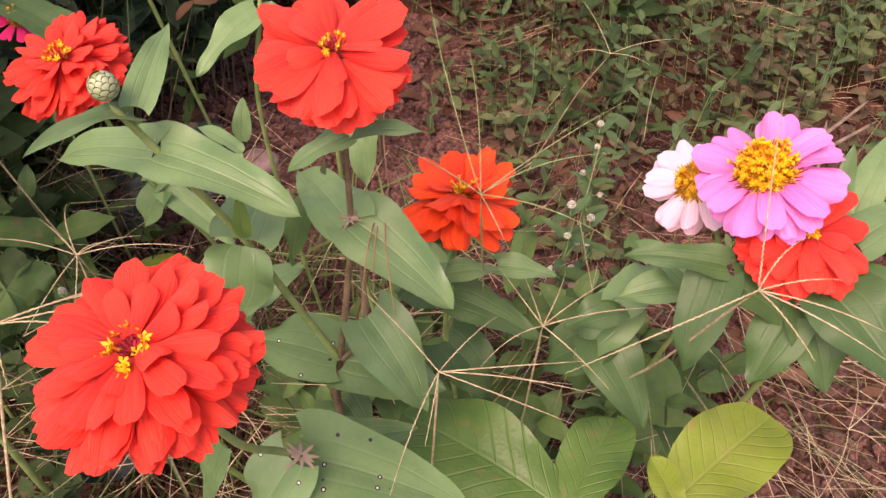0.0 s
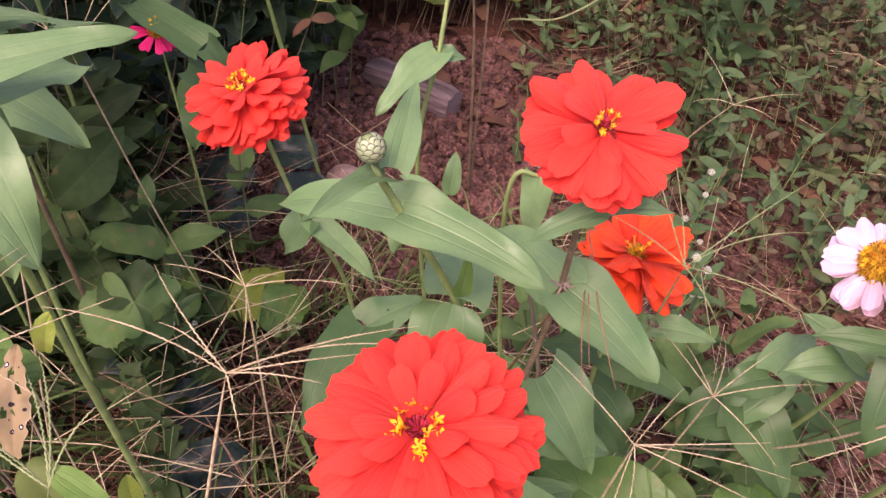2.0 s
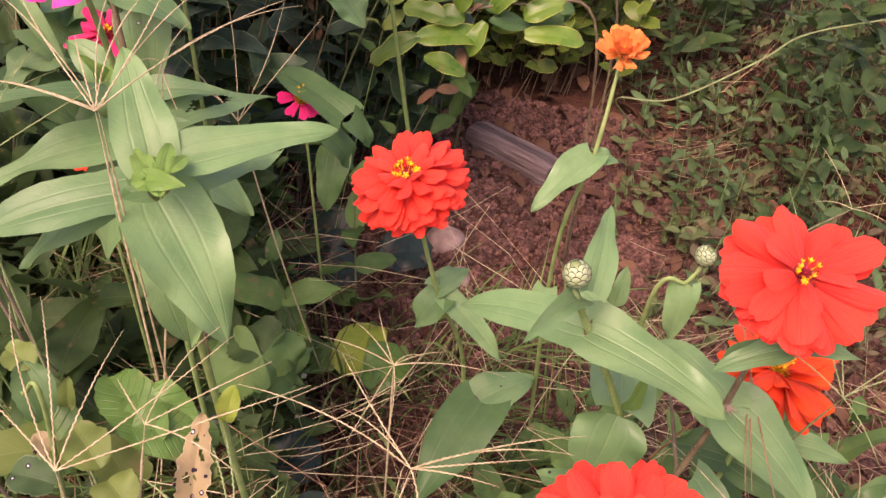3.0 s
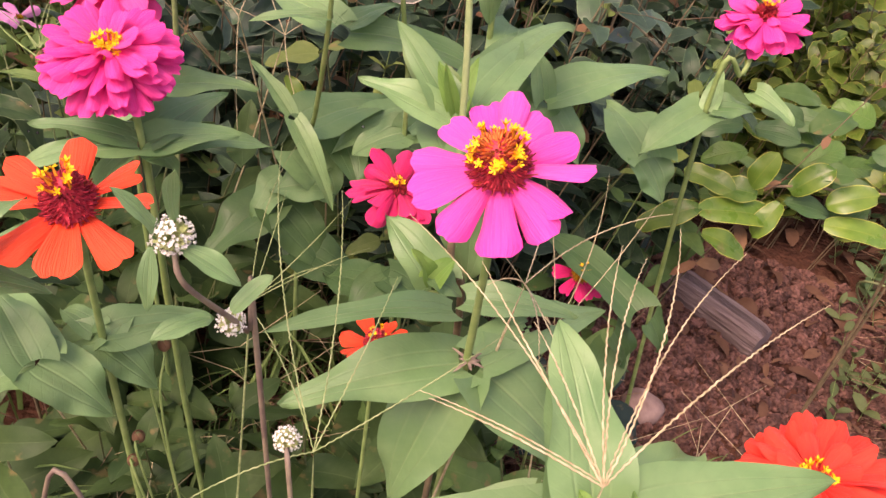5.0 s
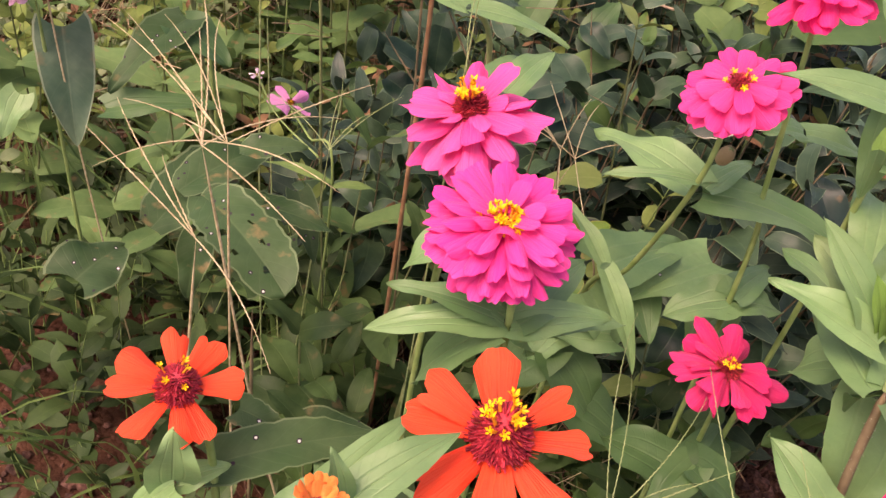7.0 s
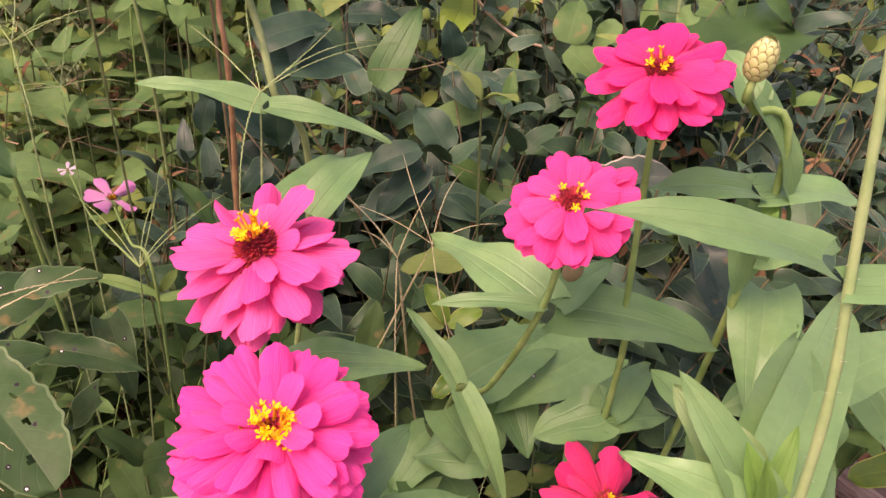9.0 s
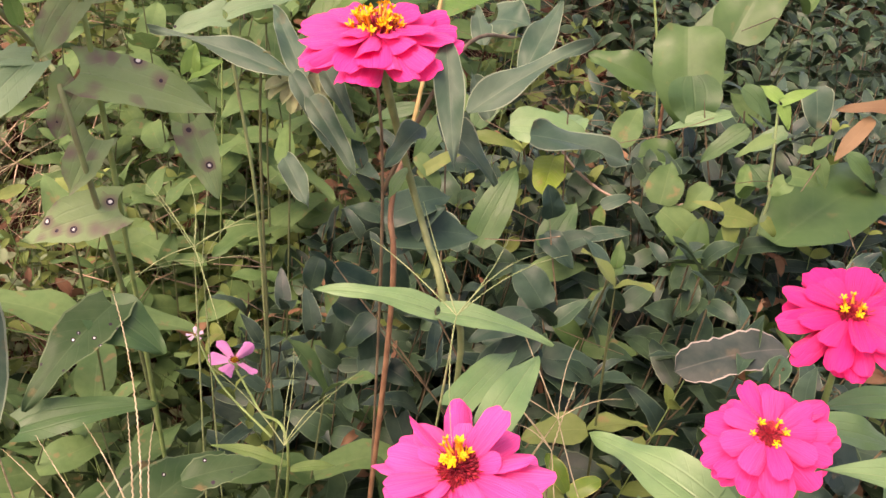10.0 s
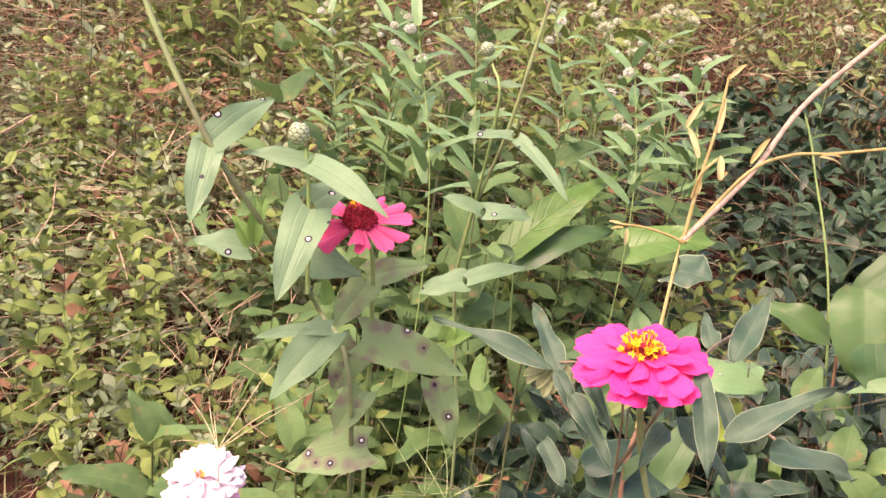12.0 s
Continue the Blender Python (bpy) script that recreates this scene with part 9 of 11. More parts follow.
leaf(p, (-1.026, 1.270, 0.644), (-1.089, 1.286, 0.678), 0.014, LEAF, p=0.4, q=0.7, nu=8, nv=4)
leaf(p, (-1.030, 1.274, 0.656), (-1.000, 1.233, 0.698), 0.014, LEAF, p=0.4, q=0.7, nu=8, nv=4)
globe(p, (-1.060, 1.279, 0.670), 0.0026)
globe(p, (-1.018, 1.288, 0.659), 0.0048)
globe(p, (-1.033, 1.265, 0.648), 0.0070)
globe(p, (-1.053, 1.290, 0.637), 0.0026)
globe(p, (-1.008, 1.277, 0.626), 0.0048)
globe(p, (-1.054, 1.271, 0.615), 0.0070)
globe(p, (-1.031, 1.292, 0.604), 0.0026)

p = plant("tall_weed", -1.015, 1.610, "tall narrow-leaved weed with small cream flower clusters", "weed", "tall weeds")
stem(p, [(-1.015, 1.610), (-1.015, 1.610, 0.323), (-1.158, 1.712, 0.677)], 0.0011, 0.0007, STEM_GREEN)
leaf(p, (-1.040, 1.629, 0.387), (-1.098, 1.582, 0.423), 0.014, LEAF, p=0.4, q=0.7, nu=8, nv=4)
leaf(p, (-1.048, 1.634, 0.406), (-0.962, 1.641, 0.459), 0.014, LEAF, p=0.4, q=0.7, nu=8, nv=4)
leaf(p, (-1.056, 1.640, 0.425), (-1.125, 1.675, 0.478), 0.014, LEAF, p=0.4, q=0.7, nu=8, nv=4)
leaf(p, (-1.064, 1.645, 0.444), (-1.047, 1.588, 0.481), 0.014, LEAF, p=0.4, q=0.7, nu=8, nv=4)
leaf(p, (-1.071, 1.651, 0.463), (-1.030, 1.700, 0.482), 0.014, LEAF, p=0.4, q=0.7, nu=8, nv=4)
leaf(p, (-1.079, 1.656, 0.482), (-1.156, 1.640, 0.497), 0.014, LEAF, p=0.4, q=0.7, nu=8, nv=4)
leaf(p, (-1.087, 1.662, 0.501), (-1.016, 1.638, 0.529), 0.014, LEAF, p=0.4, q=0.7, nu=8, nv=4)
leaf(p, (-1.095, 1.667, 0.521), (-1.123, 1.718, 0.564), 0.014, LEAF, p=0.4, q=0.7, nu=8, nv=4)
leaf(p, (-1.103, 1.673, 0.540), (-1.129, 1.623, 0.588), 0.014, LEAF, p=0.4, q=0.7, nu=8, nv=4)
leaf(p, (-1.110, 1.678, 0.559), (-1.045, 1.702, 0.596), 0.014, LEAF, p=0.4, q=0.7, nu=8, nv=4)
leaf(p, (-1.118, 1.684, 0.578), (-1.187, 1.698, 0.598), 0.014, LEAF, p=0.4, q=0.7, nu=8, nv=4)
leaf(p, (-1.126, 1.689, 0.597), (-1.089, 1.647, 0.610), 0.014, LEAF, p=0.4, q=0.7, nu=8, nv=4)
leaf(p, (-1.134, 1.695, 0.616), (-1.121, 1.743, 0.636), 0.014, LEAF, p=0.4, q=0.7, nu=8, nv=4)
leaf(p, (-1.141, 1.700, 0.635), (-1.195, 1.672, 0.670), 0.014, LEAF, p=0.4, q=0.7, nu=8, nv=4)
leaf(p, (-1.149, 1.706, 0.654), (-1.084, 1.701, 0.697), 0.014, LEAF, p=0.4, q=0.7, nu=8, nv=4)
globe(p, (-1.175, 1.712, 0.677), 0.0026)
globe(p, (-1.132, 1.722, 0.666), 0.0048)
globe(p, (-1.179, 1.698, 0.655), 0.0070)
globe(p, (-1.153, 1.724, 0.644), 0.0026)
globe(p, (-1.145, 1.710, 0.633), 0.0048)
globe(p, (-1.183, 1.705, 0.622), 0.0070)
globe(p, (-1.135, 1.726, 0.611), 0.0026)

p = plant("tall_weed", -0.934, 1.396, "tall narrow-leaved weed with small cream flower clusters", "weed", "tall weeds")
stem(p, [(-0.934, 1.396), (-0.934, 1.396, 0.435), (-1.005, 1.478, 0.654)], 0.0011, 0.0007, STEM_GREEN)
leaf(p, (-0.947, 1.411, 0.474), (-0.922, 1.351, 0.511), 0.014, LEAF, p=0.4, q=0.7, nu=8, nv=4)
leaf(p, (-0.951, 1.415, 0.486), (-0.913, 1.470, 0.539), 0.014, LEAF, p=0.4, q=0.7, nu=8, nv=4)
leaf(p, (-0.954, 1.420, 0.498), (-1.033, 1.398, 0.551), 0.014, LEAF, p=0.4, q=0.7, nu=8, nv=4)
leaf(p, (-0.958, 1.424, 0.510), (-0.880, 1.403, 0.547), 0.014, LEAF, p=0.4, q=0.7, nu=8, nv=4)
leaf(p, (-0.962, 1.429, 0.522), (-0.999, 1.480, 0.541), 0.014, LEAF, p=0.4, q=0.7, nu=8, nv=4)
leaf(p, (-0.966, 1.433, 0.534), (-0.988, 1.379, 0.548), 0.014, LEAF, p=0.4, q=0.7, nu=8, nv=4)
leaf(p, (-0.970, 1.437, 0.545), (-0.903, 1.466, 0.573), 0.014, LEAF, p=0.4, q=0.7, nu=8, nv=4)
leaf(p, (-0.974, 1.442, 0.557), (-1.049, 1.452, 0.601), 0.014, LEAF, p=0.4, q=0.7, nu=8, nv=4)
leaf(p, (-0.978, 1.446, 0.569), (-0.933, 1.404, 0.618), 0.014, LEAF, p=0.4, q=0.7, nu=8, nv=4)
leaf(p, (-0.981, 1.451, 0.581), (-0.974, 1.502, 0.618), 0.014, LEAF, p=0.4, q=0.7, nu=8, nv=4)
leaf(p, (-0.985, 1.455, 0.593), (-1.039, 1.421, 0.613), 0.014, LEAF, p=0.4, q=0.7, nu=8, nv=4)
leaf(p, (-0.989, 1.460, 0.605), (-0.919, 1.459, 0.617), 0.014, LEAF, p=0.4, q=0.7, nu=8, nv=4)
leaf(p, (-0.993, 1.464, 0.617), (-1.043, 1.497, 0.636), 0.014, LEAF, p=0.4, q=0.7, nu=8, nv=4)
leaf(p, (-0.997, 1.468, 0.628), (-0.992, 1.421, 0.663), 0.014, LEAF, p=0.4, q=0.7, nu=8, nv=4)
leaf(p, (-1.001, 1.473, 0.640), (-0.960, 1.509, 0.683), 0.014, LEAF, p=0.4, q=0.7, nu=8, nv=4)
globe(p, (-0.998, 1.478, 0.654), 0.0026)
globe(p, (-0.994, 1.487, 0.643), 0.0048)
globe(p, (-1.029, 1.464, 0.632), 0.0070)
globe(p, (-0.981, 1.489, 0.621), 0.0026)
globe(p, (-1.017, 1.476, 0.610), 0.0048)
globe(p, (-1.012, 1.471, 0.599), 0.0070)
globe(p, (-0.983, 1.492, 0.588), 0.0026)

p = plant("tall_weed", -1.520, 1.301, "tall narrow-leaved weed with small cream flower clusters", "weed", "tall weeds")
stem(p, [(-1.520, 1.301), (-1.520, 1.301, 0.290), (-1.674, 1.397, 0.643)], 0.0011, 0.0007, STEM_GREEN)
leaf(p, (-1.547, 1.318, 0.353), (-1.463, 1.301, 0.389), 0.014, LEAF, p=0.4, q=0.7, nu=8, nv=4)
leaf(p, (-1.556, 1.323, 0.372), (-1.601, 1.376, 0.425), 0.014, LEAF, p=0.4, q=0.7, nu=8, nv=4)
leaf(p, (-1.564, 1.329, 0.391), (-1.581, 1.270, 0.444), 0.014, LEAF, p=0.4, q=0.7, nu=8, nv=4)
leaf(p, (-1.572, 1.334, 0.410), (-1.505, 1.369, 0.447), 0.014, LEAF, p=0.4, q=0.7, nu=8, nv=4)
leaf(p, (-1.581, 1.339, 0.429), (-1.662, 1.345, 0.449), 0.014, LEAF, p=0.4, q=0.7, nu=8, nv=4)
leaf(p, (-1.589, 1.344, 0.449), (-1.536, 1.302, 0.463), 0.014, LEAF, p=0.4, q=0.7, nu=8, nv=4)
leaf(p, (-1.597, 1.349, 0.468), (-1.596, 1.405, 0.495), 0.014, LEAF, p=0.4, q=0.7, nu=8, nv=4)
leaf(p, (-1.606, 1.355, 0.487), (-1.659, 1.315, 0.530), 0.014, LEAF, p=0.4, q=0.7, nu=8, nv=4)
leaf(p, (-1.614, 1.360, 0.506), (-1.539, 1.363, 0.554), 0.014, LEAF, p=0.4, q=0.7, nu=8, nv=4)
leaf(p, (-1.622, 1.365, 0.525), (-1.680, 1.397, 0.562), 0.014, LEAF, p=0.4, q=0.7, nu=8, nv=4)
leaf(p, (-1.630, 1.370, 0.544), (-1.619, 1.320, 0.564), 0.014, LEAF, p=0.4, q=0.7, nu=8, nv=4)
leaf(p, (-1.639, 1.375, 0.563), (-1.600, 1.417, 0.576), 0.014, LEAF, p=0.4, q=0.7, nu=8, nv=4)
leaf(p, (-1.647, 1.381, 0.582), (-1.714, 1.369, 0.602), 0.014, LEAF, p=0.4, q=0.7, nu=8, nv=4)
leaf(p, (-1.655, 1.386, 0.601), (-1.596, 1.363, 0.636), 0.014, LEAF, p=0.4, q=0.7, nu=8, nv=4)
leaf(p, (-1.664, 1.391, 0.620), (-1.685, 1.435, 0.663), 0.014, LEAF, p=0.4, q=0.7, nu=8, nv=4)
globe(p, (-1.649, 1.397, 0.643), 0.0026)
globe(p, (-1.687, 1.407, 0.632), 0.0048)
globe(p, (-1.679, 1.383, 0.621), 0.0070)
globe(p, (-1.653, 1.408, 0.610), 0.0026)
globe(p, (-1.699, 1.395, 0.599), 0.0048)
globe(p, (-1.656, 1.390, 0.588), 0.0070)
globe(p, (-1.673, 1.411, 0.577), 0.0026)

p = plant("tall_weed", -1.413, 1.277, "tall narrow-leaved weed with small cream flower clusters", "weed", "tall weeds")
stem(p, [(-1.413, 1.277), (-1.413, 1.277, 0.377), (-1.510, 1.370, 0.650)], 0.0011, 0.0007, STEM_GREEN)
leaf(p, (-1.430, 1.294, 0.426), (-1.364, 1.335, 0.463), 0.014, LEAF, p=0.4, q=0.7, nu=8, nv=4)
leaf(p, (-1.436, 1.299, 0.441), (-1.522, 1.300, 0.494), 0.014, LEAF, p=0.4, q=0.7, nu=8, nv=4)
leaf(p, (-1.441, 1.304, 0.456), (-1.380, 1.262, 0.509), 0.014, LEAF, p=0.4, q=0.7, nu=8, nv=4)
leaf(p, (-1.446, 1.309, 0.471), (-1.452, 1.367, 0.508), 0.014, LEAF, p=0.4, q=0.7, nu=8, nv=4)
leaf(p, (-1.452, 1.314, 0.485), (-1.503, 1.269, 0.504), 0.014, LEAF, p=0.4, q=0.7, nu=8, nv=4)
leaf(p, (-1.457, 1.319, 0.500), (-1.378, 1.327, 0.515), 0.014, LEAF, p=0.4, q=0.7, nu=8, nv=4)
leaf(p, (-1.462, 1.324, 0.515), (-1.527, 1.355, 0.542), 0.014, LEAF, p=0.4, q=0.7, nu=8, nv=4)
leaf(p, (-1.467, 1.329, 0.529), (-1.449, 1.276, 0.573), 0.014, LEAF, p=0.4, q=0.7, nu=8, nv=4)
leaf(p, (-1.473, 1.334, 0.544), (-1.436, 1.380, 0.593), 0.014, LEAF, p=0.4, q=0.7, nu=8, nv=4)
leaf(p, (-1.478, 1.339, 0.559), (-1.548, 1.322, 0.596), 0.014, LEAF, p=0.4, q=0.7, nu=8, nv=4)
leaf(p, (-1.483, 1.344, 0.574), (-1.417, 1.323, 0.594), 0.014, LEAF, p=0.4, q=0.7, nu=8, nv=4)
leaf(p, (-1.488, 1.349, 0.588), (-1.517, 1.394, 0.601), 0.014, LEAF, p=0.4, q=0.7, nu=8, nv=4)
leaf(p, (-1.494, 1.354, 0.603), (-1.516, 1.308, 0.623), 0.014, LEAF, p=0.4, q=0.7, nu=8, nv=4)
leaf(p, (-1.499, 1.359, 0.618), (-1.440, 1.381, 0.652), 0.014, LEAF, p=0.4, q=0.7, nu=8, nv=4)
leaf(p, (-1.504, 1.364, 0.632), (-1.568, 1.375, 0.675), 0.014, LEAF, p=0.4, q=0.7, nu=8, nv=4)
globe(p, (-1.491, 1.370, 0.650), 0.0026)
globe(p, (-1.536, 1.379, 0.639), 0.0048)
globe(p, (-1.492, 1.356, 0.628), 0.0070)
globe(p, (-1.512, 1.381, 0.617), 0.0026)
globe(p, (-1.527, 1.367, 0.606), 0.0048)
globe(p, (-1.485, 1.362, 0.595), 0.0070)
globe(p, (-1.532, 1.383, 0.584), 0.0026)

p = plant("broad_leaf_plant", -1.030, 1.160, "weed with wide shiny green leaves among the tall weeds", "weed", "")
stem(p, [(-1.030, 1.160), (-1.079, 1.117, 0.412)], 0.0016, 0.0012, STEM_GREEN)
leaf(p, (-1.082, 1.115, 0.412), (-1.012, 1.260, 0.512), 0.053, LEAF_GLOSSY, face=(0.20, -0.43, 0.88))
leaf(p, (-1.078, 1.112, 0.398), (-0.985, 1.212, 0.447), 0.053, LEAF_DEEP, face=(0.24, -0.52, 0.82))
leaf(p, (-0.910, 1.060, 0.482), (-0.830, 1.116, 0.503), 0.052, LEAF_GLOSSY, face=(0.14, -0.46, 0.88))
leaf(p, (-0.845, 1.037, 0.482), (-0.805, 1.025, 0.487), 0.054, LEAF_TEAL, face=(0.14, -0.57, 0.81))

p = plant("grass_stalk", -0.600, 1.250, "single upright green grass stalk", "grass", "grass stalks")
stem(p, [(-0.600, 1.250), (-0.695, 1.214, 0.402), (-0.774, 1.249, 0.594), (-0.802, 1.256, 0.649)], 0.0017, 0.0012, STEM_GREEN)

def seed_haze(root, height, spread, seed):
    """A weed gone to seed: a stalk under a haze of fine purple-brown branchlets with tiny grains."""
    rng = np.random.default_rng(seed)
    ob = plant("seed_weed", *root, "weed gone to seed with a fine purple-brown haze", "weed")
    g0 = float(ground_z(*root))
    top = np.array((root[0], root[1], g0 + height))
    stem(ob, [root, tuple(top)], 0.0012, 0.0007, STEM_PURPLE, "stalk")
    n = 260
    a = top - np.array((0, 0, 1.0)) * rng.uniform(0, 0.10, (n, 1)) - np.array(ob.matrix_basis.translation)
    b = a + rng.normal(0, 1, (n, 3)) * np.array((spread, spread, 0.6 * spread)) + np.array((0, 0, 0.03))
    head = part("seed_head", needles("seed_head", a, b, 0.00018, STEM_PURPLE), ob, "haze of fine branchlets")
    c = (a + b) / 2 + rng.normal(0, 0.006, (n, 3))
    tagged(part("grain_cover", needles("grain_cover", np.vstack([b, c]), np.vstack([b, c]) + rng.normal(0, 0.0022, (2 * n, 3)), 0.0008, SEED_GRAIN), head), "tiny purple-brown grains", kind="stuff")


SEED_GRAIN = plain_material("seed grain", (0.20, 0.12, 0.10), (0.34, 0.24, 0.18), 300, 0.8, per_island=True)
seed_haze((-1.289, 1.242), 0.660, 0.035, 5)
p = plant("vine", 0.330, 1.450, "thin pale vine arching over the weeds", "vine", "")
stem(p, [(0.050, 1.220), (-0.046, 1.043, 0.043), (0.026, 1.030, 0.065), (0.125, 1.064, 0.119), (0.191, 1.119, 0.142), (0.326, 1.187, 0.155)], 0.0015, 0.0012, STEM_TINGED)

b = plant("dry_stick", 0.384, 0.744, "dry purple-grey stick lying over brown litter", "stick", "dry sticks")
stem(b, [(0.384, 0.744, -0.100), (0.499, 0.866, -0.070)], 0.0028, 0.0018, STEM_PURPLE, "stick")

b = plant("dry_stick", 0.416, 0.739, "dry purple-grey stick lying over brown litter", "stick", "dry sticks")
stem(b, [(0.416, 0.739, -0.080), (0.486, 0.856, -0.050)], 0.0028, 0.0018, STEM_PURPLE, "stick")

b = plant("dry_stick", 0.447, 0.761, "dry purple-grey stick lying over brown litter", "stick", "dry sticks")
stem(b, [(0.447, 0.761, -0.060), (0.486, 0.861, -0.030)], 0.0028, 0.0018, STEM_PURPLE, "stick")

b = plant("dry_stick", 0.434, 0.788, "dry purple-grey stick lying over brown litter", "stick", "dry sticks")
stem(b, [(0.434, 0.788, -0.040), (0.532, 0.832, -0.010)], 0.0028, 0.0018, STEM_PURPLE, "stick")

b = plant("dry_stick", 0.403, 0.761, "dry purple-grey stick lying over brown litter", "stick", "dry sticks")
stem(b, [(0.403, 0.761, -0.020), (0.520, 0.847, 0.010)], 0.0028, 0.0018, STEM_PURPLE, "stick")

p = plant("lance_leaf_shoot", -0.805, 0.888, "leafy shoot with grey-green lance leaves above dark shrub", "shrub", "lance-leaved shoots")
stem(p, [(-0.805, 0.888), (-0.805, 0.888, 0.241), (-0.839, 0.927, 0.424)], 0.0012, 0.0008, STEM_BROWN)
leaf(p, (-0.834, 0.924, 0.418), (-0.854, 0.900, 0.372), 0.022, LEAF_DEEP, face=(0.25, -0.55, 0.80), p=0.4, nu=10, nv=6)
leaf(p, (-0.834, 0.929, 0.425), (-0.856, 0.958, 0.459), 0.025, LEAF_DEEP, face=(0.25, -0.55, 0.79), p=0.4, nu=10, nv=6)
leaf(p, (-0.862, 0.917, 0.420), (-0.906, 0.901, 0.397), 0.015, LEAF_DEEP, face=(0.27, -0.54, 0.80), p=0.4, nu=10, nv=6)
leaf(p, (-0.810, 0.928, 0.413), (-0.799, 0.975, 0.459), 0.023, LEAF_DEEP, face=(0.23, -0.55, 0.80), p=0.4, nu=10, nv=6)
leaf(p, (-0.808, 0.924, 0.407), (-0.765, 0.943, 0.398), 0.013, LEAF_LIME, face=(0.23, -0.55, 0.80), p=0.4, nu=10, nv=6)
leaf(p, (-0.842, 0.888, 0.368), (-0.812, 0.926, 0.392), 0.013, LEAF_LIME, face=(0.25, -0.51, 0.82), p=0.4, nu=10, nv=6)
leaf(p, (-0.837, 0.882, 0.356), (-0.847, 0.865, 0.317), 0.015, LEAF_DEEP, face=(0.25, -0.50, 0.83), p=0.4, nu=10, nv=6)
leaf(p, (-0.783, 0.872, 0.318), (-0.817, 0.889, 0.340), 0.023, LEAF_TEAL, face=(0.20, -0.49, 0.85), p=0.4, nu=10, nv=6)
leaf(p, (-0.773, 0.879, 0.324), (-0.765, 0.935, 0.384), 0.033, LEAF_DEEP, face=(0.19, -0.50, 0.84), p=0.4, nu=10, nv=6)
leaf(p, (-0.850, 0.896, 0.383), (-0.822, 0.897, 0.355), 0.017, WEED_FRESH, face=(0.26, -0.52, 0.81), p=0.4, nu=10, nv=6)
leaf(p, (-0.824, 0.939, 0.435), (-0.842, 0.925, 0.405), 0.015, WEED_FRESH, face=(0.24, -0.56, 0.79), p=0.4, nu=10, nv=6)
leaf(p, (-0.866, 0.889, 0.380), (-0.849, 0.879, 0.339), 0.015, WEED_FRESH, face=(0.27, -0.51, 0.82), p=0.4, nu=10, nv=6)

p = plant("lance_leaf_shoot", -0.713, 0.981, "leafy shoot with a broad pale leaf above dark shrub", "shrub", "lance-leaved shoots")
stem(p, [(-0.713, 0.981), (-0.713, 0.981, 0.227), (-0.741, 0.973, 0.449)], 0.0012, 0.0008, STEM_BROWN)
leaf(p, (-0.784, 0.949, 0.415), (-0.718, 0.981, 0.413), 0.037, face=(0.20, -0.57, 0.80), p=0.4, nu=10, nv=6)
leaf(p, (-0.717, 0.909, 0.325), (-0.707, 0.948, 0.361), 0.031, LEAF_DEEP, face=(0.15, -0.52, 0.84), p=0.4, nu=10, nv=6)
leaf(p, (-0.723, 0.893, 0.304), (-0.679, 0.925, 0.313), 0.026, WEED_FRESH, face=(0.15, -0.50, 0.85), p=0.4, nu=10, nv=6)
leaf(p, (-0.691, 0.927, 0.340), (-0.651, 0.955, 0.345), 0.015, LEAF_TEAL, face=(0.12, -0.54, 0.83), p=0.4, nu=10, nv=6)
leaf(p, (-0.683, 0.947, 0.366), (-0.662, 0.970, 0.373), 0.014, LEAF_TEAL, face=(0.12, -0.56, 0.82), p=0.4, nu=10, nv=6)
leaf(p, (-0.687, 0.978, 0.415), (-0.682, 1.012, 0.444), 0.026, WEED_FRESH, face=(0.12, -0.59, 0.80), p=0.4, nu=10, nv=6)

p = plant("lance_leaf_shoot", -0.569, 1.022, "leafy shoot with grey-green lance leaves and a vine", "shrub", "lance-leaved shoots")
stem(p, [(-0.569, 1.022), (-0.569, 1.022, 0.260), (-0.628, 0.997, 0.472)], 0.0012, 0.0008, STEM_BROWN)
leaf(p, (-0.585, 1.010, 0.453), (-0.614, 0.989, 0.417), 0.018, LEAF_DEEP, face=(0.04, -0.62, 0.78), p=0.4, nu=10, nv=6)
leaf(p, (-0.554, 1.021, 0.456), (-0.576, 1.010, 0.432), 0.017, face=(0.01, -0.63, 0.78), p=0.4, nu=10, nv=6)
leaf(p, (-0.602, 1.010, 0.461), (-0.653, 0.990, 0.436), 0.015, face=(0.05, -0.63, 0.78), p=0.4, nu=10, nv=6)
leaf(p, (-0.645, 1.013, 0.484), (-0.628, 1.001, 0.441), 0.048, LEAF_DEEP, face=(0.09, -0.64, 0.77), p=0.4, nu=10, nv=6)
leaf(p, (-0.601, 1.025, 0.483), (-0.569, 1.030, 0.457), 0.020, LEAF_DEEP, face=(0.05, -0.64, 0.77), p=0.4, nu=10, nv=6)
leaf(p, (-0.542, 1.049, 0.493), (-0.529, 1.041, 0.457), 0.028, LEAF_TEAL, face=(0.00, -0.65, 0.76), p=0.4, nu=10, nv=6)
leaf(p, (-0.634, 0.949, 0.384), (-0.638, 0.979, 0.413), 0.033, WEED_FRESH, face=(0.08, -0.57, 0.82), p=0.4, nu=10, nv=6)
leaf(p, (-0.632, 0.946, 0.380), (-0.584, 0.951, 0.346), 0.033, WEED_FRESH, face=(0.08, -0.57, 0.82), p=0.4, nu=10, nv=6)
leaf(p, (-0.498, 1.032, 0.447), (-0.466, 1.036, 0.421), 0.017, LEAF_DEEP, face=(-0.03, -0.62, 0.78), p=0.4, nu=10, nv=6)
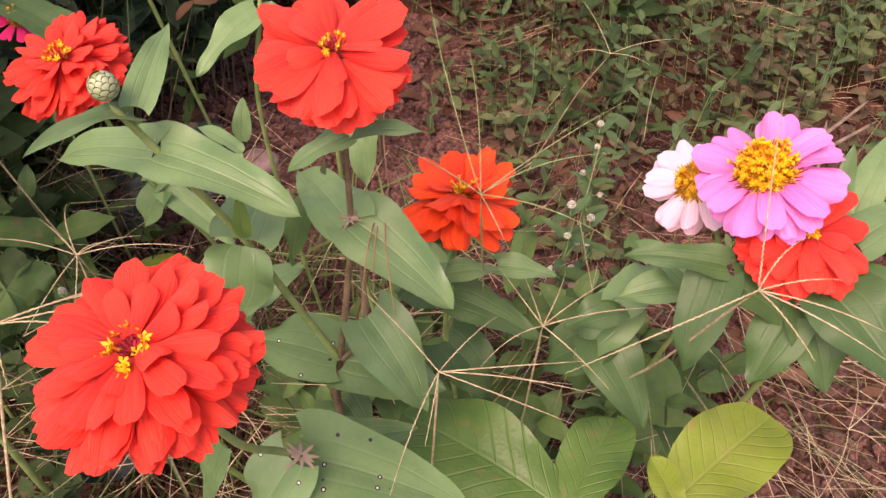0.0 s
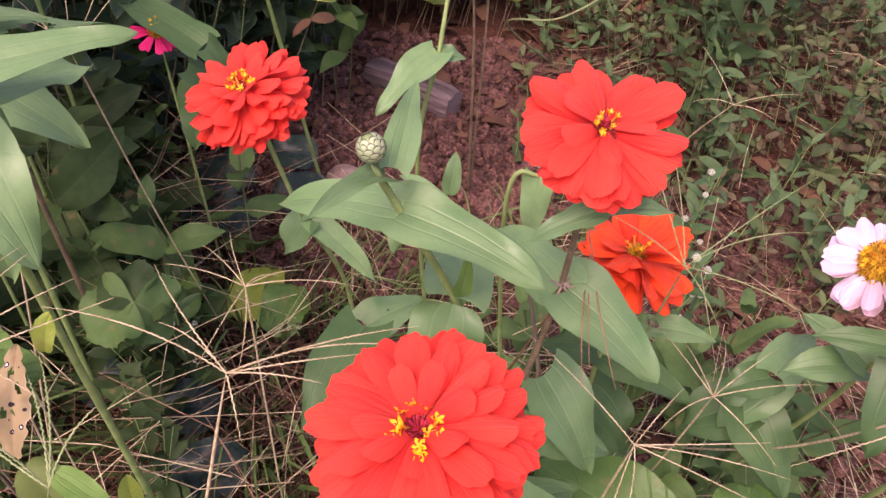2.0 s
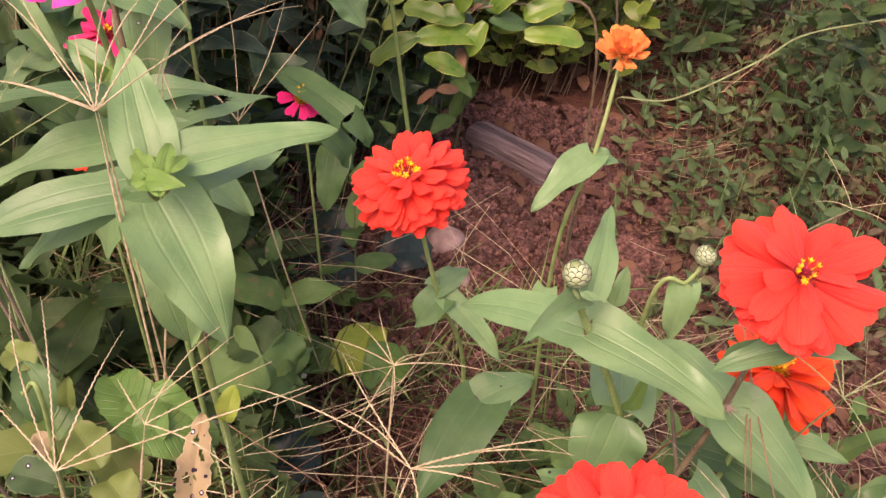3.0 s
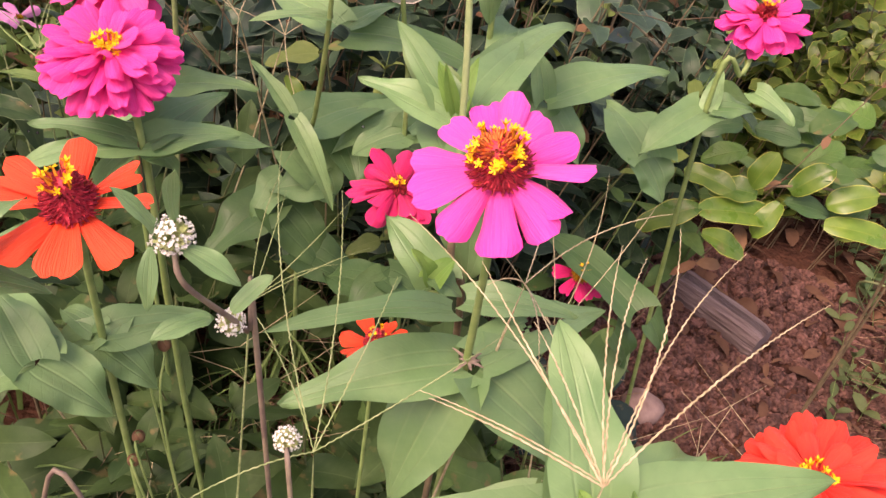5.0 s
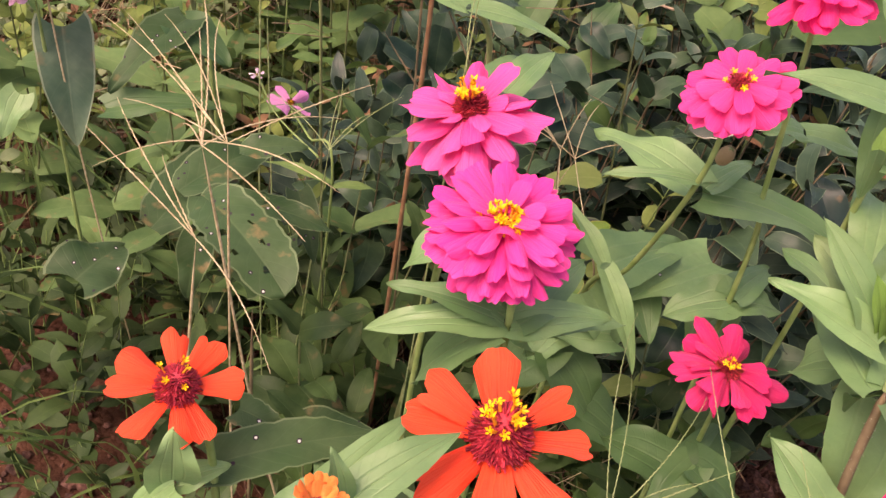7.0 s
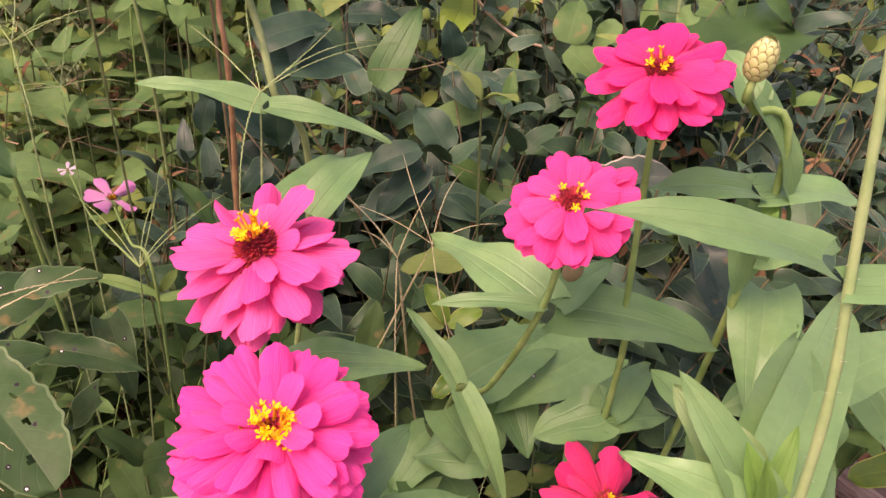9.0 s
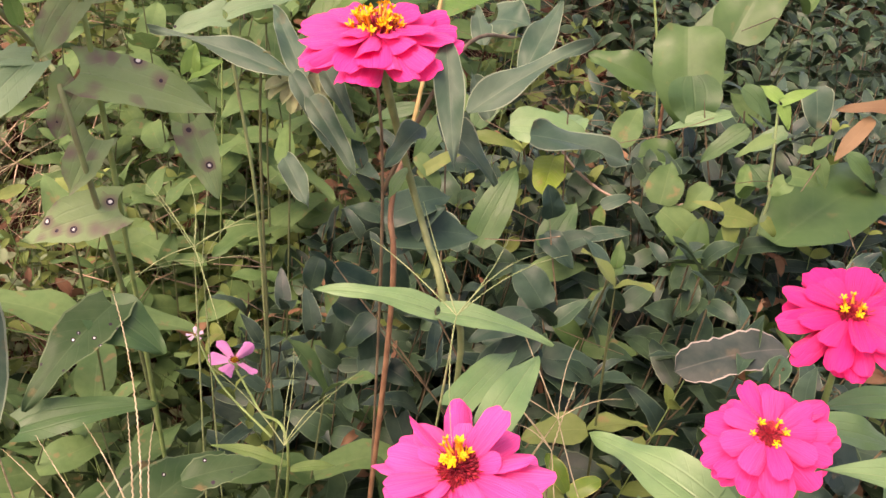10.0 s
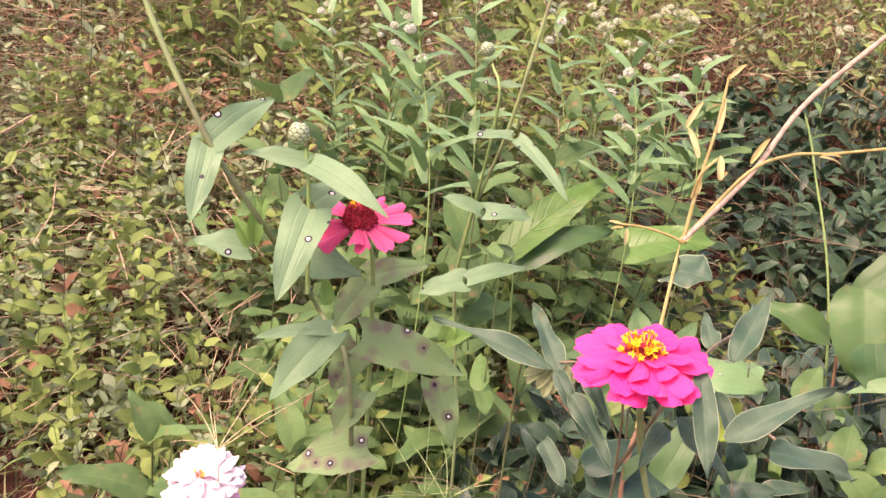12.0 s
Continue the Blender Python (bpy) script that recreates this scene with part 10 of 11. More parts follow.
leaf(p, (-0.554, 0.991, 0.412), (-0.575, 1.005, 0.423), 0.025, LEAF_DEEP, face=(0.01, -0.60, 0.80), p=0.4, nu=10, nv=6)
leaf(p, (-0.600, 0.973, 0.405), (-0.613, 0.963, 0.377), 0.020, WEED_FRESH, face=(0.05, -0.59, 0.81), p=0.4, nu=10, nv=6)

p = plant("lime_shoot", -0.547, 0.966, "bright yellow-green young shoot with small leaves", "weed", "")
stem(p, [(-0.547, 0.966), (-0.547, 0.966, 0.352), (-0.555, 0.967, 0.431), (-0.571, 0.983, 0.500)], 0.0016, 0.0010, STEM_PALE)
leaf(p, (-0.566, 0.979, 0.491), (-0.542, 1.000, 0.503), 0.010, LEAF_YOUNG, face=(0.03, -0.64, 0.77), nu=8, nv=4)
leaf(p, (-0.565, 0.978, 0.489), (-0.554, 0.975, 0.471), 0.011, LEAF_YOUNG, face=(0.02, -0.64, 0.77), nu=8, nv=4)
leaf(p, (-0.569, 0.979, 0.493), (-0.587, 0.984, 0.499), 0.013, LEAF_YOUNG, face=(0.03, -0.64, 0.77), nu=8, nv=4)
leaf(p, (-0.564, 0.962, 0.465), (-0.587, 0.948, 0.445), 0.011, WEED_FRESH, face=(0.02, -0.62, 0.78), nu=8, nv=4)
leaf(p, (-0.530, 0.971, 0.462), (-0.519, 0.987, 0.473), 0.009, WEED_FRESH, face=(-0.01, -0.62, 0.78), nu=8, nv=4)
leaf(p, (-0.530, 0.971, 0.462), (-0.542, 0.969, 0.457), 0.009, WEED_FRESH, face=(-0.01, -0.62, 0.78), nu=8, nv=4)
leaf(p, (-0.539, 0.953, 0.441), (-0.516, 0.964, 0.437), 0.019, WEED_FRESH, face=(0.00, -0.61, 0.79), nu=8, nv=4)
leaf(p, (-0.542, 0.949, 0.436), (-0.549, 0.945, 0.423), 0.017, WEED_FRESH, face=(0.00, -0.60, 0.80), nu=8, nv=4)
leaf(p, (-0.523, 0.968, 0.456), (-0.511, 0.964, 0.435), 0.012, WEED_FRESH, face=(-0.01, -0.62, 0.79), nu=8, nv=4)
leaf(p, (-0.579, 0.917, 0.406), (-0.552, 0.929, 0.402), 0.023, LEAF_LIME, face=(0.04, -0.58, 0.81), nu=8, nv=4)
leaf(p, (-0.581, 0.920, 0.409), (-0.607, 0.918, 0.409), 0.007, LEAF_LIME, face=(0.04, -0.58, 0.81), nu=8, nv=4)
leaf(p, (-0.581, 0.920, 0.409), (-0.576, 0.932, 0.417), 0.007, LEAF_LIME, face=(0.04, -0.58, 0.81), nu=8, nv=4)
leaf(p, (-0.572, 0.915, 0.399), (-0.567, 0.911, 0.381), 0.014, LEAF_LIME, face=(0.03, -0.58, 0.82), nu=8, nv=4)
leaf(p, (-0.548, 0.927, 0.407), (-0.536, 0.929, 0.395), 0.011, LEAF_LIME, face=(0.01, -0.58, 0.81), nu=8, nv=4)
grass((-0.220, 0.360), (-0.208, 0.332, 0.263), [(-0.254, 0.337, 0.271), (-0.223, 0.280, 0.254), (-0.227, 0.374, 0.264), (-0.243, 0.367, 0.258), (-0.142, 0.337, 0.264), (-0.179, 0.355, 0.256), (-0.193, 0.351, 0.253), (-0.203, 0.288, 0.246)], STRAW, 0.00036, 0.0040)
grass((-0.290, 0.060), (-0.176, 0.210, 0.348), [(-0.259, 0.235, 0.349), (-0.218, 0.258, 0.355), (-0.104, 0.249, 0.339), (-0.109, 0.237, 0.340), (-0.124, 0.233, 0.338), (-0.166, 0.187, 0.337), (-0.139, 0.211, 0.345), (-0.211, 0.235, 0.345)], STRAW, 0.00040, 0.0040)
grass((-0.330, 0.300), (-0.324, 0.280, 0.451), [(-0.404, 0.332, 0.476), (-0.380, 0.287, 0.452), (-0.339, 0.345, 0.481), (-0.300, 0.372, 0.474)], STRAW, 0.00030, 0.0040)
grass((-0.020, 0.300), (-0.002, 0.234, 0.285), [(0.027, 0.272, 0.280), (-0.023, 0.178, 0.271), (0.060, 0.217, 0.268), (-0.008, 0.199, 0.278), (0.068, 0.250, 0.272), (-0.055, 0.302, 0.282), (0.075, 0.232, 0.269)], STRAW, 0.00036, 0.0040)
grass((0.060, 0.400), (0.055, 0.295, 0.245), [(0.104, 0.342, 0.235), (0.033, 0.346, 0.240), (0.122, 0.315, 0.237), (0.020, 0.267, 0.245), (0.092, 0.270, 0.220), (0.075, 0.351, 0.230), (0.050, 0.348, 0.228)], STRAW, 0.00036, 0.0040)
grass((0.100, 0.500), (0.129, 0.229, 0.347), [(0.172, 0.350, 0.355), (0.163, 0.232, 0.350), (0.171, 0.196, 0.343), (0.158, 0.259, 0.348), (0.143, 0.196, 0.343), (0.050, 0.205, 0.323), (0.181, 0.217, 0.335)], STRAW, 0.00040, 0.0040)
grass((0.050, 0.520), (0.018, 0.301, 0.336), [(-0.007, 0.413, 0.377), (0.014, 0.394, 0.358), (0.099, 0.375, 0.338), (0.084, 0.331, 0.337), (0.079, 0.271, 0.333), (-0.023, 0.318, 0.352), (0.030, 0.269, 0.331)], SPIKE_GREEN, 0.00034, 0.0040)
grass((0.100, 0.850), (0.161, 0.698, 0.167), [(0.142, 0.781, 0.179), (0.226, 0.708, 0.177), (0.194, 0.673, 0.170), (0.123, 0.698, 0.167)], STRAW, 0.00040, 0.0040)
grass((-0.140, 0.420), (-0.026, 0.304, 0.338), [(-0.029, 0.381, 0.345), (-0.030, 0.241, 0.332), (-0.020, 0.228, 0.333), (-0.034, 0.228, 0.333)], STEM_RUST, 0.00040, 0.0040)
grass((-0.330, 0.270), (-0.324, 0.278, 0.452), [(-0.377, 0.324, 0.474), (-0.323, 0.367, 0.479), (-0.270, 0.369, 0.467), (-0.376, 0.283, 0.455), (-0.357, 0.326, 0.456), (-0.330, 0.358, 0.470)], STRAW, 0.00036, 0.0040)
grass((-0.400, 0.300), (-0.416, 0.298, 0.389), [(-0.417, 0.371, 0.414), (-0.455, 0.398, 0.425), (-0.369, 0.365, 0.410), (-0.473, 0.346, 0.399), (-0.457, 0.251, 0.376), (-0.493, 0.416, 0.426)], SPIKE_GREEN, 0.00034, 0.0040)
grass((-0.500, 0.340), (-0.502, 0.403, 0.335), [(-0.535, 0.518, 0.357), (-0.486, 0.487, 0.352), (-0.522, 0.477, 0.351), (-0.473, 0.443, 0.342), (-0.460, 0.454, 0.351)], SPIKE_GREEN, 0.00034, 0.0040)
grass((-0.710, 0.420), (-0.689, 0.373, 0.454), [(-0.778, 0.394, 0.470), (-0.776, 0.406, 0.468), (-0.769, 0.421, 0.466), (-0.746, 0.433, 0.471), (-0.724, 0.338, 0.443), (-0.659, 0.426, 0.473), (-0.634, 0.370, 0.459), (-0.732, 0.362, 0.460)], STRAW, 0.00030, 0.0040)
grass((-0.750, 0.360), (-0.705, 0.372, 0.399), [(-0.784, 0.404, 0.424), (-0.639, 0.343, 0.383), (-0.747, 0.395, 0.413), (-0.768, 0.372, 0.428)], STRAW, 0.00036, 0.0040)
grass((-0.440, 0.370), (-0.373, 0.427, 0.385), [(-0.316, 0.522, 0.385), (-0.389, 0.421, 0.382), (-0.354, 0.373, 0.393), (-0.340, 0.374, 0.390), (-0.377, 0.479, 0.384)], STRAW, 0.00040, 0.0040)
grass((-0.700, 0.620), (-0.673, 0.544, 0.483), [(-0.677, 0.625, 0.494), (-0.656, 0.615, 0.488), (-0.644, 0.619, 0.489), (-0.735, 0.577, 0.485), (-0.650, 0.496, 0.457), (-0.720, 0.603, 0.500)], SPIKE_GREEN, 0.00034, 0.0040)
grass((-0.820, 0.620), (-0.891, 0.644, 0.377), [(-0.986, 0.690, 0.396), (-0.966, 0.758, 0.433), (-0.887, 0.733, 0.415), (-0.945, 0.612, 0.354), (-0.849, 0.662, 0.386), (-0.919, 0.631, 0.371)], SPIKE_GREEN, 0.00032, 0.0040)
grass((-0.780, 0.680), (-0.636, 0.688, 0.330), [(-0.689, 0.748, 0.351), (-0.646, 0.759, 0.347), (-0.586, 0.622, 0.301), (-0.601, 0.711, 0.347), (-0.687, 0.682, 0.343)], STRAW, 0.00040, 0.0040)
grass((-0.860, 0.660), (-0.778, 0.578, 0.321), [(-0.815, 0.643, 0.342), (-0.808, 0.642, 0.337), (-0.759, 0.639, 0.349), (-0.863, 0.614, 0.321), (-0.767, 0.619, 0.341)], SPIKE_GREEN, 0.00034, 0.0040)
grass((-1.000, 0.600), (-0.991, 0.524, 0.426), [(-1.051, 0.538, 0.444), (-1.029, 0.549, 0.442), (-0.997, 0.580, 0.471), (-0.957, 0.599, 0.467), (-1.021, 0.508, 0.425), (-0.969, 0.573, 0.454), (-1.015, 0.541, 0.438)], STRAW, 0.00040, 0.0040)
grass((-0.850, 0.620), (-0.830, 0.560, 0.453), [(-0.872, 0.580, 0.464), (-0.858, 0.591, 0.470), (-0.854, 0.537, 0.432), (-0.806, 0.580, 0.467), (-0.810, 0.602, 0.466), (-0.791, 0.532, 0.430)], SPIKE_GREEN, 0.00034, 0.0040)
grass((-0.680, 0.500), (-0.721, 0.393, 0.430), [(-0.809, 0.479, 0.479), (-0.766, 0.422, 0.438), (-0.696, 0.466, 0.425), (-0.732, 0.393, 0.436), (-0.651, 0.376, 0.424), (-0.771, 0.445, 0.452)], STRAW, 0.00040, 0.0040)
grass((-0.600, 0.800), (-0.623, 0.597, 0.383), [(-0.659, 0.616, 0.391), (-0.625, 0.639, 0.402), (-0.584, 0.529, 0.330), (-0.682, 0.623, 0.394), (-0.645, 0.596, 0.392)], STRAW, 0.00040, 0.0040)
grass((-0.320, 0.580), (-0.356, 0.487, 0.308), [(-0.397, 0.586, 0.349), (-0.357, 0.604, 0.348), (-0.322, 0.592, 0.344), (-0.384, 0.497, 0.323), (-0.416, 0.534, 0.325)], STRAW, 0.00036, 0.0040)
grass((-0.360, 0.200), (-0.313, 0.178, 0.349), [(-0.359, 0.236, 0.375), (-0.346, 0.240, 0.378), (-0.366, 0.206, 0.358), (-0.262, 0.245, 0.370), (-0.224, 0.231, 0.363), (-0.309, 0.237, 0.369)], STRAW, 0.00040, 0.0040)
grass((-0.420, 0.220), (-0.287, 0.204, 0.353), [(-0.272, 0.256, 0.362), (-0.245, 0.242, 0.360), (-0.302, 0.215, 0.365), (-0.242, 0.191, 0.350)], STRAW, 0.00036, 0.0040)
grass((-0.420, 0.220), (-0.244, 0.177, 0.308), [(-0.307, 0.211, 0.303), (-0.291, 0.203, 0.309), (-0.279, 0.234, 0.311), (-0.228, 0.201, 0.331), (-0.272, 0.238, 0.315)], SPIKE_GREEN, 0.00055, 0.0040)
grass((0.300, 0.450), (0.253, 0.288, 0.153), [(0.276, 0.340, 0.148), (0.276, 0.278, 0.143), (0.234, 0.326, 0.134), (0.292, 0.326, 0.148), (0.221, 0.243, 0.150)], STRAW, 0.00036, 0.0040)


# ---- other growth ----
# weed green with some shade put into the colour
WEED_DEEP = leaf_material("weed leaf toned down for shade", (0.042, 0.095, 0.036), (0.085, 0.165, 0.062), (0.16, 0.25, 0.12), 0.55, per_island=True)
STRAW_MID = plain_material("fine brown straw", (0.13, 0.070, 0.042), (0.34, 0.225, 0.135), 160, 0.85, per_island=True)
WEED_RUSSET = leaf_material("russet weed leaf", (0.060, 0.042, 0.026), (0.130, 0.120, 0.060), (0.16, 0.15, 0.09), 0.6, laterals=6, three=False, per_island=True, blemish=0.5)
WEED_DULL = leaf_material("dull weed leaf", (0.045, 0.080, 0.028), (0.118, 0.165, 0.062), (0.19, 0.24, 0.12), 0.6, laterals=6, three=False, per_island=True, blemish=0.4)
BANK_BLADE = leaf_material("bank grass blade", (0.13, 0.17, 0.06), (0.34, 0.30, 0.14), (0.36, 0.34, 0.18), 0.6, laterals=0.0, per_island=True)
STRAW_BANK = plain_material("bank straw", (0.24, 0.160, 0.100), (0.46, 0.35, 0.22), 160, 0.8, per_island=True)
def sprigs(name, label, xy, height, spacing, long, ratio, mat, stem_mat, lean=0.25, rise=0.35, seed=0, p=0.6, q=0.7, bend=0.7, category="weed", stem_r=0.0008, nu=4, droop=0.0, start=0.15, kind="stuff"):
    """A stand of small upright plants with leaves in crossed pairs: leaves and stems, one thing of uncounted growth."""
    rng = np.random.default_rng(seed)
    n = len(xy)
    foot = np.column_stack([xy, ground_z(xy[:, 0], xy[:, 1])])
    h = rng.uniform(*height, n)
    az = rng.uniform(0, 2 * np.pi, n)
    tilt = lean * rng.random(n)
    top = foot + h[:, None] * np.stack([np.cos(az) * tilt, np.sin(az) * tilt, np.ones(n)], 1)
    B, D, N, Ls = [], [], [], []
    levels = int(height[1] / spacing) + 1
    for k in range(levels):
        f = start + (k + 0.5) * spacing / h
        ok = f < 1.02
        if not ok.any():
            break
        f = f[ok][:, None]
        at = foot[ok] * (1 - f) + top[ok] * f
        at[:, 2] -= droop * h[ok] * f[:, 0] ** 2
        turn = az[ok] + k * 1.57 + rng.normal(0, 0.3, ok.sum())
        size = rng.uniform(*long, ok.sum()) * np.interp(f[:, 0], [0, 0.6, 1], [0.75, 1.0, 0.55])
        for half in (0, np.pi):
            r = rise + rng.normal(0, 0.25, ok.sum()) + 0.5 * (f[:, 0] > 0.85)
            B.append(at)
            D.append(np.stack([np.cos(turn + half), np.sin(turn + half), r], 1))
            N.append(np.stack([0.55 * rng.normal(size=ok.sum()), 0.55 * rng.normal(size=ok.sum()) - 0.2, np.ones(ok.sum())], 1))
            Ls.append(size)
    B, D, N, Ls = np.vstack(B), np.vstack(D), np.vstack(N), np.concatenate(Ls)
    ob = tagged(new(name, many_leaves(name, B, D, N, Ls, Ls * ratio * np.random.default_rng(seed + 1).uniform(0.8, 1.2, len(Ls)), mat, p, q, bend, nu=nu)), label, category, kind=kind)
    part("stalks", needles("stalks", foot, top, stem_r, stem_mat), ob)
    return ob


def patch(n, x0, x1, y0, y1, seed, keep=None):
    rng = np.random.default_rng(seed)
    xy = np.column_stack([rng.uniform(x0, x1, n), rng.uniform(y0, y1, n)])
    return xy if keep is None else xy[keep(xy[:, 0], xy[:, 1], rng.random(n))]


def slope(x, y):
    return -0.6 * x + 0.8 * y


# small weeds on the open side
sprigs("low_weeds", "sparse low weeds with small oval green leaves on litter", patch(620, -0.02, 1.3, 0.66, 1.75, 11), (0.04, 0.17), 0.022, (0.014, 0.034), 0.45, WEED_DULL, STEM_GREEN, lean=0.5, seed=11)
sprigs("low_weeds", "taller weeds with narrow green leaves", patch(170, 0.02, 1.2, 0.75, 1.7, 12), (0.10, 0.25), 0.024, (0.018, 0.044), 0.34, WEED_DEEP, STEM_GREEN, lean=0.3, seed=12)
# white-headed weed
for wx, wy, wh in ((0.115, 0.52, 0.24), (0.14, 0.55, 0.20), (0.17, 0.70, 0.2), (-0.33, 0.50, 0.17), (-0.52, 0.86, 0.3)):
    p = plant("globe_weed", wx, wy, "slender weed with small white flower clusters along the stem", "weed", "white globe weeds")
    g0 = float(ground_z(wx, wy))
    stem(p, [(wx, wy), (wx - 0.01, wy, g0 + wh * 0.5), (wx - 0.005, wy - 0.01, g0 + wh)], 0.0012, 0.0008, STEM_GREEN)
    for k in range(6):
        hz = g0 + wh * (0.45 + 0.11 * k)
        side = (0.010 + 0.004 * (k % 2)) * (1 if k < 5 else 0)
        at = (wx - 0.008 + side * math.sin(2.4 * k), wy - 0.004 + side * math.cos(2.4 * k), hz + 0.007)
        stem(p, [(wx - 0.008, wy - 0.004, hz - 0.004), at], 0.0006, 0.0005, STEM_GREEN, "branch")
        globe(p, at, 0.0024 + 0.0005 * (k % 3))
        for sgn in (-1, 1):
            leaf(p, (wx - 0.008, wy - 0.003, hz - 0.006), (wx - 0.008 + sgn * 0.026 * math.cos(k * 1.4), wy - 0.003 + sgn * 0.026 * math.sin(k * 1.4), hz + 0.002), 0.008, LEAF_DEEP, nu=6, nv=4)
# creamy tufts on tall narrow-leaved weeds
for i, (wx, wy, wz) in enumerate(((-1.316, 1.783, 0.69), (-1.265, 1.749, 0.673), (-1.202, 1.717, 0.64), (-1.221, 1.874, 0.702), (-1.176, 1.941, 0.706), (-1.104, 1.905, 0.633), (-1.129, 1.567, 0.525), (-1.104, 1.575, 0.519), (-1.222, 1.979, 0.71), (-0.96, 2.449, 0.721), (-1.29, 1.791, 0.653))):
    p = plant("tufted_weed", wx + 0.01, wy + 0.02, "tall weed with a creamy white flower tuft", "weed", "creamy tufted weeds")
    stem(p, [(wx + 0.01, wy + 0.02), (wx + 0.012, wy + 0.01, wz * 0.6), (wx, wy, wz)], 0.0015, 0.0010, STEM_GREEN)
    for k in range(6):
        at = (wx + 0.017 * math.sin(2.3 * k + i) * (0.4 + 0.12 * k), wy + 0.017 * math.cos(2.3 * k + i), wz + 0.009 * math.sin(4.1 * k + 2 * i))
        stem(p, [(wx, wy, wz - 0.02), at], 0.0007, 0.0005, STEM_GREEN, "branch")
        globe(p, at, 0.0056 + 0.0014 * ((k + i) % 3), 60)
    for k in range(6):
        a = 1.9 * k + i
        hz = wz * (0.45 + 0.09 * k)
        leaf(p, (wx + 0.008, wy + 0.008, hz), (wx + 0.008 + 0.055 * math.cos(a), wy + 0.008 + 0.055 * math.sin(a), hz + 0.02), 0.012, WEED_FRESH, p=0.5, nu=8, nv=4)
# round-leaved bush behind the log, and its neighbours
sprigs("round_leaf_bush", "bush with round glossy green leaves behind the flowers", patch(130, -0.62, -0.02, 1.24, 1.6, 22), (0.15, 0.42), 0.032, (0.035, 0.055), 0.55, ROUND_LEAF, STEM_BROWN, lean=0.4, seed=22, p=0.5, q=0.45, category="bush", stem_r=0.0012)
# dark shrub; its darkest leaf colours also stand in for shade in the gaps
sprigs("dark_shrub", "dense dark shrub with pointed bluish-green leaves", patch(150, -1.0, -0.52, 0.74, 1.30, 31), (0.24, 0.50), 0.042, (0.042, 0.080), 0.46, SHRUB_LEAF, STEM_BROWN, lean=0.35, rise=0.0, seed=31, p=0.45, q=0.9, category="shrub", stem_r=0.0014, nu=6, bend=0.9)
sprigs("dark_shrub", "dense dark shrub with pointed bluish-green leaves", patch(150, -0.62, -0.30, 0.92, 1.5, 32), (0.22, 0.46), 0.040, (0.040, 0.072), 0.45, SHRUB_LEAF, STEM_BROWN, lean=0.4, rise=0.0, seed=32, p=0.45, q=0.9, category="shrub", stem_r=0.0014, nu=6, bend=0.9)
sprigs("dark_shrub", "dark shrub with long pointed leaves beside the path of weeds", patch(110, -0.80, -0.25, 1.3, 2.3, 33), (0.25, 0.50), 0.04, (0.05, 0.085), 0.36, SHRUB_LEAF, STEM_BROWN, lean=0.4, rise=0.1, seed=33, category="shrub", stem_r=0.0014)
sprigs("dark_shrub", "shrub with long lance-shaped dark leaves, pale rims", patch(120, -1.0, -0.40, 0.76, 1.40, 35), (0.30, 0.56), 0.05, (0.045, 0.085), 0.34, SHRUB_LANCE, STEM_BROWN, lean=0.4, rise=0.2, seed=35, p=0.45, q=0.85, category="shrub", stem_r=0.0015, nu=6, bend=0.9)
sprigs("bright_seedlings", "small bright green seedlings in the dark shrub", patch(16, -0.95, -0.35, 0.74, 1.35, 36), (0.36, 0.58), 0.030, (0.018, 0.034), 0.55, WEED_LEAF, STEM_GREEN, lean=0.4, seed=36, start=0.55)
sprigs("dry_weeds", "brown dead leaves caught in the shrub", patch(60, -1.0, -0.35, 0.74, 1.4, 37), (0.30, 0.52), 0.05, (0.018, 0.036), 0.4, DEAD_LEAF, STEM_BROWN, lean=0.5, rise=-0.6, seed=37, start=0.5)
# pale weeds on the far side
sprigs("weed_cover", "dense pale green weeds with small pointed leaves", patch(2500, -3.4, -0.86, 0.30, 2.4, 41, lambda x, y, r: (slope(x, y) < 2.5) & (y > 0.50) & ~((x > -1.25) & (y < 0.88)) & ~((x < -1.15) & (x > -1.6) & (y < 0.72)) & ~((x > -1.32) & (y > 1.72))), (0.07, 0.25), 0.026, (0.015, 0.037), 0.50, WEED_PALE, STEM_GREEN, lean=0.7, seed=41)
sprigs("weed_cover", "dense mid-green weeds with oval leaves", patch(620, -2.4, -0.80, 0.55, 2.0, 42, lambda x, y, r: ~((x > -1.2) & (y < 0.82)) & ~((x < -1.15) & (x > -1.6) & (y < 0.72)) & ~((x > -1.32) & (y > 1.72))), (0.13, 0.34), 0.032, (0.022, 0.045), 0.46, WEED_LEAF, STEM_GREEN, lean=0.5, seed=42)
sprigs("weed_cover", "low carpet of small pale weeds", patch(3600, -3.6, -1.0, 0.7, 2.6, 40, lambda x, y, r: ~((x < -1.15) & (x > -1.6) & (y < 0.72)) & ~((x > -1.32) & (y > 1.72))), (0.03, 0.10), 0.02, (0.014, 0.03), 0.5, WEED_PALE, STEM_GREEN, lean=0.9, seed=40, nu=3)
sprigs("dry_weeds", "brown withered weeds between the green ones", patch(260, -3.2, -0.85, 0.5, 2.4, 45, lambda x, y, r: ~((x > -1.25) & (y < 0.9)) & ~((x > -1.32) & (y > 1.72))), (0.10, 0.30), 0.035, (0.02, 0.05), 0.4, DEAD_LEAF, STRAW_DULL, lean=0.8, seed=45, droop=0.1)
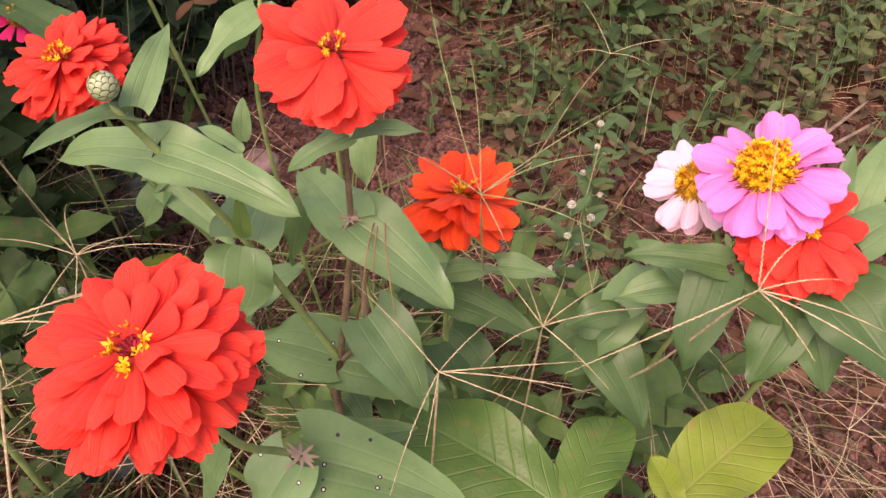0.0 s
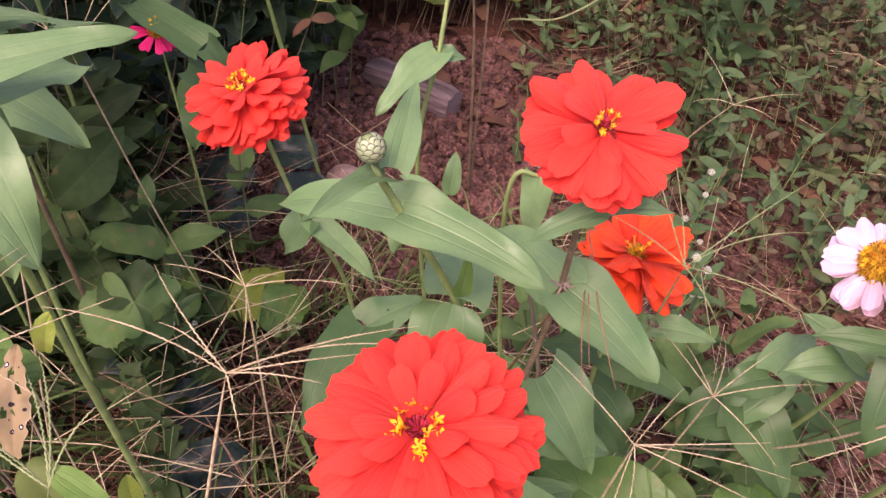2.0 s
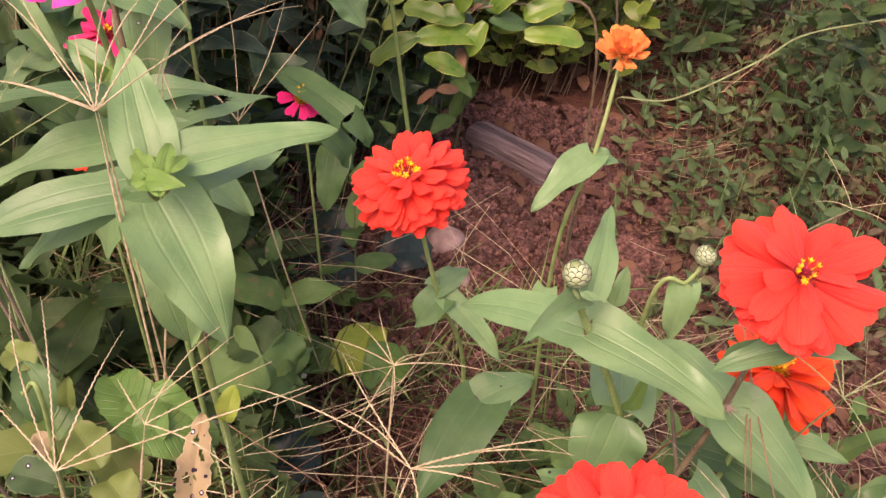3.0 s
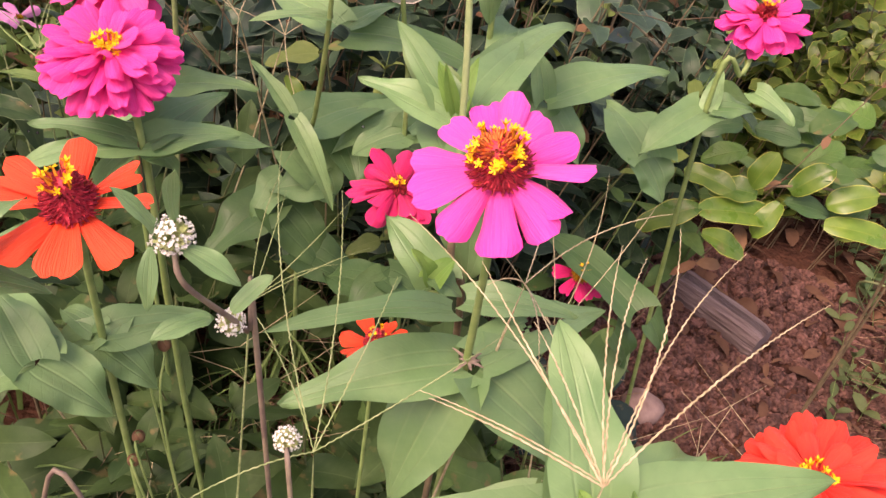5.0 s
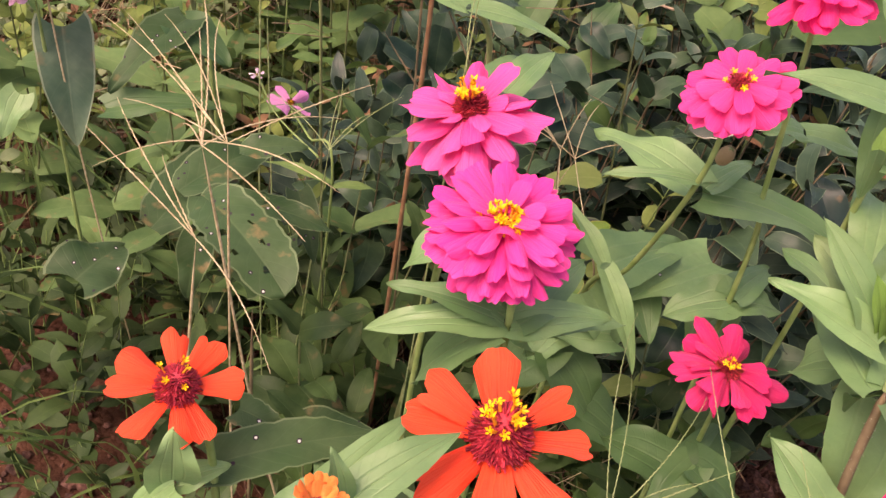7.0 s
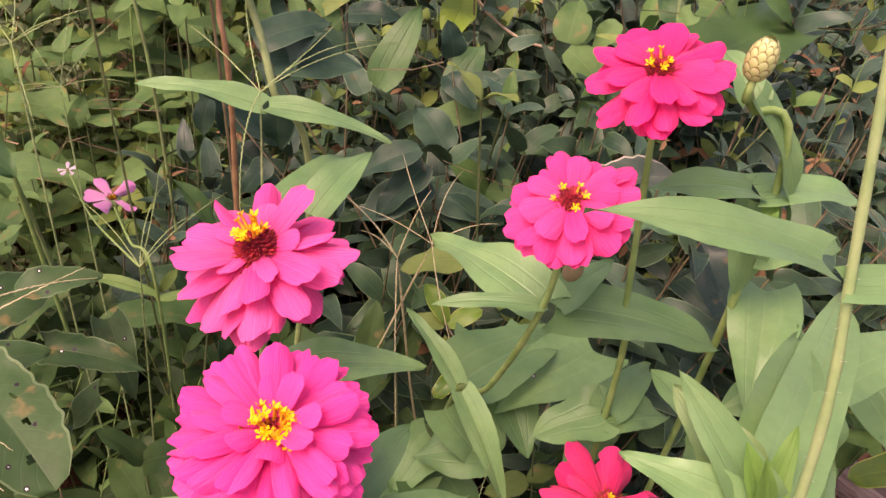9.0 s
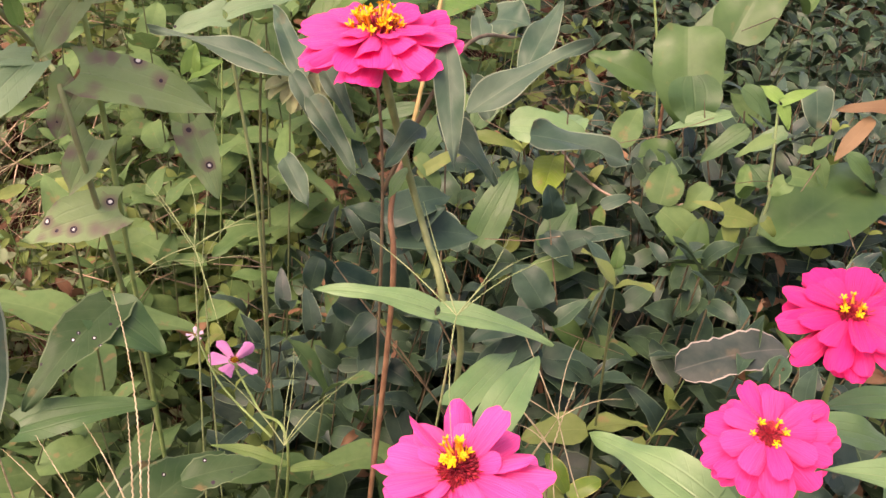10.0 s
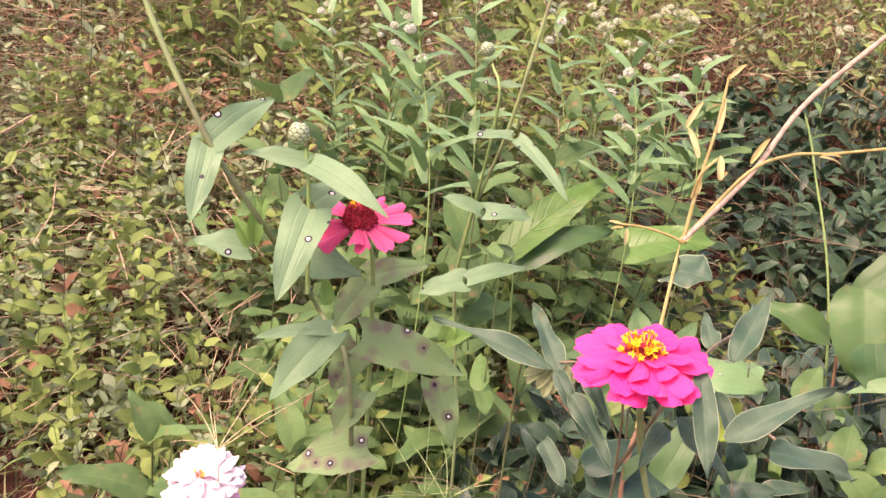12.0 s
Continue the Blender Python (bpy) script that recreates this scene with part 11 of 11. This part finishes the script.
sprigs("bank_weeds", "weeds over the bank, yellowish and dry in places", patch(2300, -4.6, 0.6, 1.2, 5.2, 43, lambda x, y, r: (slope(x, y) > 1.9) & (slope(x, y) < 5.2) & ((x < -1.32) | (y > 2.8))), (0.10, 0.36), 0.05, (0.02, 0.06), 0.4, WEED_PALE, STRAW_DULL, lean=0.7, seed=43, stem_r=0.0012)
sprigs("dry_weeds", "brown withered growth on the bank", patch(600, -4.2, 0.4, 1.3, 4.6, 47, lambda x, y, r: (slope(x, y) > 1.8) & ((x < -1.32) | (y > 2.8))), (0.12, 0.40), 0.05, (0.025, 0.06), 0.35, DEAD_LEAF, STRAW_BANK, lean=0.9, seed=47, droop=0.2)
sprigs("bank_weeds", "taller green weeds on the bank", patch(520, -3.0, 0.2, 1.5, 4.0, 44, lambda x, y, r: (slope(x, y) > 1.75) & (slope(x, y) < 4.4) & ((x < -1.3) | (y > 2.9))), (0.30, 0.60), 0.05, (0.05, 0.09), 0.26, WEED_LEAF, STEM_GREEN, lean=0.35, seed=44, stem_r=0.0016)
# undergrowth below the flowers, with the shade there put into its leaf colour
sprigs("undergrowth", "green weeds at the foot of the flowers, darkened for shade", patch(80, -1.28, -0.82, 0.48, 0.88, 55), (0.08, 0.26), 0.035, (0.03, 0.062), 0.42, WEED_GLOOM, STEM_GREEN, lean=0.5, seed=55)
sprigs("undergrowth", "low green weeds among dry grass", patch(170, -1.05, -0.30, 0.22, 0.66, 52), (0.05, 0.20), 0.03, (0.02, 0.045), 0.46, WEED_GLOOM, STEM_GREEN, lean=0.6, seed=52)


def blades(name, label, xy, long, width, mat, seed, rise=1.2, bend=1.2):
    rng = np.random.default_rng(seed)
    n = len(xy)
    a = rng.uniform(0, 2 * np.pi, n)
    foot = np.column_stack([xy, ground_z(xy[:, 0], xy[:, 1])])
    way = np.stack([np.cos(a), np.sin(a), np.abs(rng.normal(rise, 0.5, n))], 1)
    face = np.stack([-np.cos(a), -np.sin(a), np.full(n, 0.6)], 1)
    tagged(new(name, many_leaves(name, foot, way, face, rng.uniform(*long, n), rng.uniform(*width, n), mat, p=0.15, q=0.7, bend=bend, nu=6, nv=2)), label, "grass", kind="stuff")


def straws(name, label, xy, long, lift, r, mat, seed):
    """Fallen dry stalks, lying criss-cross."""
    rng = np.random.default_rng(seed)
    n = len(xy)
    a, L = rng.uniform(0, 2 * np.pi, n), rng.uniform(*long, n)
    A = np.column_stack([xy, ground_z(xy[:, 0], xy[:, 1]) + rng.uniform(0.002, lift, n)])
    B = A + np.stack([np.cos(a) * L, np.sin(a) * L, rng.normal(0, 0.25, n) * L], 1)
    low = ground_z(B[:, 0], B[:, 1]) + 0.002
    B[:, 2] = np.maximum(B[:, 2], low)
    M = (A + B) / 2 + rng.normal(0, 0.06, (n, 3)) * L[:, None]
    tagged(new(name, needles(name, np.vstack([A, M]), np.vstack([M, B]), np.tile(r * rng.uniform(0.6, 1.4, n), 2), mat)), label, "straw", kind="stuff")


blades("grass_blades", "green grass blades between the flowers", patch(800, -0.75, -0.15, 0.16, 0.70, 61), (0.08, 0.24), (0.002, 0.007), BLADE, 61)
blades("grass_blades", "green grass blades at the edge of the weeds", patch(500, -1.6, -0.7, 0.35, 1.4, 62), (0.12, 0.28), (0.003, 0.007), BLADE, 62)
blades("grass_blades", "grass over the bank", patch(5200, -4.6, 0.8, 1.2, 5.4, 63, lambda x, y, r: (slope(x, y) > 1.75) & (slope(x, y) < 5.6) & ((x < -1.32) | (y > 2.8))), (0.14, 0.42), (0.003, 0.008), BANK_BLADE, 63)
straws("dry_straw", "dry straw and dead stems over the soil", patch(2600, -0.75, -0.05, 0.16, 0.75, 71, lambda x, y, r: (y < 0.56) | (x < -0.36) | (r < 0.12)), (0.04, 0.17), 0.10, 0.0007, STRAW_DULL, 71)
straws("dry_straw", "dry straw and thin roots over red soil", patch(1500, 0.0, 0.95, 0.30, 1.5, 72), (0.03, 0.14), 0.025, 0.0007, STRAW_DULL, 72)
straws("dry_straw", "dry stalks among the weeds", patch(1500, -3.2, -0.7, 0.4, 2.2, 73, lambda x, y, r: ~((x > -1.25) & (y < 0.85)) & ~((x > -1.32) & (y > 1.72))), (0.05, 0.22), 0.24, 0.0008, STRAW_BANK, 73)
straws("dry_straw", "pale pinkish straw tangled among the weeds", patch(1500, -2.7, -1.25, 0.75, 2.1, 89), (0.08, 0.34), 0.20, 0.0010, STRAW_BANK, 89)
straws("dry_straw", "pinkish dry stalks lying on the bank", patch(1700, -4.2, -1.5, 0.9, 3.4, 87), (0.10, 0.45), 0.30, 0.0013, STRAW_BANK, 87)
# dark straw material used here so that its colour supplies the shade
straws("dry_straw", "twigs and dead stems, coloured dark for shade", patch(1200, -1.2, -0.1, 1.4, 3.4, 88), (0.06, 0.30), 0.16, 0.0009, STRAW_DULL, 88)
straws("dry_straw", "dry brown stalks over the bank", patch(2200, -4.2, 0.5, 1.4, 4.6, 74, lambda x, y, r: (slope(x, y) > 1.9) & ((x < -1.32) | (y > 2.8))), (0.10, 0.40), 0.32, 0.0012, STRAW_BANK, 74)


def litter(n, x0, x1, y0, y1, seed, mat=None):
    rng = np.random.default_rng(seed)
    xy = np.column_stack([rng.uniform(x0, x1, n), rng.uniform(y0, y1, n)])
    a = rng.uniform(0, 2 * np.pi, n)
    foot = np.column_stack([xy, ground_z(xy[:, 0], xy[:, 1]) + rng.uniform(0.003, 0.012, n)])
    L = rng.uniform(0.018, 0.045, n)
    tagged(new("leaf_litter", many_leaves("leaf_litter", foot, np.stack([np.cos(a), np.sin(a), rng.normal(0, 0.15, n)], 1), np.stack([rng.normal(0, 0.3, n), rng.normal(0, 0.3, n), np.ones(n)], 1), L, L * rng.uniform(0.3, 0.6, n), mat or DEAD_LEAF, bend=1.2)), "curled brown dead leaves on the soil", "leaf litter", kind="stuff")


litter(420, -0.5, 0.3, 0.95, 1.7, 81, LITTER_RED)
litter(420, 0.0, 1.1, 0.45, 1.6, 82, LITTER_RED)
# litter by the bank, its shade painted in the leaf colour
litter(3200, -1.35, 0.2, 1.4, 3.6, 83, LITTER_SHADE)
litter(1400, -1.35, -0.4, 1.6, 3.0, 91, LITTER_RED)
blades("grass_blades", "fine grass among the pale weeds", patch(1500, -3.3, -0.95, 0.4, 2.2, 64, lambda x, y, r: ~((x > -1.25) & (y < 0.85)) & ~((x > -1.32) & (y > 1.72))), (0.08, 0.26), (0.0015, 0.004), BANK_BLADE, 64)
straws("dry_straw", "thin pale straws over the litter", patch(200, 0.0, 1.2, 0.30, 1.7, 75), (0.04, 0.16), 0.10, 0.00045, STRAW, 75)
straws("dry_straw", "thin red-brown stalks between the flower stems", patch(800, -0.70, 0.0, 0.16, 0.80, 90, lambda x, y, r: (y < 0.5) | (x < -0.38)), (0.05, 0.18), 0.16, 0.0005, STRAW_MID, 90)
straws("dry_straw", "thin pale straws between the flower stems", patch(330, -0.70, 0.0, 0.16, 0.80, 76, lambda x, y, r: (y < 0.5) | (x < -0.38)), (0.05, 0.18), 0.20, 0.0005, STRAW, 76)


def weed_plant(x, y, height, long, ratio, mat, seed, label, levels=4):
    """One broad-leaved weed: a stem with crossed leaf pairs."""
    rng = np.random.default_rng(seed)
    ob = plant("broad_leaf_weed", x, y, label, "weed", "broad-leaved weeds")
    g0 = float(ground_z(x, y))
    lean = rng.normal(0, 0.12, 2) * height
    top = (x + lean[0], y + lean[1], g0 + height)
    stem(ob, [(x, y), (x + lean[0] * 0.3, y + lean[1] * 0.3, g0 + height * 0.5), top], 0.0012, 0.0008, STEM_SHADE)
    for k in range(levels):
        f = 0.32 + 0.66 * k / (levels - 1)
        at = np.array((x + lean[0] * f, y + lean[1] * f, g0 + height * f))
        a = seed + 1.57 * k + rng.normal(0, 0.3)
        for half in (0, math.pi):
            size = long * rng.uniform(0.7, 1.1) * (0.6 if k == levels - 1 else 1)
            d = np.array((math.cos(a + half), math.sin(a + half), rng.normal(0.1, 0.3) + (0.6 if k == levels - 1 else 0)))
            leaf(ob, at, at + d / np.linalg.norm(d) * size, size * ratio, mat, face=(*rng.normal(0, 0.3, 2), 1), nu=8, nv=6, p=0.45)
    return ob


def weed_stand(n, x0, x1, y0, y1, seed, height, long, ratio, mat, label, levels=4):
    """Three weeds and their copies, scattered and turned."""
    rng = np.random.default_rng(seed)
    firsts = [weed_plant(rng.uniform(x0, x1), rng.uniform(y0, y1), height * (0.8 + 0.2 * k), long * (0.9 + 0.1 * k), ratio, mat, seed + k, label, levels) for k in range(3)]
    for i in range(n - 3):
        x, y = rng.uniform(x0, x1), rng.uniform(y0, y1)
        copy_thing(firsts[i % 3], pose(x, y, float(ground_z(x, y)), rng.normal(0, 8), rng.normal(0, 8), rng.uniform(0, 360)) @ Matrix.Scale(rng.uniform(0.65, 1.15), 4))


p = plant("broad_leaf_weed", -0.430, 0.560, "broad mid-green weed leaves in shade among straw", "weed", "broad-leaved weeds")
stem(p, [(-0.430, 0.560), (-0.420, 0.540, 0.06), (-0.412, 0.520, 0.130)], 0.0018, 0.0012, STEM_GREEN)
leaf(p, (-0.332, 0.426, 0.130), (-0.308, 0.427, 0.100), 0.062, WEED_BROAD, face=(0.05, -0.25, 0.96), p=0.35, ragged=0.03)
leaf(p, (-0.332, 0.426, 0.130), (-0.366, 0.405, 0.110), 0.062, WEED_BROAD, face=(0.05, -0.25, 0.96), p=0.35, ragged=0.03)
leaf(p, (-0.331, 0.430, 0.130), (-0.359, 0.453, 0.130), 0.050, WEED_SHADE, face=(0.05, -0.25, 0.96), p=0.35, ragged=0.03)
leaf(p, (-0.332, 0.436, 0.120), (-0.310, 0.451, 0.120), 0.050, WEED_SHADE, face=(0.05, -0.25, 0.96), p=0.35, ragged=0.03)
# leaf colour carries the shade below the flowers
weed_stand(52, -0.80, -0.42, 0.42, 0.76, 51, 0.26, 0.075, 0.5, WEED_SHADE, "green weed with broad leaves below the flowers, darkened for shade")
weed_stand(18, -0.56, -0.30, 0.52, 0.84, 58, 0.20, 0.06, 0.5, WEED_BROAD, "low mid-green weed among straw")
weed_stand(34, -0.12, 0.22, 0.34, 0.54, 53, 0.17, 0.06, 0.5, WEED_BROAD, "low broad-leaved weed under the red flowers")
weed_stand(28, -1.30, -0.78, 0.62, 1.1, 46, 0.30, 0.085, 0.42, WEED_FRESH, "broad-leaved green weed among the pale ones")
weed_stand(14, -0.95, -0.42, 0.78, 1.35, 48, 0.50, 0.055, 0.45, WEED_BROAD, "mid-green weed growing through the dark shrub")
weed_stand(6, -0.95, -0.40, 0.74, 1.2, 49, 0.46, 0.045, 0.55, LEAF_LIME, "yellowing weed in the dark shrub")
weed_stand(34, 0.05, 0.9, 0.85, 1.6, 50, 0.20, 0.042, 0.38, WEED_SHADE, "upright green weed over brown litter")
# dark leaves added so their colour makes up for missing shade
sprigs("dark_shrub", "dark growth by the bank, leaf colour standing in for shade", patch(420, -1.1, 0.25, 1.5, 3.5, 34), (0.15, 0.42), 0.05, (0.04, 0.085), 0.42, SHRUB_LEAF, STEM_BROWN, lean=0.5, seed=34, category="shrub", stem_r=0.0014)
straws("dry_straw", "thin pale straws leaning between low leaves", patch(170, -0.12, 0.40, 0.22, 0.62, 77), (0.05, 0.17), 0.16, 0.00045, STRAW, 77)
straws("dry_straw", "thin brown twigs through the dark shrub", patch(170, -1.0, -0.35, 0.74, 1.4, 78), (0.05, 0.16), 0.60, 0.0006, STEM_BROWN, 78)
weed_stand(84, -1.60, -1.02, 1.0, 1.75, 56, 0.46, 0.072, 0.46, WEED_FRESH, "fresh green weed behind the dark shrub", 6)
weed_stand(26, -0.62, -0.22, 0.90, 1.30, 57, 0.30, 0.055, 0.46, WEED_BROAD, "fresh green weed beside the red soil", 5)
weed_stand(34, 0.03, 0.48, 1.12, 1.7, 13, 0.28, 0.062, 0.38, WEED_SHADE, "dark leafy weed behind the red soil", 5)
straws("dry_straw", "matted fine brown straw on red soil", patch(850, 0.02, 0.75, 0.22, 1.0, 84), (0.02, 0.10), 0.018, 0.00042, STRAW_MID, 84)
straws("dry_straw", "brown straw and rootlets on the far litter", patch(1500, 0.0, 1.3, 0.9, 1.8, 85), (0.03, 0.14), 0.05, 0.0007, STRAW_MID, 85)
sprigs("low_weeds", "small russet-green weeds on brown litter", patch(420, 0.05, 1.3, 0.72, 1.75, 86), (0.05, 0.19), 0.020, (0.012, 0.028), 0.5, WEED_RUSSET, STEM_BROWN, lean=0.5, seed=86)
straws("dry_straw", "fine tan roots and straws over the soil", patch(240, 0.02, 0.62, 0.25, 0.75, 79), (0.03, 0.12), 0.04, 0.0004, STRAW_BANK, 79)
straws("dry_straw", "fine pale straws standing between the flowers", patch(230, -0.38, 0.34, 0.14, 0.62, 92), (0.05, 0.18), 0.24, 0.00040, STRAW, 92)
blades("grass_blades", "thin short grass between straw and soil", patch(900, -0.32, 0.55, 0.18, 0.80, 93), (0.03, 0.11), (0.0012, 0.003), BLADE, 93)
# dark leaves again laid over bright ground in place of shade
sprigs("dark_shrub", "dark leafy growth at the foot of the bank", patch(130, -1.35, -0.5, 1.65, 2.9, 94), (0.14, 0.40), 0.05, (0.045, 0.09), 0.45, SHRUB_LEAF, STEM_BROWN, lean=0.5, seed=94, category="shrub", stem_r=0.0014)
